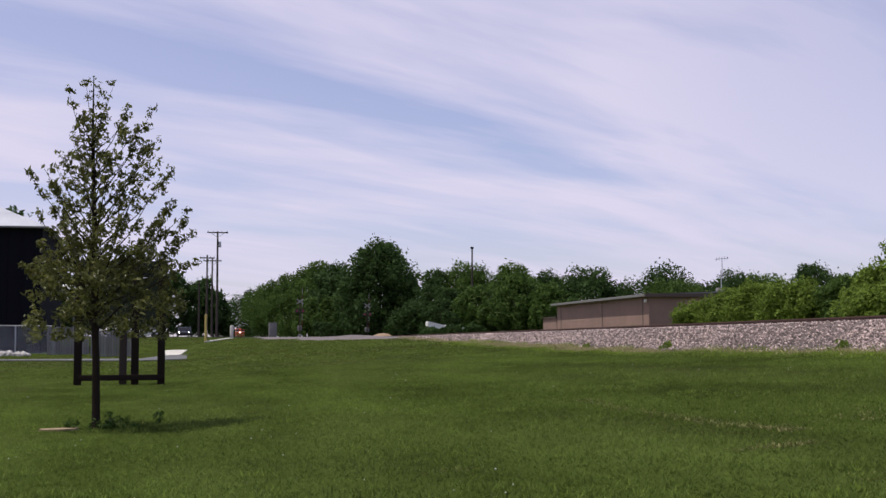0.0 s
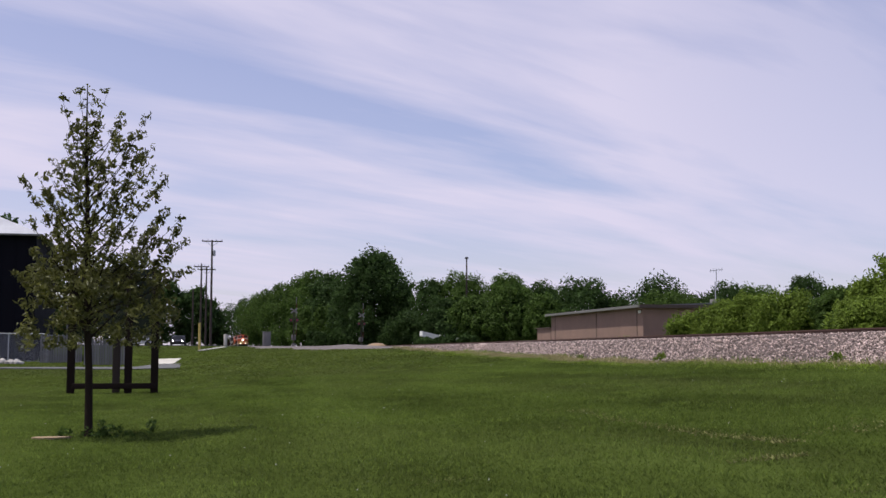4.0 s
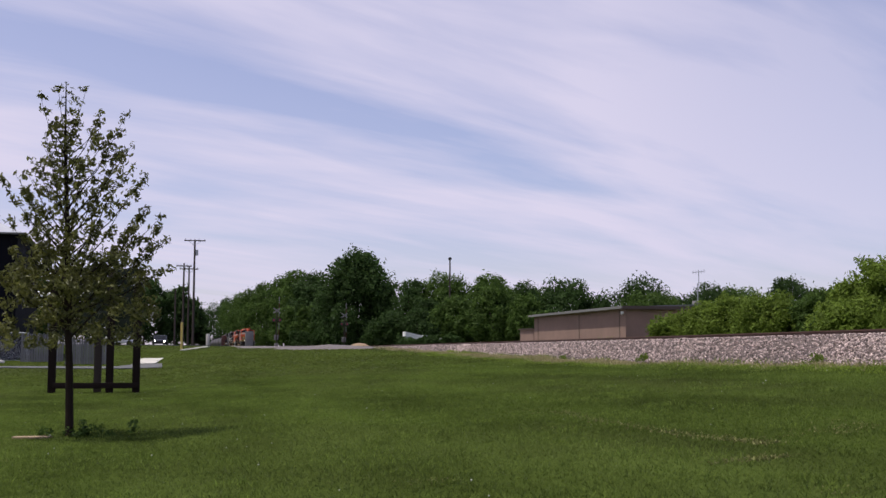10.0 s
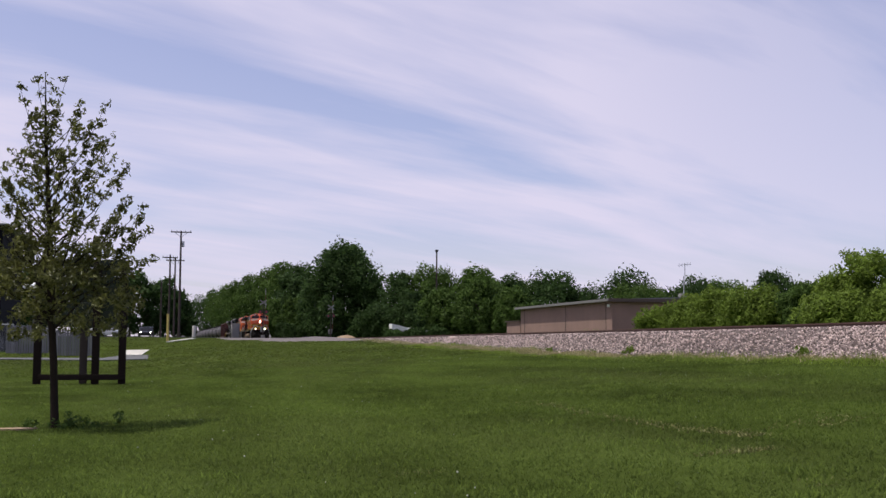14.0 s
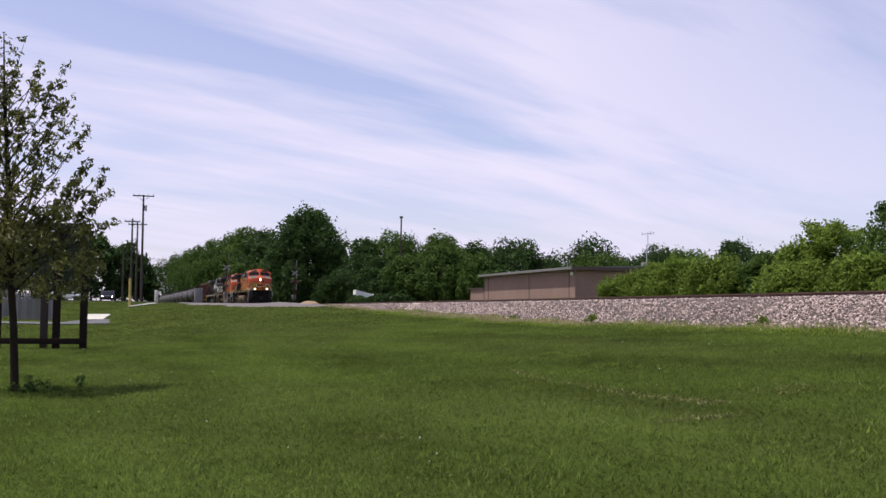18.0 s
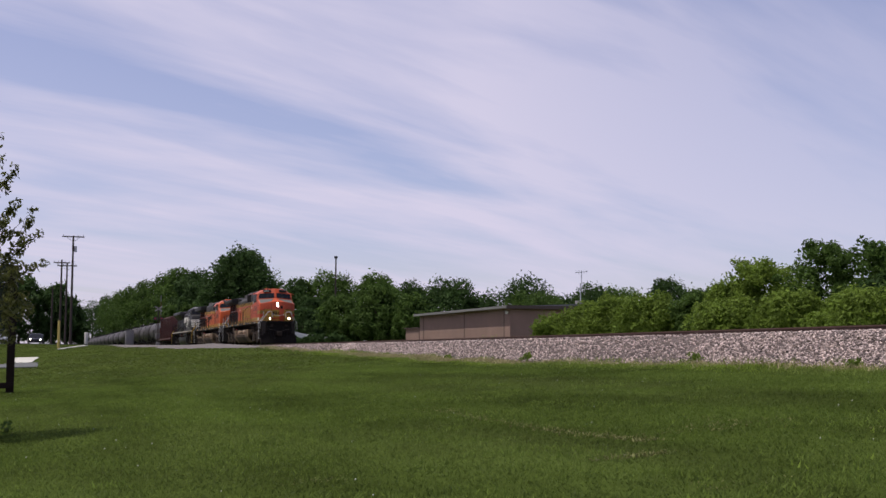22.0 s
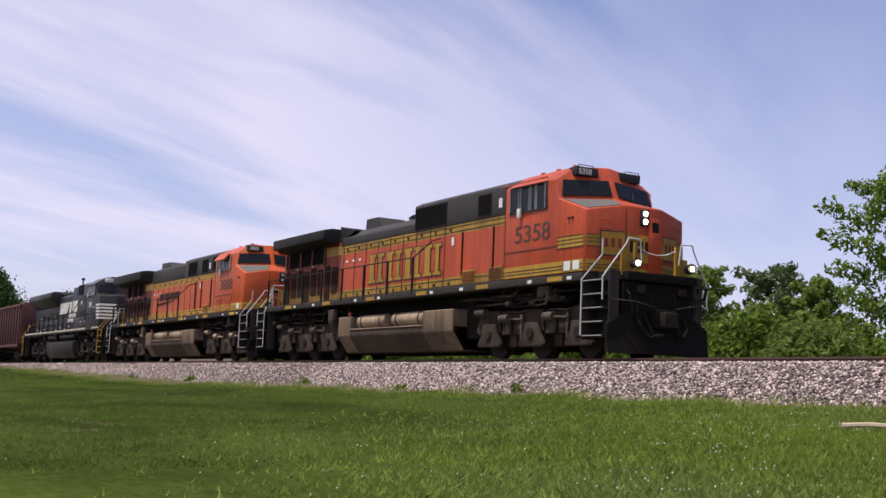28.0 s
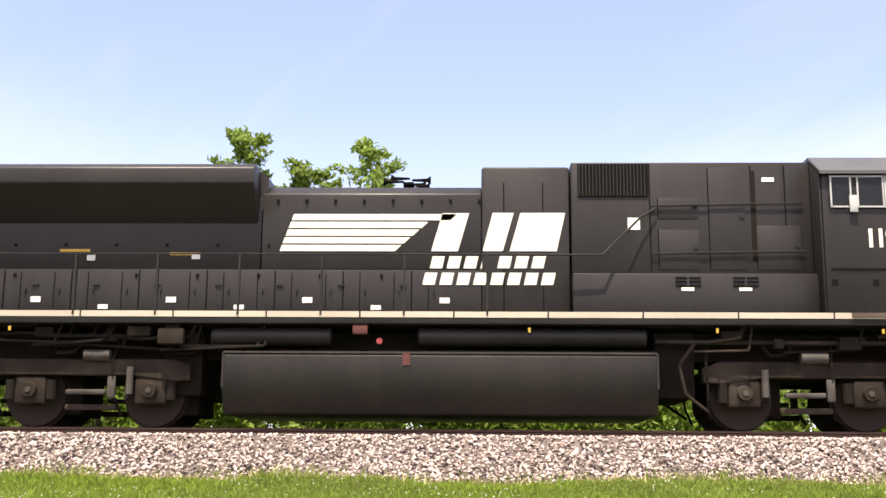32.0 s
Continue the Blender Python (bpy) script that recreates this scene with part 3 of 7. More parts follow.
for i in range(28):
    y = 34 - i * 2.5
    tree("low_shrub", 27.6 + 0.7 * math.sin(i * 1.7), y, (2.0 if y > 8 else 2.7) + 0.5 * math.sin(i * 2.3), 3.8, (M_LEAF_BRIGHT, M_LEAF_SUNNY, M_LEAF_BRIGHT)[i % 3], "low green shrub on the far side of the track", 4000, 0.10, 0.0, 18, near, category="shrub")

for i in range(14):
    y = 29 - i * 3.4
    tree("hedge_tree", 35.0 + 0.6 * math.sin(i * 2.2), y, (5.2 if y < 8 else 2.3) + 0.7 * math.sin(i * 1.9), 5.6, (M_LEAF_BRIGHT, M_LEAF_SUNNY)[i % 2], "dense green tree in the overgrown hedge behind the track", 4500, 0.13, 0.0, 22, over, 0.012)

# ---- the staked young tree ----
def young_tree():
    x, y = -1.52, 22.5
    top = thing("young_tree", pose(x, y, ground_z(x, y)), "slender young tree with sparse olive-green leaves on the lawn", "tree")
    bm = B()
    pts = [(0, 0, -0.05), (0.0, 0, 0.12), (0.01, 0, 1.2), (-0.02, 0.02, 2.4), (0.0, 0, 3.8), (-0.03, 0.02, 5.3), (0.0, 0, 6.5)]
    rad = [0.10, 0.075, 0.066, 0.058, 0.042, 0.024, 0.008]
    for a, b, r0, r1 in zip(pts[:-1], pts[1:], rad[:-1], rad[1:]):
        bm_rod(bm, a, b, r0, r1, 10)
    part("trunk", bm, M_BARKY, top)
    g = random.Random(5)
    lobes = []

    def girth(z, c):
        """How far the twigs reach at a height; c: 1 on the side of the track, -1 on the other."""
        zs = [1.7, 2.3, 2.8, 3.4, 3.9, 4.5, 5.2, 5.9, 6.2, 6.5]
        east = [0.9, 1.60, 1.75, 1.85, 1.55, 1.15, 1.02, 0.80, 0.35, 0.08]
        west = [0.8, 1.30, 1.35, 1.20, 1.20, 1.18, 0.60, 0.45, 0.42, 0.08]
        return float(np.interp(z, zs, east)) * (1 + c) / 2 + float(np.interp(z, zs, west)) * (1 - c) / 2

    def limb(z0, tip):
        """A rising branch, bare near the trunk, with twigs and bunches of leaves further out."""
        tip = Vector(tip) + Vector((0.09, 0, 0))
        mid = Vector((tip.x * 0.52, tip.y * 0.52, z0 + (tip.z - z0) * 0.42))
        r = 0.016 * (1 - (z0 - 1.5) / 6.5) + 0.004
        part("branch", bm_rod(bm_rod(B(), (0, 0, z0), mid, r, r * 0.6, 5), mid, tip, r * 0.6, 0.003, 5), M_BARKY, top)
        run = (tip - Vector((0, 0, z0))).length
        for q in range(int(run / (0.105 + 0.03 * max(0, z0 - 2.6))) + 2):
            k = g.uniform(0.22, 1.0) ** 0.8
            at = Vector((0, 0, z0)).lerp(mid, k * 2) if k < 0.5 else mid.lerp(tip, k * 2 - 1)
            off = 0.10 * (1.25 - k)
            sz = g.uniform(0.05, 0.095)
            lobes.append((tuple(at + Vector((g.gauss(0, off), g.gauss(0, off), g.gauss(0.02, off)))), (sz, sz, sz * 0.9)))
        lobes.append((tuple(tip), (0.06, 0.06, 0.06)))

    # the branches that draw the outline, then a spiral of others
    for z0, tip in ((4.15, (0.98, 0.1, 5.95)), (4.6, (0.72, -0.2, 5.55)), (4.75, (-0.56, 0.1, 6.28)), (5.4, (0.27, 0, 6.38)), (5.3, (-0.24, 0.1, 6.42)),
                    (3.3, (-1.27, 0.1, 4.70)), (3.5, (-0.98, -0.2, 4.78)), (4.0, (-0.58, 0.2, 5.02)), (3.6, (1.10, 0.1, 4.95)), (3.9, (1.08, -0.2, 5.30)),
                    (2.6, (1.60, 0.1, 4.00)), (2.3, (1.70, -0.1, 3.55)), (2.2, (1.78, 0.3, 3.05)), (2.5, (-1.12, 0.2, 3.95)), (2.0, (-1.35, -0.2, 3.0))):
        limb(z0, tip)
    for i in range(46):
        z0 = 1.75 + 3.7 * (i / 46) ** 1.15
        ang = i * 2.4
        reach = girth(z0 + 0.8, math.cos(ang)) * g.uniform(0.55, 0.95)
        limb(z0, (math.cos(ang) * reach, math.sin(ang) * reach, min(6.3, z0 + 0.25 + reach * g.uniform(0.8, 1.25))))
    for q in range(46):
        z = 3.2 + 3.3 * q / 46
        lobes.append(((g.gauss(0, 0.10), g.gauss(0, 0.10), z), (0.07, 0.07, 0.07)))
    for q in range(230):
        z = 2.50 + g.uniform(-0.86, 0.85)
        ang, rr = g.uniform(0, 6.283), (1.48 - 0.35 * max(0, z - 2.7)) * math.sqrt(g.random())
        lobes.append(((math.cos(ang) * rr + 0.19, math.sin(ang) * rr, z), (0.13, 0.13, 0.11)))
    v, f = leaf_cloud(lobes, 13000, 0.050, 0.1, 0.1)
    numpy_mesh("leaves", v, f, M_LEAF_YOUNG, top)
    bm = B()
    bmesh.ops.create_circle(bm, cap_ends=True, segments=20, radius=0.32, matrix=pose(x - 0.62, y - 0.35, ground_z(x - 0.62, y - 0.35) + 0.03) @ Matrix.Diagonal((1, 0.7, 1, 1)))
    for vert in bm.verts:
        vert.co.x += random.uniform(-0.06, 0.06)
    bmesh.ops.solidify(bm, geom=bm.faces[:], thickness=0.05)
    tagged(part("bare_patch", bm, M_SOIL), "small patch of bare brown soil in the lawn", "soil patch", kind="structure")
    lob = [((x + 0.40 + g.gauss(0, 0.38), y - 0.1 + g.uniform(-0.4, 0.4), ground_z(x, y) + 0.26 * g.random() ** 2), (0.09, 0.09, 0.08)) for _ in range(24)]
    v, f = leaf_cloud(lob, 380, 0.05, 0.1, 0.2)
    tagged(numpy_mesh("weeds", v, f, M_LEAF_MID), "low leafy weeds round the foot of the young tree", "weeds", kind="stuff")
    return top


staked_tree = young_tree()


# ---- timber frame behind the tree ----
def timber_sign():
    y0 = 43.0
    top = thing("timber_sign", pose(0, y0, 0), "dark wooden sign board on four posts behind the young tree", "sign")
    z = ground_z(-2, y0)
    for x, dy in ((-3.55, 0), (-2.05, 0.5), (-1.62, 0.0), (-0.72, 0.0)):
        zb = ground_z(x, y0) - 0.05
        part("post", bm_box(B(), x - 0.13, x + 0.13, dy - 0.12, dy + 0.12, zb, z + 4.3, 0.02), M_POST if dy == 0 else M_POLE, top)
    part("crossbar", bm_box(B(), -3.5, -0.6, -0.20, -0.13, z + 0.16, z + 0.36, 0.01), M_POST, top)
    for i in range(8):
        part("board", bm_box(B(), -3.55, -0.55, 0.13, 0.19, z + 2.0 + i * 0.30, z + 2.285 + i * 0.30, 0.008), M_SIGN, top)


timber_sign()


# ---- the low building beyond the track ----
def low_building():
    x0, x1, y0, y1, zt = 40.0, 62.0, 97.0, 123.0, 5.55
    zb = 1.0
    top = thing("low_building", pose(0, 0, 0), "long low tan block building with a pale metal fascia", "building")
    part("front_wall", bm_box(B(), x0, x0 + 0.3, y0, y1, zb, zt), M_BRICK, top)
    part("end_wall", bm_box(B(), x0 + 0.302, x1, y0, y0 + 0.3, zb, zt), M_BRICK, top)
    part("back_wall", bm_box(B(), x1 - 0.3, x1, y0 + 0.302, y1, zb, zt), M_BRICK, top)
    part("far_wall", bm_box(B(), x0 + 0.302, x1 - 0.302, y1 - 0.3, y1, zb, zt), M_BRICK, top)
    part("roof", bm_prism(B(), [(x0 - 0.5, zt + 0.02), ((x0 + x1) / 2, zt + 0.45), (x1 + 0.5, zt + 0.02), (x1 + 0.5, zt + 0.12), ((x0 + x1) / 2, zt + 0.58), (x0 - 0.5, zt + 0.12)], y0 - 0.4, y1 + 0.4), M_ROOF, top)
    part("fascia", bm_box(B(), x0 - 0.6, x0 - 0.5, y0 - 0.45, y1 + 0.4, zt - 0.05, zt + 0.18), M_EAVE, top)
    part("fascia", bm_box(B(), x0 - 0.5, x1 + 0.5, y0 - 0.5, y0 - 0.4, zt - 0.10, zt + 0.2), M_SEAM, top)
    for y in (98.4, 108.8, 121.6):
        part("wall_joint", bm_box(B(), x0 - 0.03, x0 - 0.002, y - 0.06, y + 0.06, zb, zt - 0.15), M_SEAM, top)
    lamp = part("wall_lamp", bm_box(B(), x0 - 0.22, x0 - 0.03, y0 + 0.35, y0 + 0.65, zt - 0.55, zt - 0.28, 0.03), M_WHITE, top, "small white wall lamp under the eaves")
    part("roof_vent", bm_box(B(), 48.6, 49.3, 101, 101.7, zt + 0.2, zt + 0.95, 0.05), M_EAVE, top)
    part("vent_pipe", bm_rod(B(), (49.0, 101.3, zt + 0.8), (49.0, 101.3, zt + 2.6), 0.05), M_GALV, top)
    shed = thing("low_annex", pose(38.5, 126, 0), "small pink-brown outbuilding with a grey roof", "outbuilding")
    part("wall", bm_box(B(), 2.4, 4.6, 0, 5, 1.0, 4.30), M_BRICK, shed)
    part("roof", bm_prism(B(), [(2.2, 4.30), (4.8, 4.30), (4.8, 4.46), (2.2, 4.38)], -0.2, 5.2), M_SEAM, shed)


low_building()


# ---- buildings and yard on the left ----
def navy_building():
    top = thing("navy_building", pose(-10.3, 92, 1.2), "large dark navy clad building with a shallow pale metal roof", "building")
    part("wall", bm_box(B(), -26, 0, 0, 15.5, -0.3, 9.1), M_NAVY, top)
    for i in range(26):
        part("cladding_rib", bm_box(B(), -i * 1.0 - 0.56, -i * 1.0 - 0.44, -0.05, -0.002, -0.2, 9.05), M_NAVY, top)
    bm = B()
    low = [bm.verts.new(p) for p in ((0.5, -0.5, 9.12), (-26.5, -0.5, 9.12), (-26.5, 16, 9.12), (0.5, 16, 9.12))]
    ridge = [bm.verts.new(p) for p in ((-7.75, 7.75, 12.9), (-18.25, 7.75, 12.9))]
    for f in ((low[0], low[1], ridge[1], ridge[0]), (low[1], low[2], ridge[1]), (low[2], low[3], ridge[0], ridge[1]), (low[3], low[0], ridge[0]), (low[3], low[2], low[1], low[0])):
        bm.faces.new(f)
    bmesh.ops.recalc_face_normals(bm, faces=bm.faces[:])
    part("roof", bm, M_METALROOF, top, "pale sheet-metal hip roof", smooth=False)
    part("gutter", bm_box(B(), -26.5, 0.5, -0.64, -0.52, 9.0, 9.14, 0.02), M_EAVE, top)
    t2 = thing("white_tank", pose(-11.1, 118, 1.4), "white rounded storage tank on tall steel legs", "tank")
    part("shell", soften(bm_rod(B(), (-1.3, 0, 5.4), (1.3, 0, 5.4), 0.52, 0.52, 24), 0.2, 3), M_WHITE, t2)
    for dx in (-0.9, 0.9):
        for dy in (-0.35, 0.35):
            part("leg", bm_rod(B(), (dx, dy, -0.2), (dx, dy * 0.8, 5.1), 0.06, 0.06, 8), M_CABINET, t2)


navy_building()


def chain_fence():
    yf = 88.5
    top = thing("chain_link_fence", pose(0, yf, 0), "grey chain-link fence with steel posts at the lawn's edge", "fence")
    xs = [-24.6 + 2.6 * i for i in range(7)]
    zs = [ground_z(x, yf) for x in xs]
    for x, z in zip(xs, zs):
        part("fence_post", bm_rod(B(), (x, 0, z - 0.1), (x, 0, z + 2.1), 0.05), M_GALV, top)
    for (xa, za), (xb, zb) in zip(zip(xs, zs), zip(xs[1:], zs[1:])):
        part("top_rail", bm_rod(B(), (xa, 0, za + 2.05), (xb, 0, zb + 2.05), 0.035, 0.035, 6), M_GALV, top)
        part("tension_wire", bm_rod(B(), (xa, 0, za + 0.1), (xb, 0, zb + 0.1), 0.012, 0.012, 4), M_GALV, top)
    bm = B()
    n = 150
    for i in range(n):
        x = xs[0] + (xs[-1] - xs[0]) * i / n
        z = ground_z(x, yf)
        for s in (-1, 1):
            bm_rod(bm, (x, 0, z + 0.1), (x + s * 1.2, 0, z + 2.03), 0.006, 0.006, 3)
    part("mesh", bm, M_GALV, top)


chain_fence()


def board_fence(x0, x1, y, h, label):
    """Upright grey boards nailed to two rails."""
    f = thing("board_fence", pose(x0, y, ground_z((x0 + x1) / 2, y)), label, "fence", "board fences")
    n = round((x1 - x0) / 0.17)
    for i in range(n):
        a = (x1 - x0) * i / n
        part("board", bm_box(B(), a, a + 0.145, 0, 0.025, -0.15, h - 0.05 * rng.random()), M_BOARD, f)
    for z in (0.35, h - 0.35):
        part("rail", bm_box(B(), 0, x1 - x0, 0.027, 0.085, z, z + 0.09), M_POLE, f)


board_fence(-9.4, -6.5, 88, 2.0, "weathered grey board fence beside the dark building")
board_fence(-5.9, -3.25, 81, 1.75, "pale grey board fence at the end of the lawn")

bm = B()
for _ in range(110):
    a = rng.random() * 6.28
    q = 2.2 * math.sqrt(rng.random())
    s = 0.10 + 0.2 * rng.random()
    px, py = -13.0 + q * math.cos(a) * 1.5, 84 + q * math.sin(a) * 0.5
    bmesh.ops.create_icosphere(bm, subdivisions=1, radius=s, matrix=Matrix.Translation((px, py, ground_z(px, py) + 0.30 * (1 - q / 2.2))))
tagged(part("rubble_heap", bm, M_RUBBLE, smooth=False), "low heap of pale grey rubble by the fence", "rubble", kind="stuff")


def sheet(name, poly, material, label, category, lift=0.03, thick=0.06):
    """A thin paved slab lying on the ground; poly in (x, y)."""
    bm = B()
    vs = [bm.verts.new((x, y, ground_z(x, y) + lift)) for x, y in poly]
    f = bm.faces.new(vs)
    if f.normal.z < 0:
        f.normal_flip()
    r = bmesh.ops.extrude_face_region(bm, geom=[f])
    for v in [e for e in r["geom"] if isinstance(e, bmesh.types.BMVert)]:
        v.co.z -= thick + lift
    bmesh.ops.recalc_face_normals(bm, faces=bm.faces[:])
    return tagged(part(name, bm, material, smooth=False), label, category, kind="structure")


sheet("driveway_apron", [(-1.35, 83.5), (-0.15, 83.5), (0.45, 97), (-1.3, 97)], M_CONCRETE, "bright pale concrete apron at the end of a driveway", "driveway", 0.03)
sheet("driveway", [(-2.6, 71), (0.25, 72.5), (0.35, 81.6), (-1.4, 81.6), (-2.4, 75.5), (-13, 74.6), (-13, 73.6)], M_ASPHALT, "grey asphalt driveway beside the lawn", "driveway", 0.05)
road = [(-140, 138), (-60, 138), (-20, 138), (0, 138.5), (10, 139), (17.0, 139), (17.0, 148), (10, 148), (0, 148), (-20, 147.5), (-60, 147), (-140, 147)]
sheet("road", road, M_ASPHALT, "grey asphalt road leading to the level crossing", "road", 0.12, 0.2)
sheet("side_road", [(-3.5, 148.2), (4.5, 148.2), (5.5, 260), (6.5, 420), (-1.5, 420), (-3.5, 260)], M_ASPHALT, "grey asphalt road running away beside the railway", "road", 0.10, 0.2)


def gravel_drive():
    """Loose stone spread beside the track towards the crossing, lying on the slope."""
    rows = []
    for j in range(34):
        y = 84 + j * 1.66
        left = 16.3 - 6.3 * smoothstep(80, 106, y) - 2.8 * smoothstep(110, 116, y) + 0.9 * noise.noise((3.0, y * 0.35, 1.0))
        rows.append([(left + (16.9 - left) * i / 8, y) for i in range(9)])
    bm = B()
    grid = [[bm.verts.new((x, y, ground_z(x, y) + (0.065 if i else -0.02))) for i, (x, y) in enumerate(row)] for row in rows]
    for lo, hi in zip(grid[:-1], grid[1:]):
        for i in range(8):
            bm.faces.new((lo[i], lo[i + 1], hi[i + 1], hi[i]))
    tagged(part("gravel_path", bm, M_GRAVEL), "patch of grey gravel beside the level crossing", "gravel", kind="structure")


gravel_drive()
sheet("lawn_kerb", [(2.0, 112), (2.4, 112), (5.2, 124), (4.7, 124)], M_CONCRETE, "pale concrete kerb edging the lawn", "kerb", 0.10)


# ---- crossing equipment ----
def crossing_signal(x, y, side):
    s = thing("crossing_signal", pose(x, y, ground_z(x, y)), "level crossing signal mast with its red and white arm raised", "signal", "crossing signals")
    part("mast", bm_rod(B(), (0, 0, 0), (0, 0, 4.4), 0.06), M_POLE, s)
    part("base", bm_box(B(), -0.2, 0.2, -0.2, 0.2, 0, 0.4, 0.03), M_CABINET, s)
    bm = B()
    for r in (35, -35):
        m = pose(0, -0.12, 4.2, 0, r, 0)
        bmesh.ops.create_cube(bm, size=1, matrix=m @ Matrix.Diagonal((0.95, 0.03, 0.14, 1)))
    part("crossbuck", bm, M_DULLW, s)
    for dx in (-0.35, 0.35):
        h = part("light_hood", bm_rod(B(), (dx, 0.05, 3.1), (dx, -0.2, 3.1), 0.2, 0.22, 14), M_WIRE, s)
        part("lens", bm_rod(B(), (dx, -0.2, 3.1), (dx, -0.22, 3.1), 0.11, 0.11, 12), M_REDP, h)
    part("machine", bm_box(B(), -0.25, 0.25, 0.12, 0.5, 0.8, 1.4, 0.04), M_CABINET, s)
    for i in range(6):
        part("arm_stripe", bm_box(B(), side * 0.30 - 0.035, side * 0.30 + 0.035, 0.35, 0.39, 1.3 + i * 0.75, 1.3 + (i + 1) * 0.75 - 0.005), M_DULLW if i % 2 else M_REDFADE, s)


crossing_signal(13.3, 137, 1)
crossing_signal(23.2, 150, 1)
cab = thing("signal_cabinet", pose(10.52, 141.5, ground_z(10.52, 141.5)), "pale grey crossing equipment hut beside the road", "cabinet")
part("body", bm_box(B(), -0.45, 0.45, -0.5, 0.5, 0, 1.75, 0.04), M_CABINET, cab)
part("roof", bm_box(B(), -0.50, 0.50, -0.55, 0.55, 1.75, 1.82, 0.03), M_CABINET, cab)
part("door", bm_box(B(), -0.34, 0.34, -0.54, -0.502, 0.1, 1.65, 0.01), M_CABINET, cab)


def utility_pole(x, y, h, arms, r=0.16, label="tall weathered timber utility pole with crossarms"):
    p = thing("utility_pole", pose(x, y, ground_z(x, y)), label, "utility pole", "utility poles")
    part("pole", bm_rod(B(), (0, 0, -0.2), (0, 0, h), r, r * 0.65, 10), M_POLE, p)
    for z, w in arms:
        a = part("crossarm", bm_box(B(), -w / 2, w / 2, -0.22, -0.12, z - 0.07, z + 0.07, 0.01), M_POLE, p)
        for k in (-0.45, -0.2, 0.2, 0.45):
            part("insulator", bm_rod(B(), (k * w, -0.17, z + 0.05), (k * w, -0.17, z + 0.25), 0.05, 0.03, 8), M_GALV, a)
        part("brace", bm_pipe(B(), [(-w * 0.3, -0.17, z - 0.05), (0, -0.15, z - 0.65), (w * 0.3, -0.17, z - 0.05)], 0.025), M_GALV, p)
    return p


utility_pole(4.2, 150, 13.4, [(13.25, 2.6)], 0.17)
part("transformer", bm_rod(B(), (0.28, 0, 11.4), (0.28, 0, 12.1), 0.16), M_GALV, bpy.data.objects["utility_pole"])
utility_pole(3.1, 158, 11.0, [(10.6, 2.0)], 0.16)
utility_pole(4.1, 172, 11.6, [(11.2, 2.6)], 0.16)
utility_pole(2.0, 152, 7.2, [], 0.13, "short grey timber utility pole beside the road")
utility_pole(44.6, 180, 14.2, [], 0.17, "dark timber pole rising above the trees")
part("lamp_head", bm_box(B(), -0.24, 0.24, -0.2, 0.2, 14.1, 14.45, 0.06), M_WIRE, bpy.data.objects["utility_pole.004"])
mk = thing("marker_post", pose(2.2, 116, ground_z(2.2, 116)), "pale yellow pipeline marker post on the lawn's edge", "marker post")
part("post", bm_rod(B(), (0, 0, 0), (0, 0, 2.6), 0.12, 0.12, 10), M_YELLOWP, mk)
part("cap", bm_rod(B(), (0, 0, 2.6), (0, 0, 2.75), 0.13, 0.06, 10), M_POLE, mk)
bol = thing("bollard", pose(6.0, 149, ground_z(6.0, 149)), "pale concrete bollard beside the road", "bollard")
part("body", soften(bm_rod(B(), (0, 0, 0), (0, 0, 1.6), 0.22, 0.22, 12), 0.04), M_CONCRETE, bol)
ant = thing("tv_antenna", pose(97.0, 200, 0), "thin rooftop television antenna above the trees", "antenna")
part("mast", bm_rod(B(), (0, 0, 2), (0, 0, 17.0), 0.07), M_GALV, ant)
part("boom", bm_rod(B(), (-1.3, 0, 16.6), (1.3, 0, 16.9), 0.05), M_GALV, ant)
for k in range(5):
    part("element", bm_rod(B(), (-1.1 + k * 0.55, 0, 16.3 + 0.06 * k), (-1.1 + k * 0.55, 0, 17.0 + 0.06 * k), 0.03), M_GALV, ant)
md = B()
bmesh.ops.create_icosphere(md, subdivisions=3, radius=1.0, matrix=pose(29.5, 176, 1.7) @ Matrix.Diagonal((2.4, 2.0, 1.3, 1)))
for v in md.verts:
    v.co += Vector((0, 0, 0.25 * noise.noise(v.co * 0.8)))
tagged(part("gravel_pile", md, M_SOIL), "low brown pile of gravel beside the track", "gravel pile", kind="structure")
for x, y, w, h in ((36.9, 172, 2.6, 2.05), (39.7, 171, 2.8, 1.5)):
    c = thing("white_trailer", pose(x, y, ground_z(x, y)), "white trailer half hidden by the hedgerow", "trailer", "trailers")
    part("body", bm_prism(B(), [(-w / 2, 0.5), (w / 2, 0.5), (w / 2, h * 0.7 + 0.5), (-w / 2, h + 0.5)], -1, 1), M_WHITE, c)
    for dx in (-w / 3, w / 3):
        part("wheel", bm_rod(B(), (dx, -1.02, 0.35), (dx, -0.8, 0.35), 0.35, 0.35, 14), M_TYRE, c)


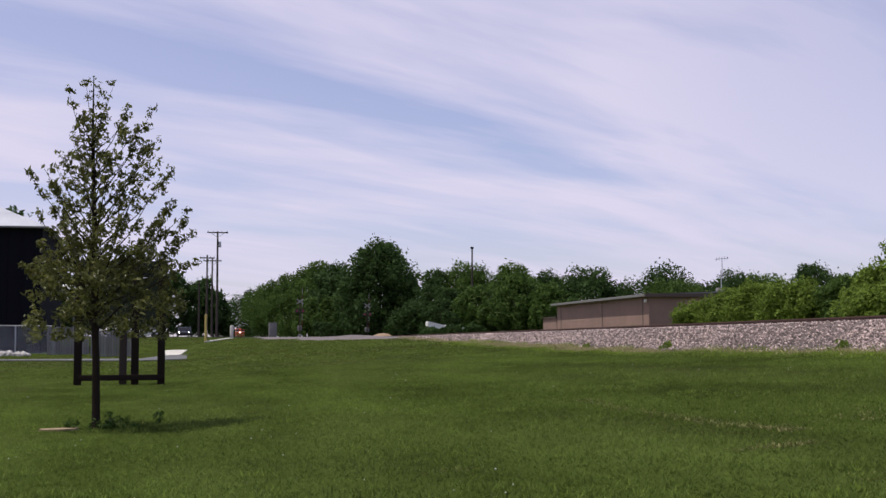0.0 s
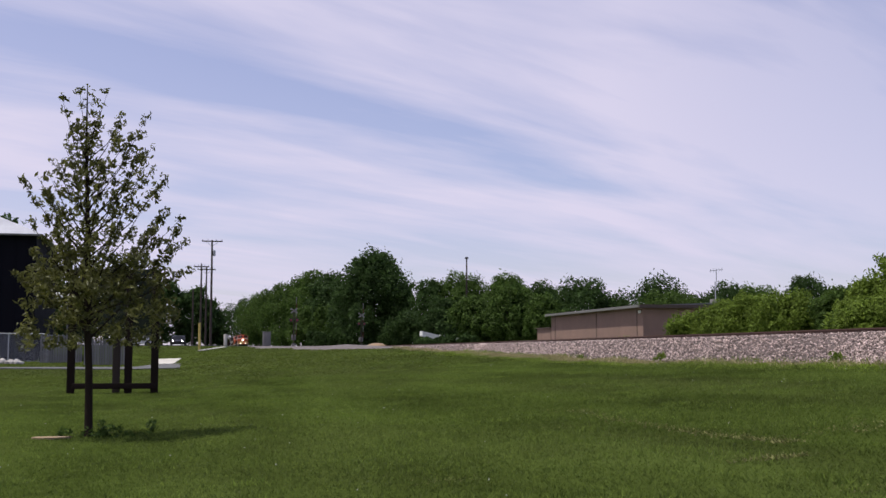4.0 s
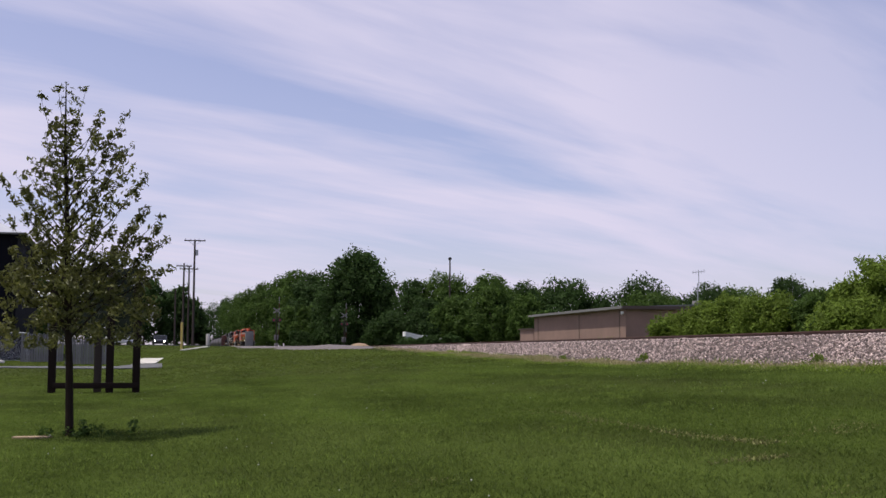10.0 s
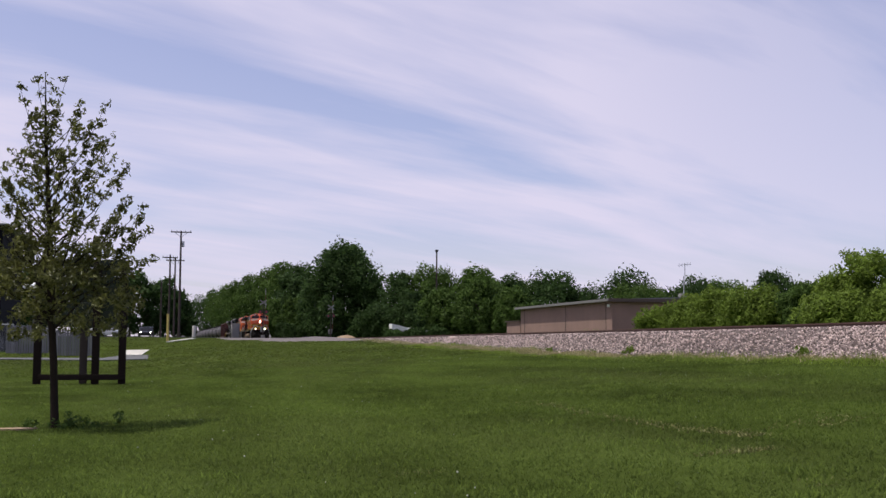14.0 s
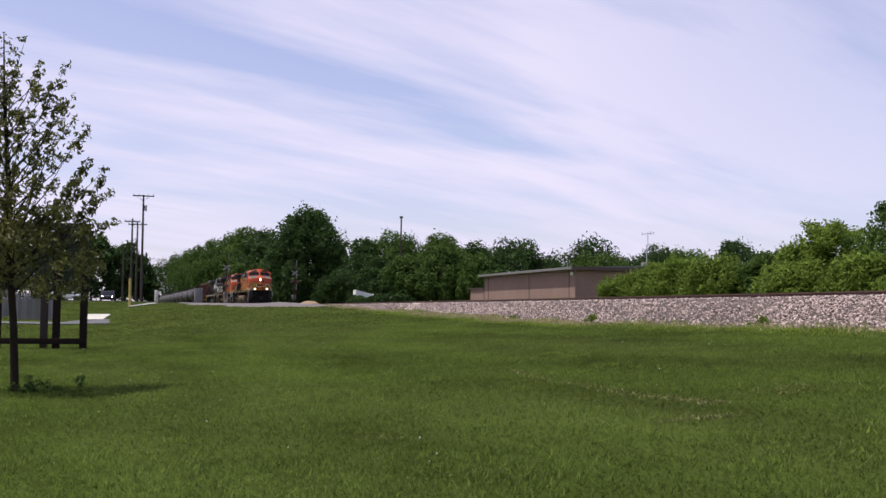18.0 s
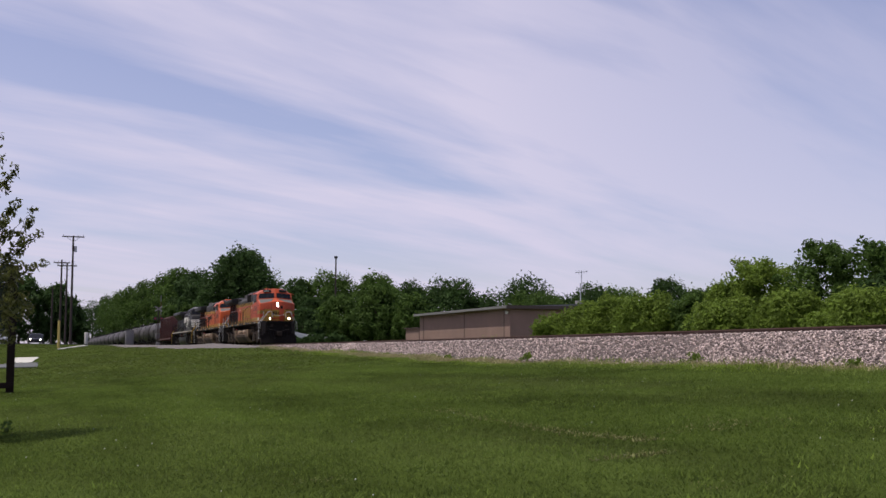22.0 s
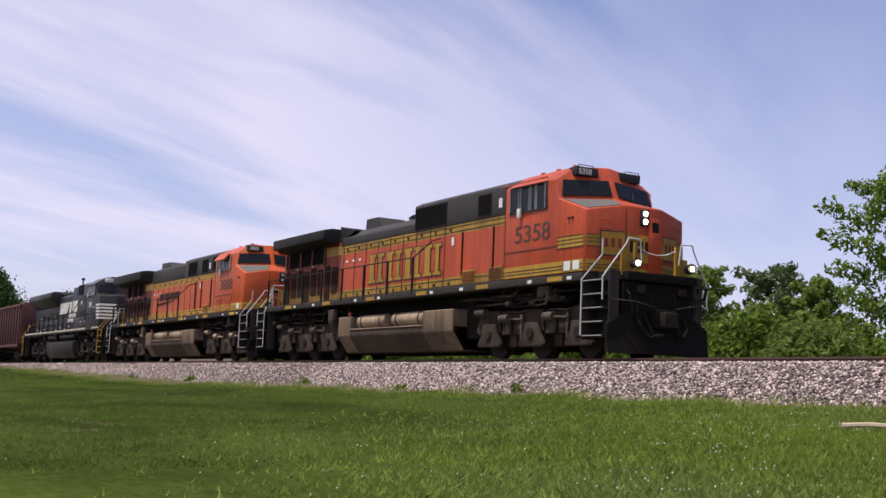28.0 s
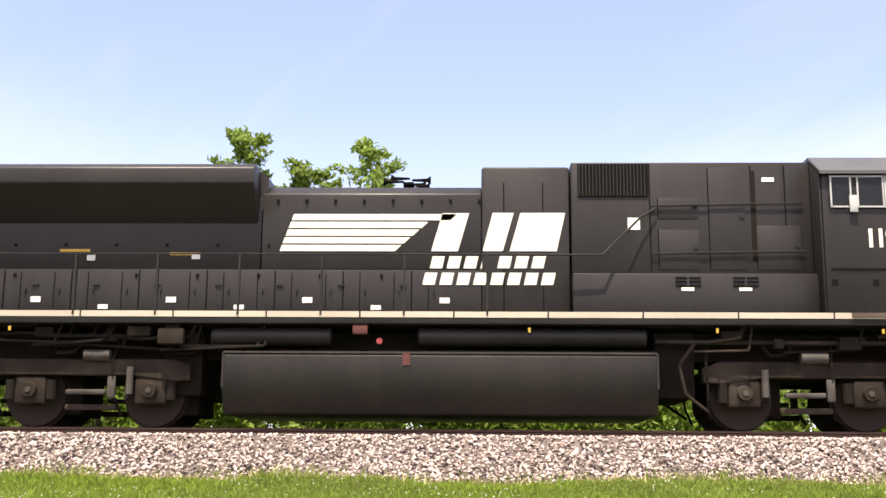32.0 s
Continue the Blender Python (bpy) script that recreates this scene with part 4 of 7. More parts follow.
def car(x, y, rz, paint, label):
    c = thing("car", pose(x, y, ground_z(x, y) + 0.12, 0, 0, rz), label, "car", "cars on the road")
    part("body", soften(bm_prism(B(), [(-2.2, 0.3), (2.2, 0.3), (2.25, 0.75), (1.2, 0.95), (0.5, 1.45), (-1.2, 1.5), (-2.0, 1.0), (-2.25, 0.8)], -0.88, 0.88), 0.06), paint, c)
    part("windscreen", bm_prism(B(), [(1.15, 0.98), (0.55, 1.42), (0.60, 1.44), (1.22, 0.99)], -0.75, 0.75), M_GLASS, c)
    for dx in (-1.35, 1.4):
        for dy in (-0.9, 0.9):
            part("wheel", bm_rod(B(), (dx, dy - 0.1, 0.32), (dx, dy + 0.1, 0.32), 0.33, 0.33, 16), M_TYRE, c)
    for dy in (-0.65, 0.65):
        part("headlamp", bm_box(B(), 2.2, 2.28, dy - 0.09, dy + 0.09, 0.64, 0.76, 0.02), M_CARLAMP, c)


car(0.3, 166, -92, M_CARB, "black car with lit headlamps waiting on the road")
car(-4.6, 158, -20, M_CARW, "white car standing beside the road")


# ---- ground cover ----
def blades(n, area, hgt, material, name, label, category, spread=0.35, wide=1.0, patch=0.07):
    """Tufts of narrow grass blades over an area function that returns (x, y)."""
    pts = np.array([area() for _ in range(n)])
    z = np.array([ground_z(x, y) for x, y in pts])
    k = 5
    base = np.repeat(np.column_stack([pts, z - 0.01]), k, 0)
    base[:, :2] += rng.normal(scale=patch, size=(n * k, 2))
    h = hgt * (0.5 + 0.8 * rng.random(n * k))
    a = rng.random(n * k) * 6.283
    lean = rng.normal(scale=spread, size=(n * k, 2)) * h[:, None]
    wdt = wide * (0.010 + 0.012 * rng.random(n * k))
    side = np.column_stack([np.cos(a) * wdt, np.sin(a) * wdt, np.zeros(n * k)])
    tip = base + np.column_stack([lean, h])
    v = np.stack([base - side, base + side, tip], 1).reshape(-1, 3)
    f = np.arange(n * k * 3).reshape(-1, 3)
    return tagged(numpy_mesh(name, v, f, material), label, category, kind="stuff")


def lawn_spot():
    while True:
        y = 4.0 + 56 * rng.random() ** 1.5
        x = -12 + 27.8 * rng.random()
        if x > -0.3 * y - 1 and x < 15.9 and math.hypot(x, y) > 7 and not (y < 30 and math.degrees(math.atan2(x, y)) > 40 and rng.random() < 0.8):
            return x, y


def lawn_spot_near():
    while True:
        x, y = 4 + 12 * rng.random(), -16 + 46 * rng.random()
        if math.hypot(x, y + 11) > 6 and math.degrees(math.atan2(x, y + 11)) + rng.normal() * 6 > 30 and y < 6 + rng.normal() * 3:
            return x, y


blades(150000, lawn_spot, 0.040, M_BLADE, "grass_blades", "short green grass blades of the mown lawn", "grass", 0.7, 0.55, 0.24)
blades(44000, lawn_spot_near, 0.07, M_BLADE2, "grass_blades", "short green grass blades of the mown lawn", "grass", 0.6)
blades(18000, lambda: (-14 + 29.5 * rng.random(), 50 + 86 * rng.random() ** 1.2), 0.05, M_BLADE3, "far_lawn_blades", "short green grass blades of the mown lawn", "grass", 1.0, 5.0, 0.25)
blades(11000, lambda: (15.45 + rng.normal() * 0.42, -24 + 92 * rng.random()), 0.08, M_BLADE2, "verge_grass", "taller uncut grass along the foot of the embankment", "grass", 0.4)
blades(2400, lambda: (23.6 + rng.normal() * 0.7, -25 + 90 * rng.random()), 0.42, M_BLADE2, "far_verge_grass", "tall bright grass on the far side of the track", "grass", 0.3)
blades(5200, lambda: (15.9 + rng.normal() * 0.3, (38 + 22 * rng.random()) if rng.random() < 0.55 else (-24 + 110 * rng.random())), 0.14, M_DRY, "dry_grass", "dry straw-coloured grass at the foot of the ballast", "grass", 0.6)


def dry_track():
    """Where something was dragged over the lawn the grass has dried pale."""
    k = rng.random()
    if k < 0.74:
        y = 11.9 + 7.7 * rng.random() ** 1.9
        return 6.55 + 0.012 * (y - 14.5) ** 2 + 0.07 * rng.normal(), y
    if k < 0.88:
        return 5.76 + 0.20 * rng.normal(), 10.7 + 0.05 * rng.normal()
    return 7.9 + 0.5 * rng.normal(), 12.6 + 0.3 * rng.normal()


def tuft_spot():
    """Where the grass grows in thicker, longer clumps."""
    while True:
        x, y = lawn_spot()
        if noise.noise((x * 0.55, y * 0.38, 8.0)) + 0.5 * noise.noise((x * 1.7, y * 1.2, 4.0)) > 0.22:
            return x, y


blades(14000, tuft_spot, 0.065, M_TUFT, "grass_tufts", "longer lighter grass clumps in the mown lawn", "grass", 0.5, 0.6, 0.10)
weed_spots = [lawn_spot() for _ in range(110)]
blades(3600, lambda: [c + 0.16 * rng.normal() for c in weed_spots[rng.integers(len(weed_spots))]], 0.075, M_TUFT, "weed_tufts", "small bright tufts of coarse weeds in the mown lawn", "grass", 0.5, 0.7, 0.05)
thatch_spots = [lawn_spot() for _ in range(70)]


def thatch_spot():
    x, y = thatch_spots[rng.integers(len(thatch_spots))]
    return x + 0.30 * rng.normal(), y + 0.10 * rng.normal()


blades(1500, thatch_spot, 0.02, M_TRAIL, "dead_thatch", "small pale brown patches of dead thatch in the lawn", "grass", 1.6, 0.7, 0.06)
blades(520, dry_track, 0.035, M_TRAIL, "dried_grass_trail", "pale dried grass in a faint trail across the lawn", "grass", 0.9)


blades(1500, lambda: (16.35 + abs(rng.normal()) * 0.25, 3.5 * round(rng.uniform(-6, 19)) + rng.normal() * 0.8), 0.22, M_BLADE2, "tufts_in_ballast", "green grass tufts growing among the ballast stones", "grass", 0.4)


def clover():
    n = 1700
    pts = []
    while len(pts) < n:
        x, y = lawn_spot() if rng.random() < 0.13 else lawn_spot_near()
        if noise.noise((x * 0.45, y * 0.45, 3.0)) > 0.05 or rng.random() < 0.12:
            pts.append((x, y, ground_z(x, y) + 0.05 + 0.03 * rng.random()))
    c = np.array(pts)
    s = 0.006 + 0.007 * rng.random((n, 1))
    o = np.array([(1, 0, 0), (-1, 0, 0), (0, 1, 0), (0, -1, 0), (0, 0, 1), (0, 0, -1)], float)
    v = (c[:, None, :] + o[None] * s[:, None, :]).reshape(-1, 3)
    t = np.array([(0, 2, 4), (2, 1, 4), (1, 3, 4), (3, 0, 4), (2, 0, 5), (1, 2, 5), (3, 1, 5), (0, 3, 5)])
    f = (np.arange(n)[:, None, None] * 6 + t[None]).reshape(-1, 3)
    tagged(numpy_mesh("clover_flowers", v, f, M_CLOVER), "small white clover flowers scattered over the lawn", "clover", kind="stuff")


clover()


def ballast_stones():
    n = 48000
    y = np.concatenate([-26 + 54 * rng.random(n * 5 // 6), 28 + 40 * rng.random(n // 4), 66 + 74 * rng.random(n // 6)])
    n = len(y)
    k = rng.random(n)
    x = TRACK_X - 3.45 + 1.75 * k
    z = RAIL_Z - 0.17 - np.clip((TRACK_X - 1.95 - x), 0, 9) * 0.55
    c = np.column_stack([x, y, z + 0.008])
    o = np.array([(1, 0, 0), (-1, 0, 0), (0, 1, 0), (0, -1, 0), (0, 0, 1), (0, 0, -1)], float)
    s = ((0.018 + 0.030 * rng.random(n) ** 1.4) * np.where(y > 66, 1.35, np.where(y > 34, 0.98, 0.9)))[:, None, None]
    jig = o[None] + rng.normal(scale=0.28, size=(n, 6, 3))
    ang = rng.random(n) * 6.283
    ca, sa = np.cos(ang), np.sin(ang)
    jx = jig[:, :, 0] * ca[:, None] - jig[:, :, 1] * sa[:, None]
    jy = jig[:, :, 0] * sa[:, None] + jig[:, :, 1] * ca[:, None]
    jig = np.stack([jx, jy, jig[:, :, 2] * 0.8], 2)
    v = (c[:, None, :] + jig * s).reshape(-1, 3)
    t = np.array([(0, 2, 4), (2, 1, 4), (1, 3, 4), (3, 0, 4), (2, 0, 5), (1, 2, 5), (3, 1, 5), (0, 3, 5)])
    f = (np.arange(n)[:, None, None] * 6 + t[None]).reshape(-1, 3)
    tagged(numpy_mesh("ballast_stones", v, f, M_STONE), "loose pinkish grey crushed stones on the embankment slope", "ballast", kind="stuff")


ballast_stones()
st = thing("stick", pose(12.6, 2.15, ground_z(12.6, 2.15) + 0.035, 0, 0, -45), "pale dry stick lying in the grass", "stick")
part("branch", bm_pipe(B(), [(-0.50, 0, 0.02), (-0.2, 0.05, 0.04), (0.15, -0.02, 0.03), (0.47, 0.06, 0.02)], 0.032, 7), M_STICK, st)


def weed(x, y, h):
    w = thing("weed", pose(x, y, RAIL_Z - 0.17 - max(0, TRACK_X - 1.95 - x) * 0.55 - 0.03), "leafy green weed at the foot of the ballast", "weed", "weeds along the ballast")
    lob = [((rng.normal() * 0.09, rng.normal() * 0.12, h * (0.15 + 0.75 * i / 9)), (0.09 * (1.1 - i / 12), 0.09, 0.07)) for i in range(10)]
    v, f = leaf_cloud(lob, 260, 0.040, 0.1, 0.1)
    numpy_mesh("leaves", v, f, M_LEAF_BRIGHT, w)
    for k in range(4):
        part("stem", bm_rod(B(), (0, 0, 0), (rng.normal() * 0.1, rng.normal() * 0.1, h * 0.9), 0.008, 0.004, 5), M_LEAF_MID, w)


for y, h in ((38.0, 0.30), (27.0, 0.30), (15.2, 0.26), (4.5, 0.34), (20.5, 0.14), (9.0, 0.12), (46, 0.2), (-3.0, 0.12)):
    weed(16.30, y, h)


# ---- train materials ----
SOOT = (0.030, 0.022, 0.018)
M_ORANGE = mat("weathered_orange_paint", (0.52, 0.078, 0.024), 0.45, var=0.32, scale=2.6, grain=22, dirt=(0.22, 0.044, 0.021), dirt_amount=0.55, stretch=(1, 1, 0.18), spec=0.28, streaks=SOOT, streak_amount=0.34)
M_ORANGE2 = mat("clean_orange_paint", (0.54, 0.088, 0.0145), 0.40, var=0.25, scale=2.4, grain=22, dirt=(0.33, 0.070, 0.022), dirt_amount=0.5, stretch=(1, 1, 0.18), spec=0.3, streaks=SOOT, streak_amount=0.24)
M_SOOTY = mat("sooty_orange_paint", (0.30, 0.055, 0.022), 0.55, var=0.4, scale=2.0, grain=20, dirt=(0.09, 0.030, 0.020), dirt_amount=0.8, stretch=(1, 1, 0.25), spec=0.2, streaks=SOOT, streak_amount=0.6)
# Newer engine's radiator side: grime and the wing's shade both darkened into the orange.
M_SOOT_SHADE = mat("dusty_shaded_orange_paint", (0.30, 0.056, 0.021), 0.5, var=0.4, scale=2.0, grain=20, dirt=(0.09, 0.030, 0.018), dirt_amount=0.7, stretch=(1, 1, 0.25), spec=0.2, streaks=SOOT, streak_amount=0.5)
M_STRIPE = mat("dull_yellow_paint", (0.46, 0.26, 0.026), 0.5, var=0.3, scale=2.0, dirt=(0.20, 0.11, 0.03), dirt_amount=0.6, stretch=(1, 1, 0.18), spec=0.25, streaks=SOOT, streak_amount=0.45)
M_STRIPE2 = mat("golden_yellow_paint", (0.60, 0.32, 0.026), 0.45, var=0.2, scale=2.0, dirt=(0.35, 0.19, 0.04), dirt_amount=0.4, stretch=(1, 1, 0.18), spec=0.28, streaks=SOOT, streak_amount=0.3)
M_BLACKP = mat("sooty_black_paint", (0.018, 0.017, 0.017), 0.65, var=0.35, scale=1.5, dirt=(0.036, 0.032, 0.028), dirt_amount=0.5, stretch=(1, 1, 0.25), spec=0.2)
M_NBLACK = mat("semi_gloss_black_paint", (0.0195, 0.0165, 0.0165), 0.42, var=0.4, scale=1.0, dirt=(0.030, 0.027, 0.024), dirt_amount=0.6, stretch=(1, 1, 0.25), spec=0.28, streaks=(0.045, 0.040, 0.036), streak_amount=0.22)
M_SILL = mat("dusty_dark_grey_sill", (0.040, 0.035, 0.032), 0.8, var=0.4, scale=2, spec=0.15, streaks=(0.09, 0.072, 0.055), streak_amount=0.35)
M_BTANK = mat("oil_stained_black_tank", (0.0125, 0.0105, 0.0100), 0.5, var=0.4, scale=1.2, dirt=(0.030, 0.025, 0.021), dirt_amount=0.5, spec=0.3, streaks=(0.034, 0.028, 0.023), streak_amount=0.4)
M_SILLCREAM = mat("dusty_cream_sill_stripe", (0.50, 0.43, 0.345), 0.65, var=0.25, scale=2, dirt=(0.27, 0.22, 0.17), dirt_amount=0.6, stretch=(0.3, 1, 1))
M_SLIT = mat("dust_filled_intake_screen", (0.032, 0.021, 0.017), 0.9, var=0.7, scale=2.5, grain=40, spec=0.05, stretch=(6, 6, 0.4))
M_SOOTBAND = mat("sooty_yellow_band", (0.27, 0.145, 0.024), 0.55, var=0.5, scale=1.2, dirt=(0.11, 0.045, 0.02), dirt_amount=0.8, spec=0.2, streaks=SOOT, streak_amount=0.6)
M_LINE = mat("black_pinstripe", (0.012, 0.012, 0.012), 0.6)
M_GRILLE = mat("dark_grille", (0.010, 0.009, 0.009), 0.9, spec=0.04)
M_TANKP = mat("dusty_fuel_tank", (0.24, 0.168, 0.110), 0.85, var=0.45, scale=1.4, dirt=(0.045, 0.034, 0.026), dirt_amount=0.7, spec=0.12, streaks=(0.035, 0.026, 0.020), streak_amount=0.6)
# Tank's dusty tan with the shade of its downward faces put into the colour.
M_TANK_SHADE = mat("shaded_dusty_fuel_tank", (0.085, 0.062, 0.045), 0.85, var=0.5, scale=1.2, dirt=(0.026, 0.020, 0.016), dirt_amount=0.7, spec=0.12, streaks=(0.14, 0.10, 0.07), streak_amount=0.35)
M_AIR = mat("dusty_air_reservoir", (0.40, 0.292, 0.200), 0.75, var=0.35, scale=2, dirt=(0.11, 0.08, 0.06), dirt_amount=0.6, spec=0.15, streaks=(0.06, 0.045, 0.035), streak_amount=0.4)
M_TRUCK = mat("grimy_truck_steel", (0.026, 0.020, 0.016), 0.9, var=0.6, scale=3, dirt=(0.085, 0.066, 0.052), dirt_amount=0.6, spec=0.10)
M_TRUCKL = mat("dusty_cast_steel", (0.105, 0.080, 0.064), 0.85, var=0.5, scale=4, dirt=(0.030, 0.023, 0.018), dirt_amount=0.85, spec=0.12)
M_WHEEL = mat("brown_wheel_steel", (0.032, 0.024, 0.020), 0.75, 0.1, scale=3, spec=0.15)
M_SILVER = mat("white_painted_handrail", (0.55, 0.54, 0.52), 0.6)
M_GOLDR = mat("yellow_painted_handrail", (0.50, 0.30, 0.035), 0.5)
M_CREAM = mat("off_white_lettering", (0.70, 0.66, 0.58), 0.55, var=0.08)
M_DARKL = mat("dark_grey_lettering", (0.040, 0.024, 0.018), 0.7, spec=0.1)
M_BROWNLET = mat("faded_brown_numerals", (0.075, 0.030, 0.022), 0.55)
M_RUSTCAR = mat("oxide_red_car_paint", (0.080, 0.024, 0.021), 0.75, var=0.3, scale=0.9, dirt=(0.06, 0.028, 0.024), dirt_amount=0.5)
M_TANKCAR = mat("weathered_black_tank_paint", (0.048, 0.042, 0.041), 0.55, var=0.3, scale=0.5, dirt=(0.13, 0.11, 0.10), dirt_amount=0.6, spec=0.25)
M_HOSE = mat("black_rubber_hose", (0.012, 0.011, 0.011), 0.8, spec=0.15)
M_STEPS = mat("worn_step_edge", (0.30, 0.29, 0.27), 0.7)
M_WFRAME = mat("bare_metal_window_frame", (0.42, 0.42, 0.42), 0.5)
M_ROOFP = mat("weathered_charcoal_roof_paint", (0.046, 0.042, 0.039), 0.6, var=0.4, scale=1.4, dirt=(0.075, 0.066, 0.058), dirt_amount=0.6, stretch=(1, 1, 0.3), spec=0.25, streaks=(0.02, 0.018, 0.016), streak_amount=0.25)
M_GLARE = mat("dull_grey_glare_paint", (0.13, 0.12, 0.11), 0.8, var=0.4, scale=2, spec=0.15)
M_CAST = mat("dusty_brown_cast_steel", (0.058, 0.044, 0.035), 0.9, var=0.6, scale=3.5, dirt=(0.022, 0.017, 0.014), dirt_amount=0.7, spec=0.1)
M_DARKCAST = mat("grey_dusted_cast_steel", (0.075, 0.066, 0.060), 0.85, var=0.6, scale=4, dirt=(0.022, 0.018, 0.015), dirt_amount=0.8, spec=0.15)
M_PLACARD = mat("white_stencil_placard", (0.70, 0.68, 0.64), 0.6, var=0.08)
M_UNDER = mat("oily_underframe_steel", (0.016, 0.0125, 0.0105), 0.9, var=0.5, scale=3, spec=0.08)
M_PILOT = mat("sooty_pilot_steel", (0.013, 0.011, 0.010), 0.85, var=0.5, scale=3, spec=0.08)
M_GREY = mat("grey_cab_roof", (0.070, 0.068, 0.066), 0.5, scale=2)


def glyphs(text, size, weight=0.022):
    cu = bpy.data.curves.new("text", "FONT")
    cu.body, cu.size, cu.extrude, cu.offset = text, size, 0.004, weight * size
    tmp = new("text", cu)
    me = bpy.data.meshes.new_from_object(tmp.evaluated_get(bpy.context.evaluated_depsgraph_get()))
    bpy.data.objects.remove(tmp)
    return me, max(v.co.x for v in me.vertices)


def numerals(text, size, x, y, z, material, parent, name="digit", squash=1.0, turn=0, label="painted road number digit", weight=0.022):
    """Each digit is a raised flat shape of its own."""
    for i in range(len(text)):
        _, right = glyphs(text[:i + 1], size, weight)
        me, own = glyphs(text[i], size, weight)
        me.materials.clear()
        me.materials.append(material)
        ob = new(name, me)
        ob.parent = parent
        ob.matrix_local = pose(x, y, z, 90, 0, turn) @ Matrix.Diagonal((squash, 1, 1, 1)) @ Matrix.Translation((right - own, 0, 0))
        tagged(ob, label)


def axle_set(top, x, r=0.53):
    for s in (-1, 1):
        bm = bm_rod(B(), (x, s * 0.70, r), (x, s * 0.84, r), r, r * 0.985, 28)
        bm_rod(bm, (x, s * 0.69, r), (x, s * 0.70, r), r + 0.03, r + 0.03, 28)
        w = part("wheel", bm, M_WHEEL, top)
        part("hub", bm_rod(B(), (x, s * 0.84, r), (x, s * 0.90, r), 0.16, 0.13, 16), M_TRUCK, w)
    part("axle", bm_rod(B(), (x, -0.7, r), (x, 0.7, r), 0.09, 0.09, 10), M_WHEEL, top)


def underframe(top, seed):
    """Pipes, boxes and cables that hang below the walkway."""
    g = random.Random(seed)
    for s in (-1, 1):
        for _ in range(34):
            x = g.choice((g.uniform(-19.5, -14.0), g.uniform(-5.6, 0.0)))
            z = g.uniform(1.28, 1.62)
            if g.random() < 0.5:
                w, h = g.uniform(0.12, 0.45), g.uniform(0.08, 0.26)
                part("underframe_box", bm_box(B(), x - w / 2, x + w / 2, s * 1.0, s * g.uniform(1.2, 1.42), z, z + h, 0.02), g.choice((M_TRUCK, M_UNDER, M_UNDER, M_UNDER, M_TRUCK)), top)
            else:
                x2 = x + g.uniform(0.5, 1.8)
                part("pipe", bm_pipe(B(), [(x, s * 1.3, z), (x2, s * g.uniform(1.2, 1.4), z + g.uniform(-0.1, 0.1)), (x2 + 0.1, s * 1.25, 1.75)], g.uniform(0.018, 0.04), 6), g.choice((M_TRUCK, M_UNDER, M_UNDER)), top)


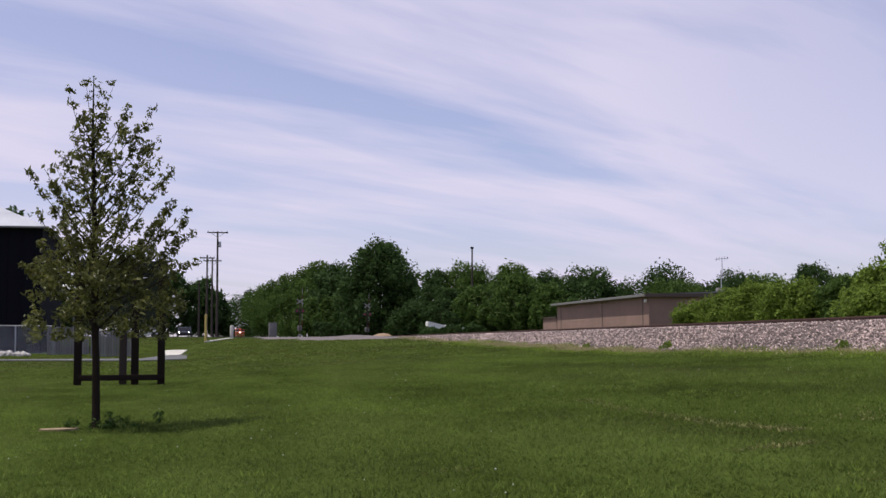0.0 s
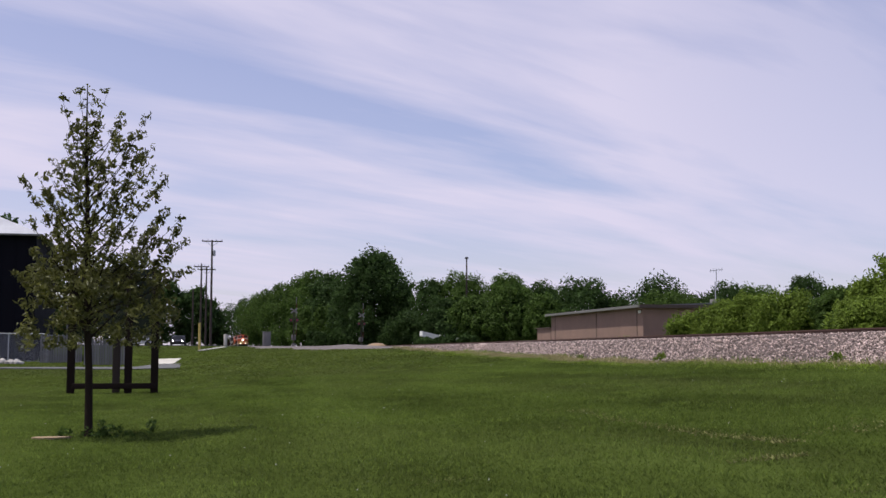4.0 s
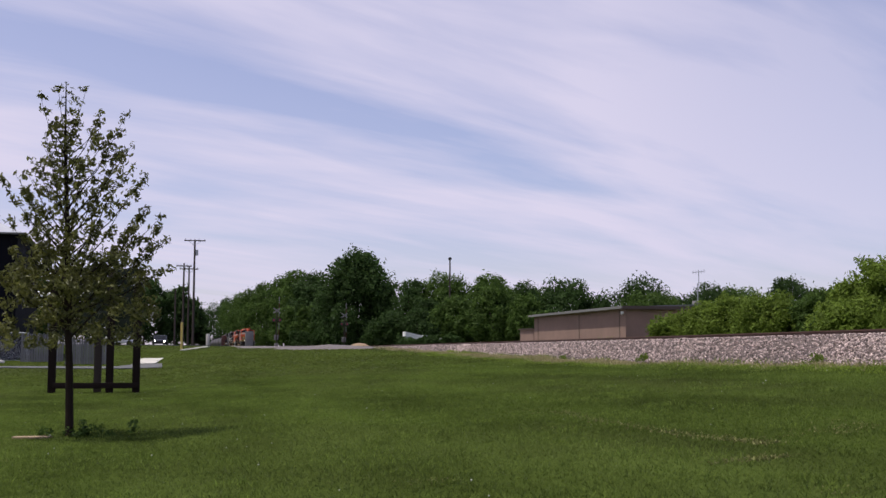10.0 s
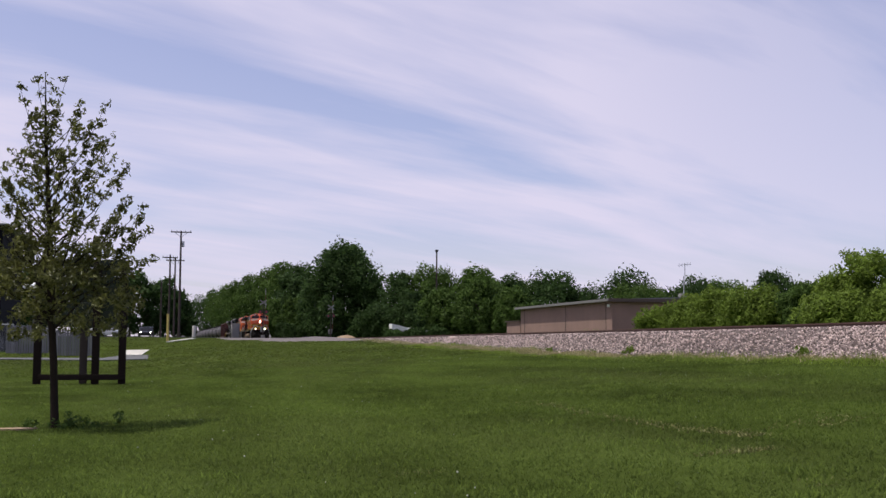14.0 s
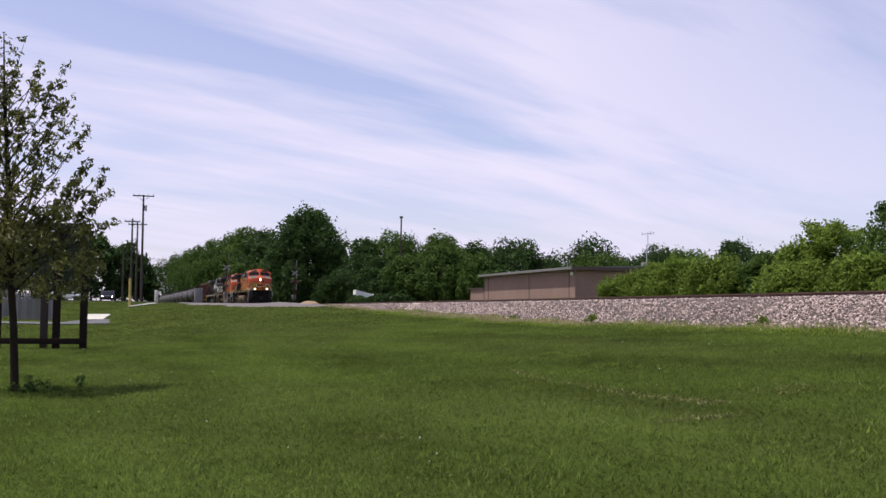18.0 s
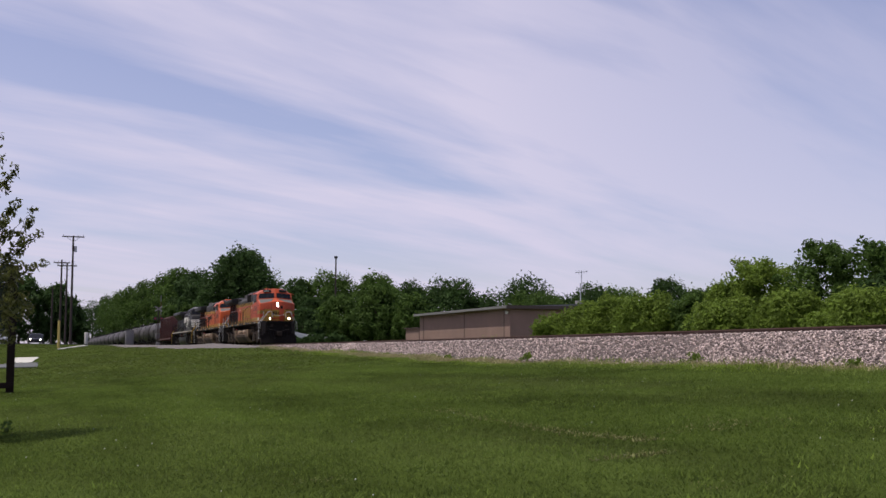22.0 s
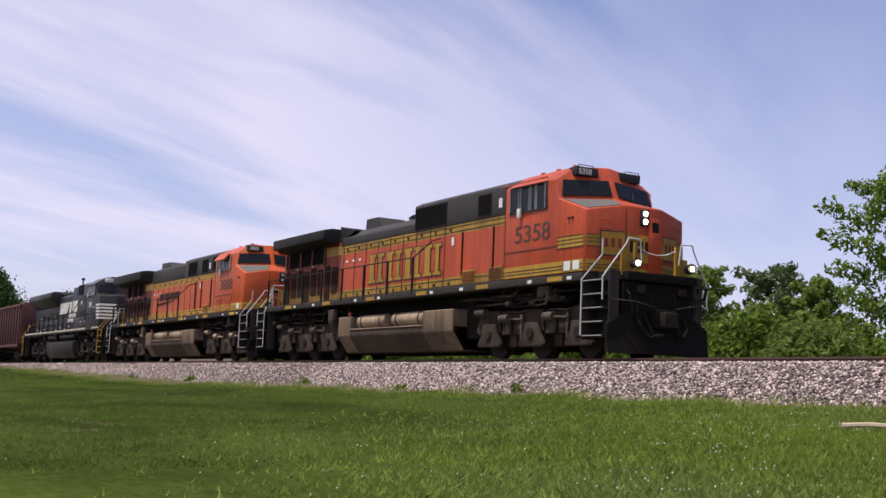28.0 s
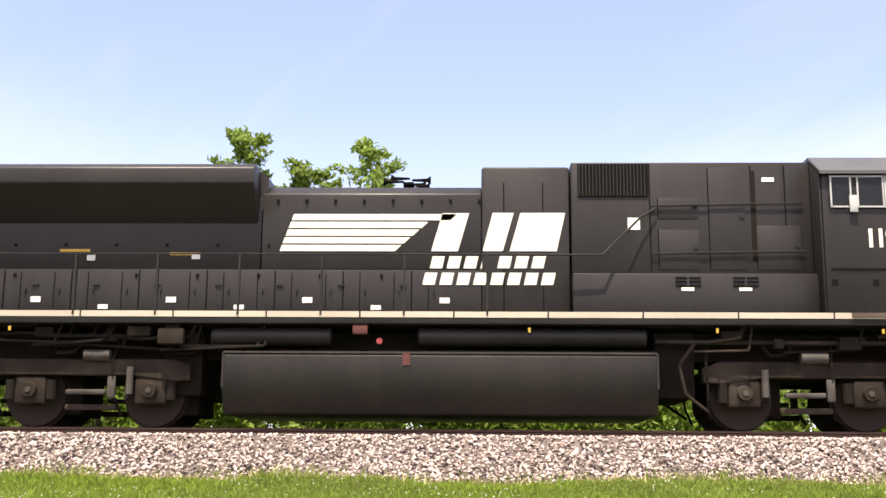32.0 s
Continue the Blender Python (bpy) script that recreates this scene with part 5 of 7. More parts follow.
def ge_truck(top, xs, gear=M_TRUCKL):
    for x in xs:
        part("traction_motor", bm_box(B(), x - 0.15, x + 0.75, -0.62, 0.62, 0.22, 1.05, 0.05), M_UNDER, top)
    part("bolster", bm_box(B(), min(xs) - 0.4, max(xs) + 0.4, -0.9, 0.9, 0.95, 1.28), M_UNDER, top)
    a, c = min(xs) - 0.75, max(xs) + 0.75
    for x in xs:
        axle_set(top, x)
    for s in (-1, 1):
        y0, y1 = s * 0.98, s * 1.14
        out = [(a, 0.70), (a + 0.15, 1.10)]
        srt = sorted(xs)
        for i, x in enumerate(srt):
            out += [(x - 0.60, 1.16), (x - 0.25, 1.26), (x + 0.25, 1.26), (x + 0.60, 1.16)]
        out += [(c - 0.15, 1.10), (c, 0.70)]
        for x in reversed(srt):
            out += [(x + 0.52, 0.60), (x + 0.34, 0.76), (x - 0.34, 0.76), (x - 0.52, 0.60)]
        f = part("truck_frame", soften(bm_prism(B(), out, min(y0, y1), max(y0, y1)), 0.02, 1), M_CAST, top)
        for x in srt:
            j = part("journal_box", soften(bm_prism(B(), [(x - 0.52, 0.28), (x - 0.56, 0.36), (x - 0.46, 0.50), (x - 0.34, 0.66), (x - 0.30, 0.90), (x + 0.30, 0.90), (x + 0.34, 0.66), (x + 0.46, 0.50), (x + 0.56, 0.36), (x + 0.52, 0.28)], s * 1.10, s * 1.22), 0.03, 2), M_CAST, top)
            part("journal_cap", bm_rod(B(), (x, s * 1.215, 0.62), (x, s * 1.27, 0.62), 0.16, 0.13, 16), M_TRUCK, j)
        for i in range(len(srt) - 1):
            m = (srt[i] + srt[i + 1]) / 2
            cy = part("brake_cylinder", bm_rod(B(), (m - 0.34, s * 1.26, 1.02), (m + 0.05, s * 1.26, 1.02), 0.11, 0.11, 14), gear, top)
            part("push_rod", bm_rod(B(), (m + 0.05, s * 1.26, 1.0), (m + 0.6, s * 1.26, 0.98), 0.025, 0.025, 6), gear, cy)
            part("brake_shoe", bm_box(B(), m - 0.16, m + 0.16, s * 0.95, s * 1.08, 0.28, 0.66, 0.03), M_TRUCK, top)
            part("spring", bm_rod(B(), (m, s * 1.2, 0.62), (m, s * 1.2, 0.92), 0.10, 0.10, 12), M_TRUCK, top)
            part("brake_lever", bm_box(B(), m + 0.52, m + 0.60, s * 1.16, s * 1.24, 0.45, 1.12, 0.02), M_TRUCKL, top)
            part("sand_hose", bm_pipe(B(), [(m - 0.3, s * 1.18, 1.55), (m - 0.42, s * 1.24, 1.1), (m - 0.5, s * 1.1, 0.5), (m - 0.45, s * 0.9, 0.2)], 0.025), M_UNDER, top)
            part("motor_cable", bm_pipe(B(), [(m + 0.1, s * 1.0, 1.60), (m + 0.3, s * 1.14, 1.32), (m + 0.6, s * 1.1, 1.38), (m + 0.8, s * 1.0, 1.66)], 0.035), M_UNDER, top)
            part("brake_pipe", bm_pipe(B(), [(m - 0.7, s * 1.17, 1.16), (m - 0.2, s * 1.19, 1.20), (m + 0.5, s * 1.19, 1.17), (m + 0.75, s * 1.17, 1.22)], 0.018), M_TRUCKL, top)
        part("damper", bm_rod(B(), (srt[0] - 0.62, s * 1.22, 1.22), (srt[0] - 0.15, s * 1.22, 1.22), 0.10, 0.10, 12), gear, top)
        part("damper", bm_rod(B(), (srt[-1] + 0.20, s * 1.22, 1.28), (srt[-1] + 0.62, s * 1.22, 1.28), 0.12, 0.12, 12), gear, top)


def coupler(top, x, d):
    bm = bm_box(B(), x, x + d * 0.30, -0.12, 0.12, 0.78, 1.02, 0.02)
    part("coupler", bm_box(bm, x + d * 0.28, x + d * 0.52, -0.2, 0.2, 0.72, 1.08, 0.05), M_TRUCK, top)
    for y in (-0.7, -0.45, 0.45, 0.7):
        part("air_hose", bm_pipe(B(), [(x, y, 1.1), (x + d * 0.25, y, 0.75), (x + d * 0.34, y * 0.7, 0.48), (x + d * 0.5, y * 0.5, 0.55)], 0.03), M_HOSE, top)


def step_well(top, x0, x1, rail, treads=5, d=1, edge=M_STEPS):
    """Side steps at an end of the engine, on both sides; d: which way the end faces."""
    for s in (-1, 1):
        for k in range(treads):
            z = 0.46 + k * 0.32
            t = part("step", bm_box(B(), x0, x1, s * 1.18, s * 1.55, z, z + 0.035), M_SILL, top)
            part("step_edge", bm_box(B(), x0, x1, s * 1.552, s * 1.572, z + 0.012, z + 0.036), edge, t)
        part("step_side", bm_box(B(), x0 - 0.05, x0 - 0.01, s * 1.12, s * 1.56, 0.40, 2.0), M_SILL, top)
        part("step_side", bm_box(B(), x1 + 0.01, x1 + 0.05, s * 1.12, s * 1.40, 0.40, 2.0), M_SILL, top)
        part("step_back", bm_box(B(), x0, x1, s * 1.13, s * 1.17, 0.40, 2.0), M_BLACKP, top)
        ra, rb = (x0 - 0.03, x1 + 0.02) if d > 0 else (x1 + 0.03, x0 - 0.02)
        part("handrail", bm_pipe(B(), [(ra, s * 1.58, 0.50), (ra, s * 1.58, 1.80), (ra + d * 0.30, s * 1.22, 2.40), (ra + d * 0.30, s * 1.22, 2.78)], 0.018, 8), rail, top)
        part("handrail", bm_pipe(B(), [(rb, s * 1.58, 1.30), (rb, s * 1.58, 1.82), (rb + d * 0.13, s * 1.02, 2.62), (rb + d * 0.15, s * 0.96, 2.76), (rb + d * 0.15, s * 0.62, 2.74), (rb + d * 0.13, s * 0.56, 2.25)], 0.018, 8), rail, top)


def pilot(top, x, d):
    out = [(-1.5, 0.12), (1.5, 0.12), (1.5, 0.75), (1.05, 1.0), (1.05, 1.75), (-1.05, 1.75), (-1.05, 1.0), (-1.5, 0.75)]
    bm = bm_prism(B(), out, x, x + d * 0.08, "x")
    part("pilot_plate", bm, M_PILOT, top)
    bm = B()
    v = [bm.verts.new(p) for p in ((x, -1.55, 0.72), (x + d * 0.14, -1.5, 0.10), (x + d * 0.32, 0, 0.10), (x + d * 0.20, 0, 0.78))]
    w = [bm.verts.new(p) for p in ((x, 1.55, 0.72), (x + d * 0.14, 1.5, 0.10))]
    bm.faces.new((v[0], v[1], v[2], v[3]))
    bm.faces.new((w[0], v[3], v[2], w[1]))
    bmesh.ops.recalc_face_normals(bm, faces=bm.faces[:])
    bmesh.ops.solidify(bm, geom=bm.faces[:], thickness=0.04)
    part("snow_plough", bm, M_PILOT, top)
    for y, r in ((-0.95, 0.022), (-0.8, 0.02), (-0.35, 0.022), (0.35, 0.022), (0.8, 0.02), (0.95, 0.022)):
        part("jumper_hose", bm_pipe(B(), [(x, y, 1.62), (x + d * 0.22, y * 1.04, 1.45), (x + d * 0.26, y * 0.98, 1.10), (x + d * 0.14, y * 0.9, 0.85)], r, 7), M_HOSE, top)
    for y in (-0.62, 0.62):
        part("cut_lever", bm_pipe(B(), [(x + d * 0.05, y * 2.2, 1.32), (x + d * 0.30, y * 1.4, 1.28), (x + d * 0.34, y * 0.5, 1.18)], 0.016, 6), M_SILL, top)
        part("receptacle", bm_box(B(), x + d * 0.08, x + d * 0.20, y - 0.12, y + 0.12, 1.50, 1.68, 0.02), M_TRUCK, top)
    part("draft_box", bm_box(B(), x + d * 0.06, x + d * 0.34, -0.32, 0.32, 0.70, 1.14, 0.03), M_PILOT, top)
    part("anticlimber", bm_box(B(), x, x + d * 0.22, -1.05, 1.05, 1.78, 1.98, 0.02), M_PILOT, top)


def row_of_rails(top, x0, x1, n, side, zt, material=M_BLACKP, low=2.0, thick=0.026):
    pts = [x0 + (x1 - x0) * i / n for i in range(n + 1)]
    for x in pts:
        part("stanchion", bm_box(B(), x - thick, x + thick, side * 1.46, side * 1.52, low - 0.1, zt), material, top)
    part("walkway_rail", bm_rod(B(), (x0, side * 1.49, zt), (x1, side * 1.49, zt), thick * 0.75, thick * 0.75, 6), material, top)


def letter_blocks(top, x0, x1, z0, z1, n, y, material, slant=0.0, name="emblem_block", gap=0.16, edge=None):
    """A row of plain blocks where a firm's letters stand."""
    w = (x1 - x0) / n
    for i in range(n):
        a, b = x0 + i * w + w * gap / 2, x0 + (i + 1) * w - w * gap / 2
        sh = slant * (z1 - z0)
        if edge:
            part(name + "_edge", bm_prism(B(), [(a - 0.05, z0 - 0.05), (b + 0.05, z0 - 0.05), (b + sh + 0.05, z1 + 0.05), (a + sh - 0.05, z1 + 0.05)], y - 0.002, y + 0.001), edge, top)
        part(name, bm_prism(B(), [(a, z0), (b, z0), (b + sh, z1), (a + sh, z1)], y - 0.006, y - 0.0025), material, top)


def slot_blocks(top, x0, x1, z0, z1, n, y, material, edge):
    """Plain yellow slabs with a dark outline where a firm's letters stand: a thick and a thin upright and two short feet each."""
    w = (x1 - x0) / n
    for i in range(n):
        a, b = x0 + i * w + 0.06, x0 + (i + 1) * w - 0.12
        k = b - a
        slabs = [(a + 0.05 * k, a + 0.36 * k, z0 + 0.10, z1 - 0.10), (a + 0.66 * k, a + 0.86 * k, z0 + 0.10, z1 - 0.10),
                 (a, a + 0.46 * k, z0, z0 + 0.10), (a, a + 0.46 * k, z1 - 0.10, z1), (a + 0.56 * k, b, z0, z0 + 0.10), (a + 0.56 * k, b, z1 - 0.10, z1)]
        for sa, sb, za, zb in slabs:
            for nm, g, mt, d0, d1 in (("emblem_edge", 0.028, edge, 0.001, 0.003), ("emblem_block", 0.0, material, 0.0035, 0.007)):
                part(nm, bm_box(B(), sa - g, sb + g, y - d1, y - d0, za - g, zb + g), mt, top, smooth=False)


def ge_engine(name, label, old):
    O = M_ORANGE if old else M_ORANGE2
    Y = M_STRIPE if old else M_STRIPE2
    top = thing(name, None, label, "locomotive", "locomotives of the train")
    H = 0.93                                    # half width of the hood
    # frame and walkway
    part("frame", bm_box(B(), -19.72, 0.1, -1.50, 1.50, 1.80, 1.99, 0.01), M_SILL, top)
    part("frame_beam", bm_box(B(), -19.9, 0.6, -0.7, 0.7, 1.25, 1.80), M_UNDER, top)
    underframe(top, 11 if old else 12)
    part("front_deck", bm_box(B(), 0.102, 0.97, -1.12, 1.12, 1.80, 1.99, 0.01), M_SILL, top)
    part("rear_deck", bm_box(B(), -20.5, -19.722, -1.12, 1.12, 1.80, 1.99, 0.01), M_SILL, top)
    for k in range(12):
        x = -19.6 + k * 1.66
        part("sill_panel", bm_box(B(), x, x + 0.62, -1.512, -1.502, 1.83, 1.94), Y if k % 2 else M_SILL, top)
        part("sill_marker", bm_box(B(), x + 0.8, x + 0.98, -1.508, -1.502, 1.84, 1.92), M_PLACARD if k % 3 else M_SILL, top)
    # engine hood in tiers: yellow band, orange side, yellow band, black roof
    x0, x1 = -14.5, -3.36
    tiers = [("lower_band", 2.0, 2.36, Y), ("hood_side", 2.362, 3.60, O), ("upper_band", 3.602, 3.88, Y)]
    for nm, za, zb, mt in tiers:
        part(nm, bm_box(B(), x0, x1, -H, H, za, zb), mt, top)
    low, side = (4.40, 4.16) if old else (4.68, 4.54)
    part("hood_roof", soften(bm_prism(B(), [(-H, 3.882), (H, 3.882), (H, side), (0.66, low), (-0.66, low), (-H, side)], x0, -9.32, "x"), 0.03), M_ROOFP, top)
    part("high_hood", soften(bm_prism(B(), [(-H - 0.02, 3.882), (H + 0.02, 3.882), (H + 0.02, 4.68), (0.72, 4.80), (-0.72, 4.80), (-H - 0.02, 4.68)], -9.30, x1, "x"), 0.03), M_ROOFP, top)
    if old:
        part("exhaust_housing", bm_prism(B(), [(-13.6, 4.36), (-12.3, 4.36), (-12.7, 4.79), (-13.55, 4.79)], -0.5, 0.5), M_ROOFP, top)
        for k in range(3):
            part("horn", bm_rod(B(), (-11.2 + 0.25 * k, -0.1, 4.62), (-10.85 + 0.25 * k, -0.1, 4.62), 0.05, 0.10, 10), M_BLACKP, top)
        part("horn_bracket", bm_box(B(), -11.1, -10.4, -0.14, -0.06, 4.38, 4.60), M_BLACKP, top)
    else:
        part("exhaust_housing", soften(bm_prism(B(), [(-13.86, 4.3), (-11.7, 4.3), (-12.4, 4.92), (-13.86, 4.96)], -0.72, 0.72), 0.04), M_ROOFP, top)
    for s in (-1, 1):
        y = s * (H + 0.012)
        # grilles in the roof sides
        for a, b, za, zb in ((-9.2, -7.35, 3.94, 4.58), (-5.55, -4.92, 3.98, 4.54), (-4.15, -3.55, 4.02, 4.58)) if old else ((-8.68, -7.5, 3.96, 4.54), (-6.72, -6.0, 3.98, 4.54), (-5.3, -4.6, 4.02, 4.56)):
            g = part("side_grille", bm_box(B(), a, b, min(y, y + s * 0.02), max(y, y + s * 0.02), za, zb), M_GRILLE, top)
            for i in range(9):
                q = za + (zb - za) * (i + 0.5) / 9
                part("grille_bar", bm_box(B(), a + 0.02, b - 0.02, min(y + s * 0.021, y + s * 0.030), max(y + s * 0.021, y + s * 0.030), q - 0.012, q + 0.012), M_UNDER, g)
            for e0, e1, f0, f1 in ((a - 0.03, b + 0.03, zb, zb + 0.025), (a - 0.03, b + 0.03, za - 0.025, za), (a - 0.03, a, za, zb), (b, b + 0.03, za, zb)):
                part("grille_frame", bm_box(B(), e0, e1, min(y, y + s * 0.03), max(y, y + s * 0.03), f0, f1), M_BLACKP, g)
        nx = -4.52 if old else -5.82
        part("white_notice", bm_box(B(), nx, nx + 0.17, min(y, y + s * 0.014), max(y, y + s * 0.014), 4.10, 4.36), M_PLACARD, top)
        part("roof_seam", bm_box(B(), nx - 0.16, nx - 0.14, min(y - s * 0.004, y + s * 0.010), max(y - s * 0.004, y + s * 0.010), 3.90, 4.66), M_LINE, top)
        # doors and seams
        for k in range(9):
            q = -14.3 + k * 0.86
            part("door_seam", bm_box(B(), q - 0.012, q + 0.012, min(y - s * 0.01, y), max(y - s * 0.01, y), 2.04, 3.86), M_LINE, top)
            part("door_latch", bm_box(B(), q + 0.3, q + 0.36, min(y, y + s * 0.03), max(y, y + s * 0.03), 3.70, 3.78), M_LINE, top)
            part("door_latch", bm_box(B(), q + 0.3, q + 0.36, min(y, y + s * 0.03), max(y, y + s * 0.03), 2.14, 2.22), M_LINE, top)
        for z in (2.10, 2.27, 3.66, 3.80):
            part("pinstripe", bm_box(B(), x0, x1 - 0.02, min(y - s * 0.011, y - s * 0.004), max(y - s * 0.011, y - s * 0.004), z, z + 0.022), M_LINE, top)
        for q in ((-6.4, -4.75) if old else (-7.6, -6.75, -5.45)):
            gw = 0.03 if old else 0.055
            part("door_gap", bm_box(B(), q - gw, q + gw, min(y - s * 0.01, y + s * 0.01), max(y - s * 0.01, y + s * 0.01), 2.38, 3.62), M_GRILLE, top)
        for q in (-6.0, -4.6):
            v = part("louvre_panel", bm_box(B(), q - 0.35, q + 0.35, min(y - s * 0.008, y + s * 0.006), max(y - s * 0.008, y + s * 0.006), 2.18, 2.50), Y, top)
            for i in range(5):
                part("louvre", bm_box(B(), q - 0.32, q + 0.32, min(y + s * 0.006, y + s * 0.035), max(y + s * 0.006, y + s * 0.035), 2.20 + i * 0.06, 2.214 + i * 0.06), M_SOOTY, v)
        part("placard", bm_box(B(), -7.0, -6.86, min(y, y + s * 0.008), max(y, y + s * 0.008), 3.28, 3.52), M_PLACARD, top)
        for q in (-14.1, -13.6, -13.1):
            part("placard", bm_box(B(), q, q + 0.16, min(y, y + s * 0.008), max(y, y + s * 0.008), 3.30, 3.38), M_PLACARD, top)
        # radiator section
        part("radiator_grille", bm_box(B(), -19.35, -15.85, min(y, y + s * 0.012), max(y, y + s * 0.012), 3.42, 4.02), M_GRILLE, top)
        for i in range(4):
            part("radiator_post", bm_box(B(), -19.05 + i * 1.06, -18.97 + i * 1.06, min(y, y + s * 0.05), max(y, y + s * 0.05), 3.40, 4.05), M_SOOTY if old else M_SOOT_SHADE, top)
        for i in range(8):
            q = -19.40 + i * 0.60
            part("intake_slit", bm_box(B(), q, q + 0.45, min(y, y + s * 0.012), max(y, y + s * 0.012), 2.32 if i % 3 else 2.06, 3.22 if i % 2 else 3.30), M_SLIT, top)
        for i in range(8):
            part("latch_plate", bm_box(B(), -19.25 + i * 0.47, -19.15 + i * 0.47, min(y, y + s * 0.02), max(y, y + s * 0.02), 3.33, 3.40), M_PLACARD if i in (2, 5) else M_LINE, top)
    part("radiator_lower_band", bm_box(B(), -19.52, x0 - 0.002, -H, H, 2.0, 2.36), M_SOOTBAND, top)
    part("radiator_upper_band", bm_box(B(), -15.75, x0 - 0.002, -H - 0.004, H + 0.004, 3.62, 3.92), Y, top)
    part("radiator_side", bm_box(B(), -19.52, x0 - 0.002, -H, H, 2.362, 4.05), M_SOOTY if old else M_SOOT_SHADE, top)
    wt = 4.46 if old else 4.55
    part("radiator_wing", soften(bm_prism(B(), [(-1.54, 4.13), (-H, 3.98), (H, 3.98), (1.54, 4.13), (1.54, wt), (1.2, wt + 0.07), (-1.2, wt + 0.07), (-1.54, wt)], -19.36 if old else -20.04, -14.75, "x"), 0.03), M_BLACKP, top)
    part("wing_fairing", bm_prism(B(), [(-14.75, 4.62), (-13.6, 4.40), (-13.6, 4.36), (-14.75, 4.06)], -0.9, 0.9), M_BLACKP, top)
    # cab
    C = 1.50
    def shell(pts, closed):
        bm = B()
        vs = [bm.verts.new(p) for p in pts]
        for f in closed:
            bm.faces.new([vs[i] for i in f])
        bmesh.ops.recalc_face_normals(bm, faces=bm.faces[:])
        return bm
    cabp = []
    for x, hw, z in ((-3.35, C, 2.0), (-3.35, C, 4.38), (-3.35, 0.85, 4.78), (-1.12, C, 4.36), (-1.20, 0.85, 4.78), (-0.98, C, 3.86), (0.13, C, 2.0), (0.13, C, 3.48)):
        cabp += [(x, -hw, z), (x, hw, z)]
    #  0 rear low, 2 rear side top, 4 rear roof, 6 front side top, 8 front roof, 10 windscreen foot, 12 nose low, 14 nose corner
    n0 = len(cabp)
    cabp += [(0.47, -0.55, 2.0), (0.47, 0.55, 2.0), (0.47, -0.55, 3.64), (0.47, 0.55, 3.64), (-0.62, 0.0, 3.97), (-0.98, 0.0, 4.82)]
    a, b, c, d, e, g = range(n0, n0 + 6)
    faces = [(0, 12, 14, 10, 6, 2), (1, 3, 7, 11, 15, 13), (2, 6, 8, 4), (3, 5, 9, 7), (4, 8, g, 9, 5), (0, 2, 4, 5, 3, 1), (12, a, c, 14), (13, 15, d, b), (a, b, d, c),
             (14, c, e, 10), (15, 11, e, d), (c, d, e), (10, e, g, 8, 6), (11, 7, 9, g, e), (0, 1, 13, b, a, 12)]
    part("cab", soften(shell(cabp, faces), 0.035, 2, 20), O, top)
    # dull grey glare panels on the sloping top of the nose
    for s in (-1, 1):
        q4 = [Vector((-0.98, s * 1.5, 3.86)), Vector((-0.62, 0.0, 3.97)), Vector((0.47, s * 0.55, 3.64)), Vector((0.13, s * 1.5, 3.48))]
        mid = sum(q4, Vector()) / 4
        q4 = [p.lerp(mid, 0.16) for p in q4]
        n4 = (q4[1] - q4[0]).cross(q4[3] - q4[0]).normalized()
        n4 = n4 if n4.z > 0 else -n4
        bm = B()
        lo, hi = [bm.verts.new(p - n4 * 0.03) for p in q4], [bm.verts.new(p + n4 * 0.012) for p in q4]
        bm.faces.new(hi)
        for k in range(4):
            bm.faces.new((lo[k], lo[(k + 1) % 4], hi[(k + 1) % 4], hi[k]))
        bmesh.ops.recalc_face_normals(bm, faces=bm.faces[:])
        part("glare_panel", bm, M_GLARE, top, "dull grey anti-glare panel")
    # number boards, windscreens
    for s in (-1, 1):
        m = [Vector((-0.975, s * 1.40, 3.95)), Vector((-0.665, s * 0.10, 4.04)), Vector((-0.835, s * 0.10, 4.44)), Vector((-1.075, s * 1.32, 4.36))]
        nrm = (m[1] - m[0]).cross(m[3] - m[0]).normalized()
        if nrm.x < 0:
            nrm = -nrm
        bm = B()
        lo, hi = [bm.verts.new(p - nrm * 0.02) for p in m], [bm.verts.new(p + nrm * 0.028) for p in m]
        bm.faces.new(hi)
        for i in range(4):
            bm.faces.new((lo[i], lo[(i + 1) % 4], hi[(i + 1) % 4], hi[i]))
        bmesh.ops.recalc_face_normals(bm, faces=bm.faces[:])
        wsc = part("windscreen", bm, M_GLASS, top, "dark tinted windscreen")
        part("wiper", bm_rod(B(), m[0].lerp(m[1], 0.6) + nrm * 0.05, m[0].lerp(m[2], 0.55) + nrm * 0.05, 0.012, 0.012, 5), M_LINE, wsc)
        nb = part("number_board", bm_box(B(), -1.25, -0.93, s * 0.34, s * 1.0, 4.52, 4.74, 0.015), M_LINE, top, "black number board with pale numerals")
        if s < 0:
            numerals("5358" if old else "3888", 0.20, -0.924, -0.95, 4.555, M_CREAM, nb, turn=90)
        # side windows
        y = s * (C + 0.004)
        fr = part("window_frame", bm_box(B(), -3.12, -1.44, min(y, y + s * 0.02), max(y, y + s * 0.02), 3.66, 4.36, 0.008), M_GREY if old else O, top)
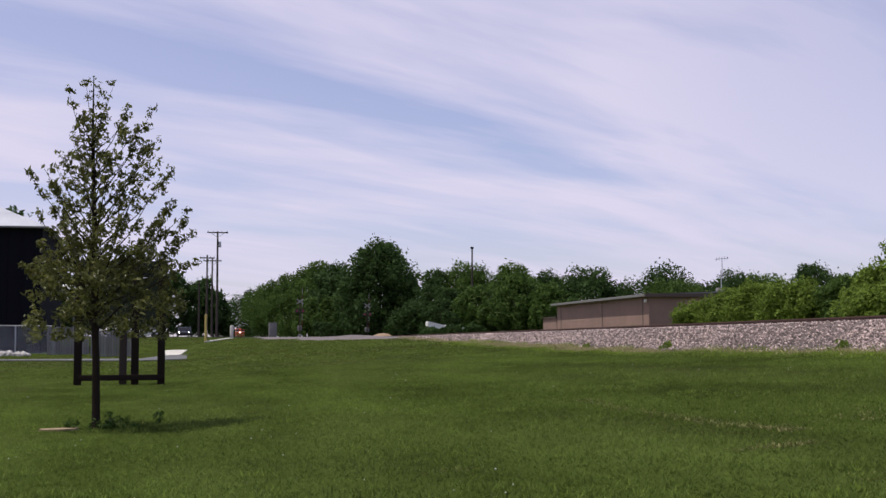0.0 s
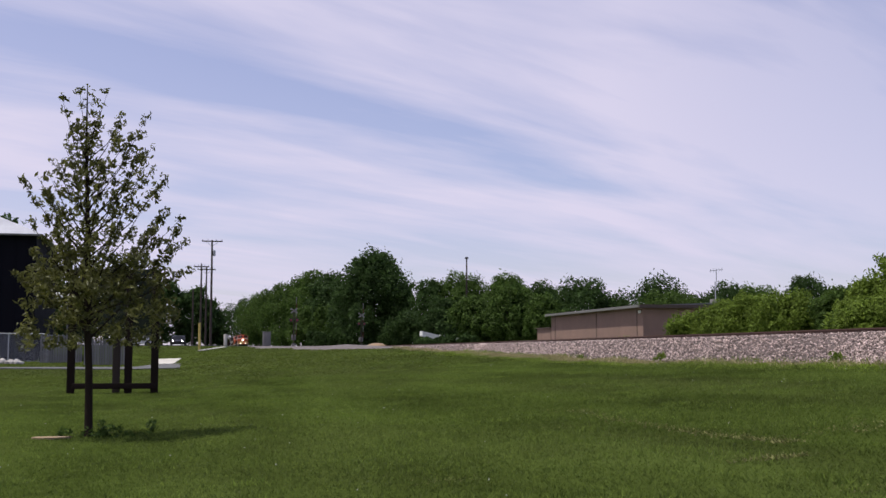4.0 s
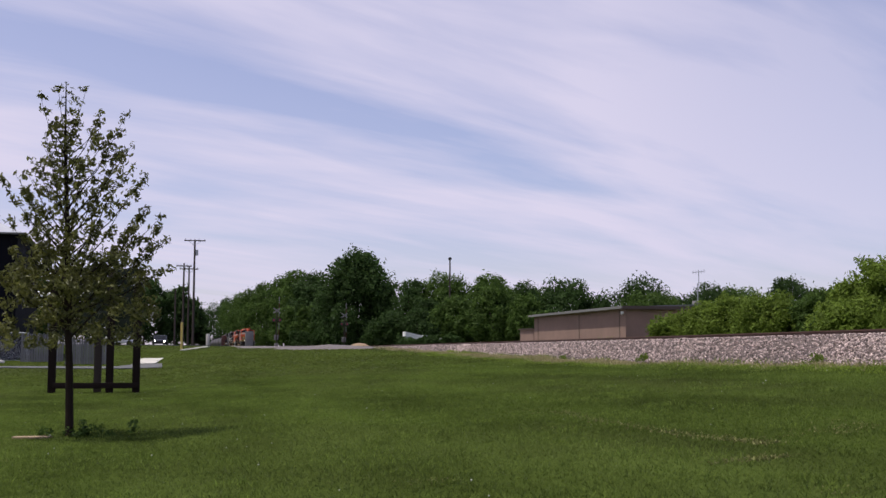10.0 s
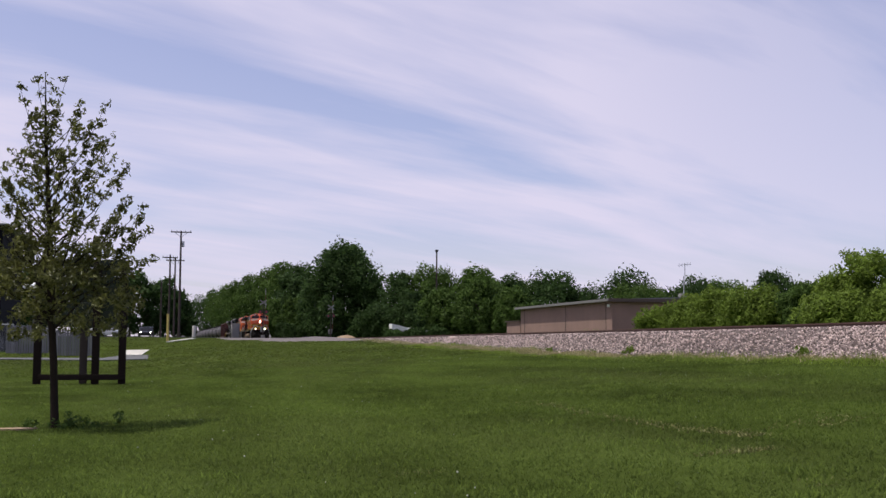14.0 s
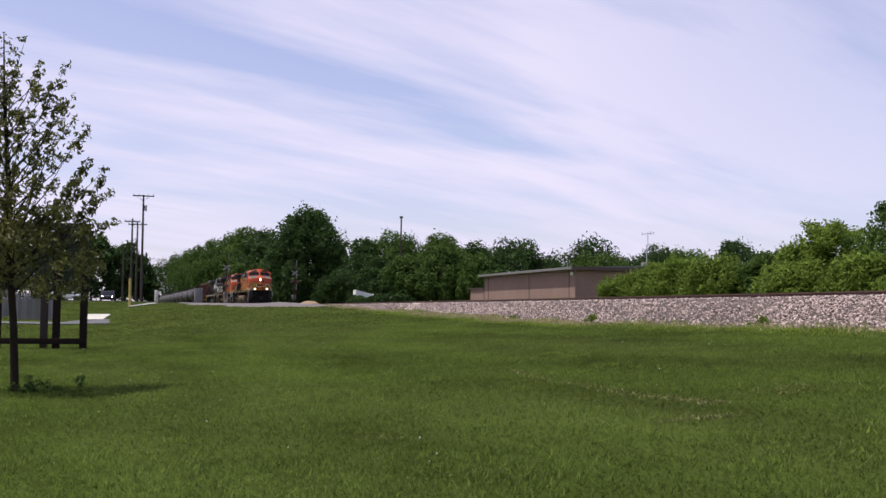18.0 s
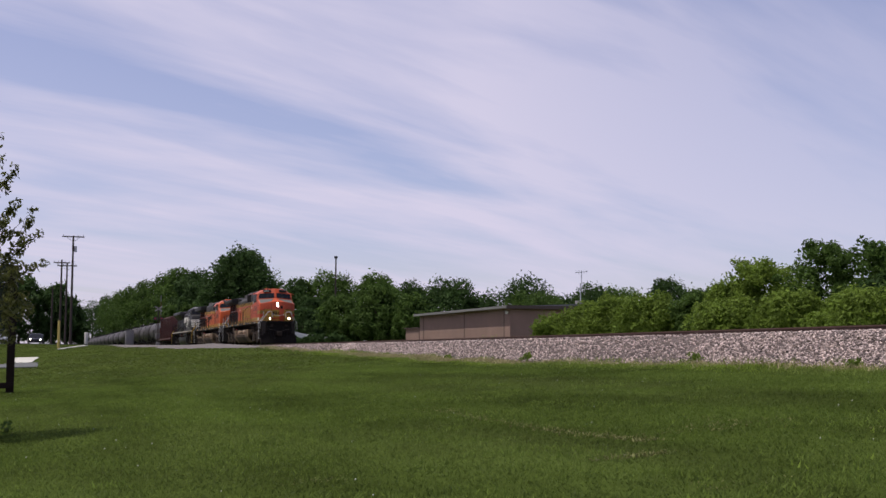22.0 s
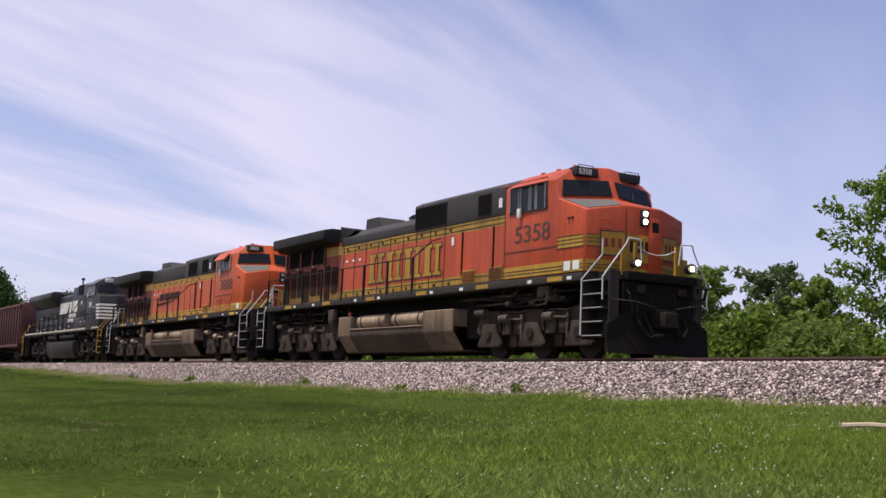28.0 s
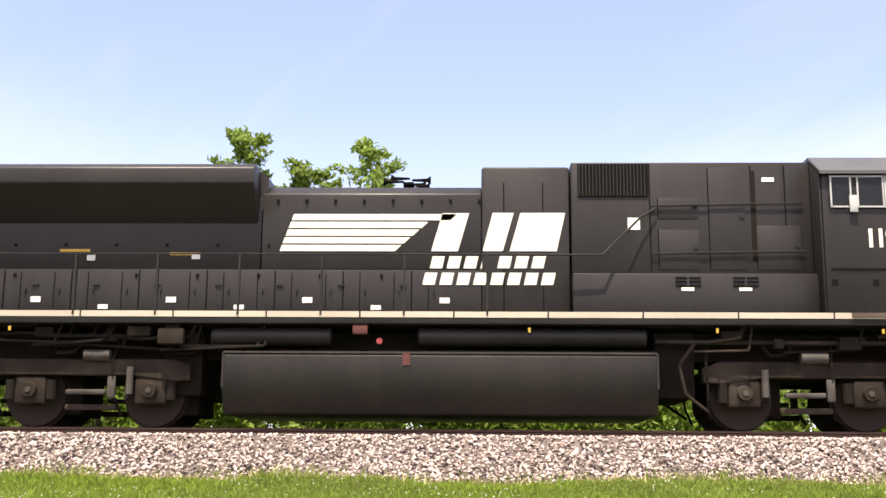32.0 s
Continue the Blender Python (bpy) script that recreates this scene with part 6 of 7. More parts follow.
        for a2, b2 in ((-3.06, -2.68), (-2.58, -2.20), (-2.12, -1.92), (-1.86, -1.50)):
            part("pane", bm_box(B(), a2, b2, min(y + s * 0.021, y + s * 0.03), max(y + s * 0.021, y + s * 0.03), 3.72, 4.30), M_GLASS, fr)
            for e2 in (a2, b2):
                part("window_edge", bm_box(B(), e2 - 0.018, e2 + 0.018, min(y + s * 0.031, y + s * 0.045), max(y + s * 0.031, y + s * 0.045), 3.70, 4.32), M_WFRAME, fr)
        part("awning", bm_prism(B(), [(s * C, 4.43), (s * (C + 0.26), 4.12), (s * (C + 0.28), 4.14), (s * C, 4.47)] if not old else [(s * C, 4.45), (s * (C + 0.30), 4.36), (s * (C + 0.30), 4.385), (s * C, 4.48)], -2.85 if not old else -3.15, -1.62 if not old else -1.45, "x"), O, top)
        part("mirror", bm_box(B(), -2.66, -2.52, s * (C + 0.03), s * (C + 0.10), 3.55, 3.78, 0.01), M_PLACARD, top)
        part("lower_step_band", bm_box(B(), -3.3, 0.10, min(y - s * 0.003, y + s * 0.006), max(y - s * 0.003, y + s * 0.006), 2.02, 2.30), Y, top)
        for z in (2.09, 2.17):
            part("pinstripe", bm_box(B(), -3.3, 0.10, min(y + s * 0.0065, y + s * 0.012), max(y + s * 0.0065, y + s * 0.012), z, z + 0.02), M_LINE, top)
        if old:
            part("nose_band", bm_box(B(), -0.95, 0.10, min(y - s * 0.003, y + s * 0.006), max(y - s * 0.003, y + s * 0.006), 2.62, 2.88), Y, top)
            for z in (2.60, 2.70, 2.79, 2.88):
                part("pinstripe", bm_box(B(), -0.97, 0.10, min(y + s * 0.0065, y + s * 0.012), max(y + s * 0.0065, y + s * 0.012), z, z + 0.018), M_LINE, top)
        else:
            for q in (-3.1, -1.95):
                v = part("cab_louvre", bm_box(B(), q, q + 0.72, min(y, y + s * 0.014), max(y, y + s * 0.014), 2.06, 2.60), O, top)
                for i in range(11):
                    part("louvre_slat", bm_box(B(), q + 0.03, q + 0.69, min(y + s * 0.014, y + s * 0.03), max(y + s * 0.014, y + s * 0.03), 2.09 + i * 0.045, 2.108 + i * 0.045), Y if i < 5 else O, v)
        part("panel_line", bm_box(B(), -3.3, -0.95, min(y - s * 0.003, y + s * 0.01), max(y - s * 0.003, y + s * 0.01), 2.68, 2.70), M_BROWNLET, top)
        for q in ((-0.66, -0.30, 0.0) if old else (-0.5,)):
            if q < 0:
                part("notice", bm_box(B(), q, q + 0.26, min(y + s * 0.012, y + s * 0.02), max(y + s * 0.012, y + s * 0.02), 2.06, 2.28), M_PLACARD, top)
    numerals("5358" if old else "3888", 0.62, -2.88 if old else -2.69, -C - 0.006, 2.91, M_BROWNLET, top, squash=1.30 if old else 1.24, weight=0.006 if old else 0.012)
    # nose front: bands, door, lamps
    part("nose_emblem", bm_prism(B(), [(-0.5, 2.30), (0.5, 2.30), (0.62, 2.55), (0.5, 2.95), (-0.5, 2.95), (-0.62, 2.55)] if old else [(-0.5, 2.72), (0.45, 2.78), (0.5, 2.92), (-0.45, 2.86)], 0.474, 0.482, "x"), Y if old else M_DARKL, top, "plain painted emblem")
    if old:
        for i in range(4):
            part("emblem_block", bm_box(B(), 0.483, 0.488, -0.44 + i * 0.23, -0.27 + i * 0.23, 2.52, 2.80), M_DARKL, top)
    def slant_band(s, za, zb, mt, lift, fa=0.0, fb=1.0, nm="nose_band"):
        off = Vector((0.95, s * 0.34, 0)).normalized()
        ea, eb = Vector((0.15, s * 1.475, 0)), Vector((0.462, s * 0.58, 0))
        p0, p1, up = ea.lerp(eb, fa), ea.lerp(eb, fb), Vector((0, 0, 1))
        q4 = [p0 + up * za, p1 + up * za, p1 + up * zb, p0 + up * zb]
        bm = B()
        lo, hi = [bm.verts.new(p - off * 0.01) for p in q4], [bm.verts.new(p + off * lift) for p in q4]
        bm.faces.new(hi)
        for k in range(4):
            bm.faces.new((lo[k], lo[(k + 1) % 4], hi[(k + 1) % 4], hi[k]))
        bmesh.ops.recalc_face_normals(bm, faces=bm.faces[:])
        part(nm, bm, mt, top)
    for s in (-1, 1):
        slant_band(s, 2.02, 2.30, Y, 0.008)
        for z in (2.09, 2.17):
            slant_band(s, z, z + 0.02, M_LINE, 0.012)
        if old:
            slant_band(s, 2.62, 2.88, Y, 0.008)
            for z in (2.60, 2.70, 2.79, 2.88):
                slant_band(s, z, z + 0.018, M_LINE, 0.012)
            slant_band(s, 2.40, 3.00, M_LINE, 0.016, 0.36, 1.0, "nose_shield_edge")
            slant_band(s, 2.43, 2.97, Y, 0.020, 0.38, 1.0, "nose_shield")
            for k in range(3):
                slant_band(s, 2.60, 2.82, M_SOOTY, 0.024, 0.46 + 0.18 * k, 0.56 + 0.18 * k, "emblem_block")
        for z in (3.05, 3.25):
            part("nose_grab", bm_pipe(B(), [(0.36, s * 0.95, z), (0.43, s * 0.98, z), (0.36, s * 1.2, z), (0.28, s * 1.2, z)], 0.012), O, top)
    part("nose_seam", bm_box(B(), 0.471, 0.479, -0.56, -0.545, 2.04, 3.55), M_LINE, top)
    part("nose_band", bm_box(B(), 0.472, 0.478, -0.54, 0.54, 2.04, 2.14), Y, top)
    part("nose_door", bm_box(B(), 0.472, 0.50, 0.12, 0.52, 2.04, 3.40, 0.01), O, top)
    part("door_window", bm_box(B(), 0.501, 0.508, 0.22, 0.42, 3.05, 3.30), M_GLASS, top)
    hl = part("headlamp_housing", bm_box(B(), 0.465, 0.53, -0.14, 0.10, 3.18, 3.58, 0.02), M_BLACKP, top)
    for z in (3.28, 3.48):
        part("headlamp", bm_rod(B(), (0.53, -0.02, z), (0.55, -0.02, z), 0.052, 0.052, 16), M_LAMP if old else M_PLACARD, hl, "lit round headlamp" if old else "")
    for s in (-1, 1):
        dl = part("ditch_lamp", bm_rod(B(), (1.08, s * 0.82, 2.17), (1.26, s * 0.82, 2.17), 0.11, 0.13, 16), M_BLACKP, top)
        part("lens", bm_rod(B(), (1.26, s * 0.82, 2.17), (1.28, s * 0.82, 2.17), 0.058, 0.058, 16), M_LAMPY if old else M_PLACARD, dl)
        part("deck_post", bm_box(B(), 0.88, 0.95, s * 0.58, s * 0.66, 1.99, 2.70), Y, top)
        part("deck_panel", bm_box(B(), 0.84, 0.88, s * 0.62, s * 1.0, 1.99, 2.42), Y, top)
        part("deck_edge", bm_box(B(), 0.972, 0.99, s * 0.32, s * 1.08, 1.90, 1.99), Y, top)
        part("roof_antenna", bm_box(B(), -2.6, -2.0, s * 0.3, s * 0.6, 4.78, 4.86, 0.01), O, top)
    part("chain", bm_pipe(B(), [(0.93, -0.62, 2.62), (0.95, -0.3, 2.48), (0.95, 0.0, 2.44), (0.95, 0.3, 2.48), (0.93, 0.62, 2.62)], 0.012), M_SILVER, top)
    for q in (-3.05, -2.35, -1.65):
        part("roof_lug", bm_box(B(), q, q + 0.12, -0.62, -0.54, 4.80, 4.90, 0.01), O, top)
        part("roof_lug", bm_box(B(), q, q + 0.12, 0.54, 0.62, 4.80, 4.90, 0.01), O, top)
    for s in (-1, 1):
        for q in (-0.55, -0.40):
            part("lift_lug", bm_box(B(), q, q + 0.07, min(s * C, s * (C + 0.05)), max(s * C, s * (C + 0.05)), 3.30, 3.35, 0.008), M_LINE, top)
        part("board_grab", bm_pipe(B(), [(-0.95, s * 0.5, 4.74), (-0.93, s * 0.5, 4.78), (-0.93, s * 0.95, 4.78), (-0.95, s * 0.95, 4.74)], 0.010), M_LINE, top)
        part("cab_door_seam", bm_box(B(), -3.33, -3.31, min(s * C, s * (C + 0.006)), max(s * C, s * (C + 0.006)), 2.05, 4.3), M_LINE, top)
    part("cab_roof_panel", bm_box(B(), -3.0, -1.5, -0.5, 0.5, 4.80, 4.86, 0.02), O, top)
    # emblem on the hood side
    if old:
        slot_blocks(top, -12.35, -7.45, 2.48, 3.42, 4, -H - 0.014, M_STRIPE, M_LINE)
    else:
        letter_blocks(top, -13.25, -9.95, 2.98, 3.32, 4, -H - 0.014, M_DARKL, 0.45)
        part("emblem_swoosh", bm_prism(B(), [(-13.5, 2.72), (-10.6, 2.90), (-10.6, 2.92), (-13.4, 2.86)], -H - 0.02, -H - 0.014), M_DARKL, top)
    # rails, steps, ends
    for s in (-1, 1):
        row_of_rails(top, -19.68, -8.3, 7, s, 2.98)
        part("grab_rail", bm_pipe(B(), [(-8.3, s * 1.49, 2.98), (-7.7, s * 1.2, 3.45), (-7.6, s * 0.97, 3.55)], 0.02), M_BLACKP, top)
    step_well(top, 0.18, 0.92, M_SILVER)
    step_well(top, -20.42, -19.77, M_SILVER, d=-1)
    pilot(top, 0.97, 1)
    pilot(top, -20.5, -1)
    coupler(top, 1.0, 1)
    coupler(top, -20.5, -1)
    part("rear_rail", bm_pipe(B(), [(-20.45, -1.0, 2.0), (-20.45, -1.0, 2.9), (-20.45, 1.0, 2.9), (-20.45, 1.0, 2.0)], 0.022), M_SILVER, top)
    for y in (-0.75, -0.6, -0.45):
        part("rear_bar", bm_box(B(), -20.45, -20.40, y - 0.03, y + 0.03, 2.0, 2.75), M_GOLDR, top)
    # fuel tank, reservoirs, trucks
    part("fuel_tank", soften(bm_prism(B(), [(-1.40, 0.95), (-1.40, 0.74), (-1.02, 0.20), (1.02, 0.20), (1.40, 0.74), (1.40, 0.95)], -13.45, -6.0, "x"), 0.05, 3), M_TANK_SHADE, top)
    part("tank_end", soften(bm_prism(B(), [(-1.42, 1.38), (-1.42, 0.74), (-1.06, 0.22), (1.06, 0.22), (1.42, 0.74), (1.42, 1.38)], -13.45, -12.55, "x"), 0.05, 3), M_TANKP, top)
    part("tank_end", soften(bm_prism(B(), [(-1.42, 1.38), (-1.42, 0.74), (-1.06, 0.22), (1.06, 0.22), (1.42, 0.74), (1.42, 1.38)], -7.7, -6.0, "x"), 0.05, 3), M_TANKP, top)
    for s in (-1, 1):
        for a2, b2 in ((-12.2, -10.3), (-9.8, -7.85)):
            part("air_reservoir", soften(bm_rod(B(), (a2, s * 1.16, 1.20), (b2, s * 1.16, 1.20), 0.21, 0.21, 20), 0.06, 3), M_AIR, top)
        part("tank_ledge", bm_box(B(), -12.54, -7.71, min(s * 1.36, s * 1.43), max(s * 1.36, s * 1.43), 0.945, 0.975), M_AIR, top)
        for q in (-11.9, -10.6, -9.5, -8.1):
            part("reservoir_strap", bm_rod(B(), (q - 0.03, s * 1.16, 1.20), (q + 0.03, s * 1.16, 1.20), 0.218, 0.218, 20), M_TRUCK, top)
        part("fuel_cap", bm_rod(B(), (-12.7, s * 1.35, 1.40), (-12.7, s * 1.35, 1.52), 0.06, 0.06, 10), M_REDP, top)
        part("junction_box", bm_box(B(), -14.2, -13.8, s * 1.30, s * 1.46, 1.30, 1.66, 0.02), M_TRUCKL, top)
        part("traction_pipe", bm_pipe(B(), [(-6.0, s * 1.2, 1.6), (-4.0, s * 1.22, 1.58), (-1.0, s * 1.2, 1.62)], 0.04), M_TRUCK, top)
        part("traction_pipe", bm_pipe(B(), [(-19.5, s * 1.2, 1.62), (-16.0, s * 1.22, 1.58), (-13.6, s * 1.2, 1.60)], 0.04), M_TRUCK, top)
        part("valve_box", bm_box(B(), -2.0, -1.5, s * 1.05, s * 1.35, 1.40, 1.78, 0.02), M_TRUCKL, top)
    ge_truck(top, (-4.4, -2.42, -0.42) if old else (-4.25, -2.28, -0.32), M_TRUCKL if old else M_AIR)
    ge_truck(top, (-18.48, -16.58, -14.62) if old else (-19.0, -16.98, -14.97), M_TRUCKL if old else M_AIR)
    for a, c in ((-19.9, -19.15), (-13.9, -13.5), (-5.9, -5.0), (0.1, 0.9)):
        part("equipment_box", bm_box(B(), a, c, -1.0, 1.0, 0.55, 1.79, 0.03), M_UNDER, top)
    return top


def emd_truck(top, xs, d=1):
    srt = sorted(xs)
    for x in xs:
        axle_set(top, x, 0.54)
        part("traction_motor", bm_box(B(), x - 0.15, x + 0.75, -0.62, 0.62, 0.22, 1.05, 0.05), M_UNDER, top)
    part("bolster", bm_box(B(), min(xs) - 0.4, max(xs) + 0.4, -0.9, 0.9, 0.95, 1.22), M_UNDER, top)
    a, c = srt[0] - 0.7, srt[-1] + 0.7
    for s in (-1, 1):
        out = [(a, 0.80), (a, 1.06), (a + 0.3, 1.16), (c - 0.3, 1.16), (c, 1.06), (c, 0.80), (srt[-1] + 0.4, 0.78), (srt[-1] - 0.4, 0.88), (srt[1] + 0.4, 0.88), (srt[1] - 0.4, 0.88), (srt[0] + 0.4, 0.88), (srt[0] - 0.4, 0.78)]
        part("truck_frame", soften(bm_prism(B(), out, min(s * 1.0, s * 1.18), max(s * 1.0, s * 1.18)), 0.02, 1), M_TRUCK, top)
        for x in srt:
            j = part("journal_box", bm_box(B(), x - 0.28, x + 0.28, s * 0.95, s * 1.16, 0.38, 0.86, 0.06), M_TRUCK, top)
            part("journal_cap", bm_rod(B(), (x, s * 1.16, 0.62), (x, s * 1.25, 0.62), 0.14, 0.12, 14), M_TRUCK, j)
            part("cap_bolt", bm_rod(B(), (x, s * 1.25, 0.62), (x, s * 1.27, 0.62), 0.05, 0.05, 10), M_DARKCAST, j)
        for x in srt:
            part("coil_spring", bm_rod(B(), (x - 0.36, s * 1.1, 0.46), (x - 0.36, s * 1.1, 0.80), 0.09, 0.09, 10), M_UNDER, top)
            part("coil_spring", bm_rod(B(), (x + 0.36, s * 1.1, 0.46), (x + 0.36, s * 1.1, 0.80), 0.09, 0.09, 10), M_UNDER, top)
            part("sand_hose", bm_pipe(B(), [(x - 0.6, s * 1.1, 1.5), (x - 0.66, s * 1.26, 1.1), (x - 0.62, s * 1.18, 0.5), (x - 0.55, s * 0.9, 0.2)], 0.024), M_UNDER, top)
            part("motor_cable", bm_pipe(B(), [(x + 0.3, s * 1.05, 1.55), (x + 0.45, s * 1.2, 1.26), (x + 0.75, s * 1.2, 1.28), (x + 0.9, s * 1.05, 1.55)], 0.032), M_UNDER, top)
        for x in (srt[0] + 0.34, srt[2] - 0.34):
            part("damper", bm_rod(B(), (x, s * 1.24, 0.55), (x, s * 1.24, 1.02), 0.06, 0.06, 10), M_DARKCAST, top)
        for i in range(2):
            m = (srt[i] + srt[i + 1]) / 2
            part("brake_rigging", bm_box(B(), m - 0.4, m + 0.3, s * 1.16, s * 1.26, 0.54, 0.63, 0.03), M_DARKCAST, top)
            part("brake_hanger", bm_box(B(), m + 0.32, m + 0.46, s * 1.16, s * 1.24, 0.48, 0.86, 0.02), M_DARKCAST, top)
            part("brake_cylinder", bm_rod(B(), (m - 0.1, s * 1.24, 1.22), (m + 0.35, s * 1.24, 1.22), 0.10, 0.10, 12), M_DARKCAST, top)
            part("lower_beam", bm_box(B(), m - 0.45, m + 0.45, s * 1.0, s * 1.1, 0.28, 0.38, 0.02), M_TRUCK, top)


def black_engine():
    top = thing("black_locomotive", None, "black diesel locomotive with white side stripes and emblem shapes", "locomotive", "locomotives of the train")
    K, H, C = M_NBLACK, 0.93, 1.50
    part("frame", bm_box(B(), -20.8, 0.20, -1.50, 1.50, 1.76, 1.975, 0.01), M_BLACKP, top)
    part("frame_beam", bm_box(B(), -20.4, 0.8, -0.7, 0.7, 1.2, 1.70), M_UNDER, top)
    underframe(top, 13)
    part("front_deck", bm_box(B(), 0.202, 1.30, -1.12, 1.12, 1.72, 1.92, 0.01), M_BLACKP, top)
    for s in (-1, 1):
        for a, b in zip([-20.8 + i * 1.62 for i in range(13)], [-20.8 + (i + 1) * 1.62 - 0.03 for i in range(13)]):
            part("sill_stripe", bm_box(B(), a, min(b, 0.19), min(s * 1.502, s * 1.508), max(s * 1.502, s * 1.508), 1.87, 1.972), M_SILLCREAM, top)
    # hood
    part("hood_lower", bm_box(B(), -20.3, -9.0, -0.95, 0.95, 1.93, 2.80, 0.01), K, top)
    part("hood", soften(bm_prism(B(), [(-H, 2.802), (H, 2.802), (H, 4.20), (0.66, 4.39), (-0.66, 4.39), (-H, 4.20)], -12.95, -9.002, "x"), 0.03), K, top)
    part("turbo_housing", bm_box(B(), -9.0, -7.42, -H - 0.03, H + 0.03, 1.93, 4.70, 0.05), K, top)
    part("inverter_cabinet", bm_box(B(), -7.40, -3.14, -H - 0.09, H + 0.09, 2.702, 4.77, 0.04), K, top)
    part("blower_base", bm_box(B(), -7.40, -3.14, -1.22, 1.22, 1.93, 2.70, 0.02), K, top)
    for s in (-1, 1):
        y = s * (H + 0.092)
        g = part("side_grille", bm_box(B(), -7.28, -6.02, min(y, y + s * 0.02), max(y, y + s * 0.02), 4.12, 4.73), M_GRILLE, top)
        for i in range(20):
            part("grille_bar", bm_box(B(), -7.26 + i * 0.0615, -7.245 + i * 0.0615, min(y + s * 0.021, y + s * 0.04), max(y + s * 0.021, y + s * 0.04), 4.14, 4.71), K, g)
        for q, za, zb in ((-6.0, 2.65, 4.74), (-4.2, 3.0, 4.7), (-3.6, 3.0, 4.7)):
            part("panel_seam", bm_box(B(), q - 0.012, q + 0.012, min(y - s * 0.004, y + s * 0.006), max(y - s * 0.004, y + s * 0.006), za, zb), M_GRILLE, top)
        for z in (3.95, 3.08):
            part("grab_rail", bm_rod(B(), (-6.0, y + s * 0.05, z), (-3.3, y + s * 0.05, z + 0.05), 0.016, 0.016, 6), M_BLACKP, top)
        for q in (-6.4, -4.0):
            part("warning_label", bm_box(B(), q, q + 0.22, min(y, y + s * 0.008), max(y, y + s * 0.008), 3.52 if q < -5 else 4.4, 3.74 if q < -5 else 4.48), M_PLACARD, top)
        for a, b, za, zb in ((-5.85, -5.15, 2.80, 3.52), (-4.95, -4.32, 2.80, 4.66), (-4.12, -3.36, 2.80, 3.60), (-5.85, -5.15, 3.72, 4.10)):
            part("access_door", bm_box(B(), a, b, min(y - s * 0.004, y + s * 0.009), max(y - s * 0.004, y + s * 0.009), za, zb, 0.003), K, top)
            part("door_shadow_gap", bm_box(B(), a - 0.02, a, min(y - s * 0.004, y + s * 0.004), max(y - s * 0.004, y + s * 0.004), za, zb), M_GRILLE, top)
            part("door_hinge", bm_box(B(), b - 0.10, b - 0.02, min(y + s * 0.010, y + s * 0.03), max(y + s * 0.010, y + s * 0.03), (za + zb) / 2, (za + zb) / 2 + 0.05), M_BLACKP, top)
        # Flat dark strip drawn as the shade inside a deep slot.
        part("door_recess", bm_box(B(), -4.21, -4.12, min(y - s * 0.004, y + s * 0.007), max(y - s * 0.004, y + s * 0.007), 2.95, 4.60), M_UNDER, top)
        for q in (-3.0, -2.3, -0.9):
            part("rivet_box", bm_box(B(), q, q + 0.10, min(s * 1.50, s * 1.515), max(s * 1.50, s * 1.515), 2.45, 2.55), M_GRILLE, top)
        part("cab_seam", bm_box(B(), -3.11, -3.085, min(s * 1.50, s * 1.506), max(s * 1.50, s * 1.506), 1.96, 4.45), M_GRILLE, top)
        part("cab_ledge", bm_box(B(), -3.0, -0.9, min(s * 1.50, s * 1.52), max(s * 1.50, s * 1.52), 2.72, 2.745), M_GRILLE, top)
        y2 = s * 1.224
        for q in (-5.4, -4.4):
            for i in range(6):
                part("vent_slot", bm_box(B(), q - 0.22 + (i % 2) * 0.24, q - 0.02 + (i % 2) * 0.24, min(y2 - s * 0.002, y2 + s * 0.012), max(y2 - s * 0.002, y2 + s * 0.012), 2.47 + (i // 2) * 0.07, 2.495 + (i // 2) * 0.07), M_GRILLE, top)
            part("warning_label", bm_box(B(), q - 0.12, q + 0.1, min(y2, y2 + s * 0.008), max(y2, y2 + s * 0.008), 2.39, 2.45), M_PLACARD, top)
        y3 = s * 0.953
        for i in range(9):
            q = -20.0 + i * 1.22
            part("door_seam", bm_box(B(), q - 0.012, q + 0.012, min(y3 - s * 0.002, y3 + s * 0.006), max(y3 - s * 0.002, y3 + s * 0.006), 2.0, 2.78), M_GRILLE, top)
            part("placard", bm_box(B(), q + 0.5, q + 0.68, min(y3, y3 + s * 0.008), max(y3, y3 + s * 0.008), 2.08 if i % 2 else 2.2, 2.16 if i % 2 else 2.3), M_PLACARD, top)
        for i in range(17):
            q = -19.7 + i * 0.61
            part("door_seam", bm_box(B(), q - 0.008, q + 0.008, min(y3 - s * 0.002, y3 + s * 0.005), max(y3 - s * 0.002, y3 + s * 0.005), 2.02, 2.74), M_GRILLE, top)
            part("door_handle", bm_box(B(), q + 0.08, q + 0.11, min(y3, y3 + s * 0.03), max(y3, y3 + s * 0.03), 2.36, 2.46, 0.005), M_BLACKP, top)
        for i, (q, z) in enumerate(((-19.9, 3.02), (-18.4, 2.98), (-17.7, 3.08), (-16.1, 2.96), (-15.2, 3.04), (-14.2, 2.99))):
            part("placard", bm_box(B(), q, q + 0.15, min(s * 0.932, s * 0.94), max(s * 0.932, s * 0.94), z, z + 0.10), M_PLACARD if i % 2 else M_SILL, top)
        for i in range(9):
            q = -20.2 + i * 0.92
            part("hood_rivet", bm_box(B(), q, q + 0.05, min(s * 0.93, s * 0.95), max(s * 0.93, s * 0.95), 3.22, 3.27), M_GRILLE, top)
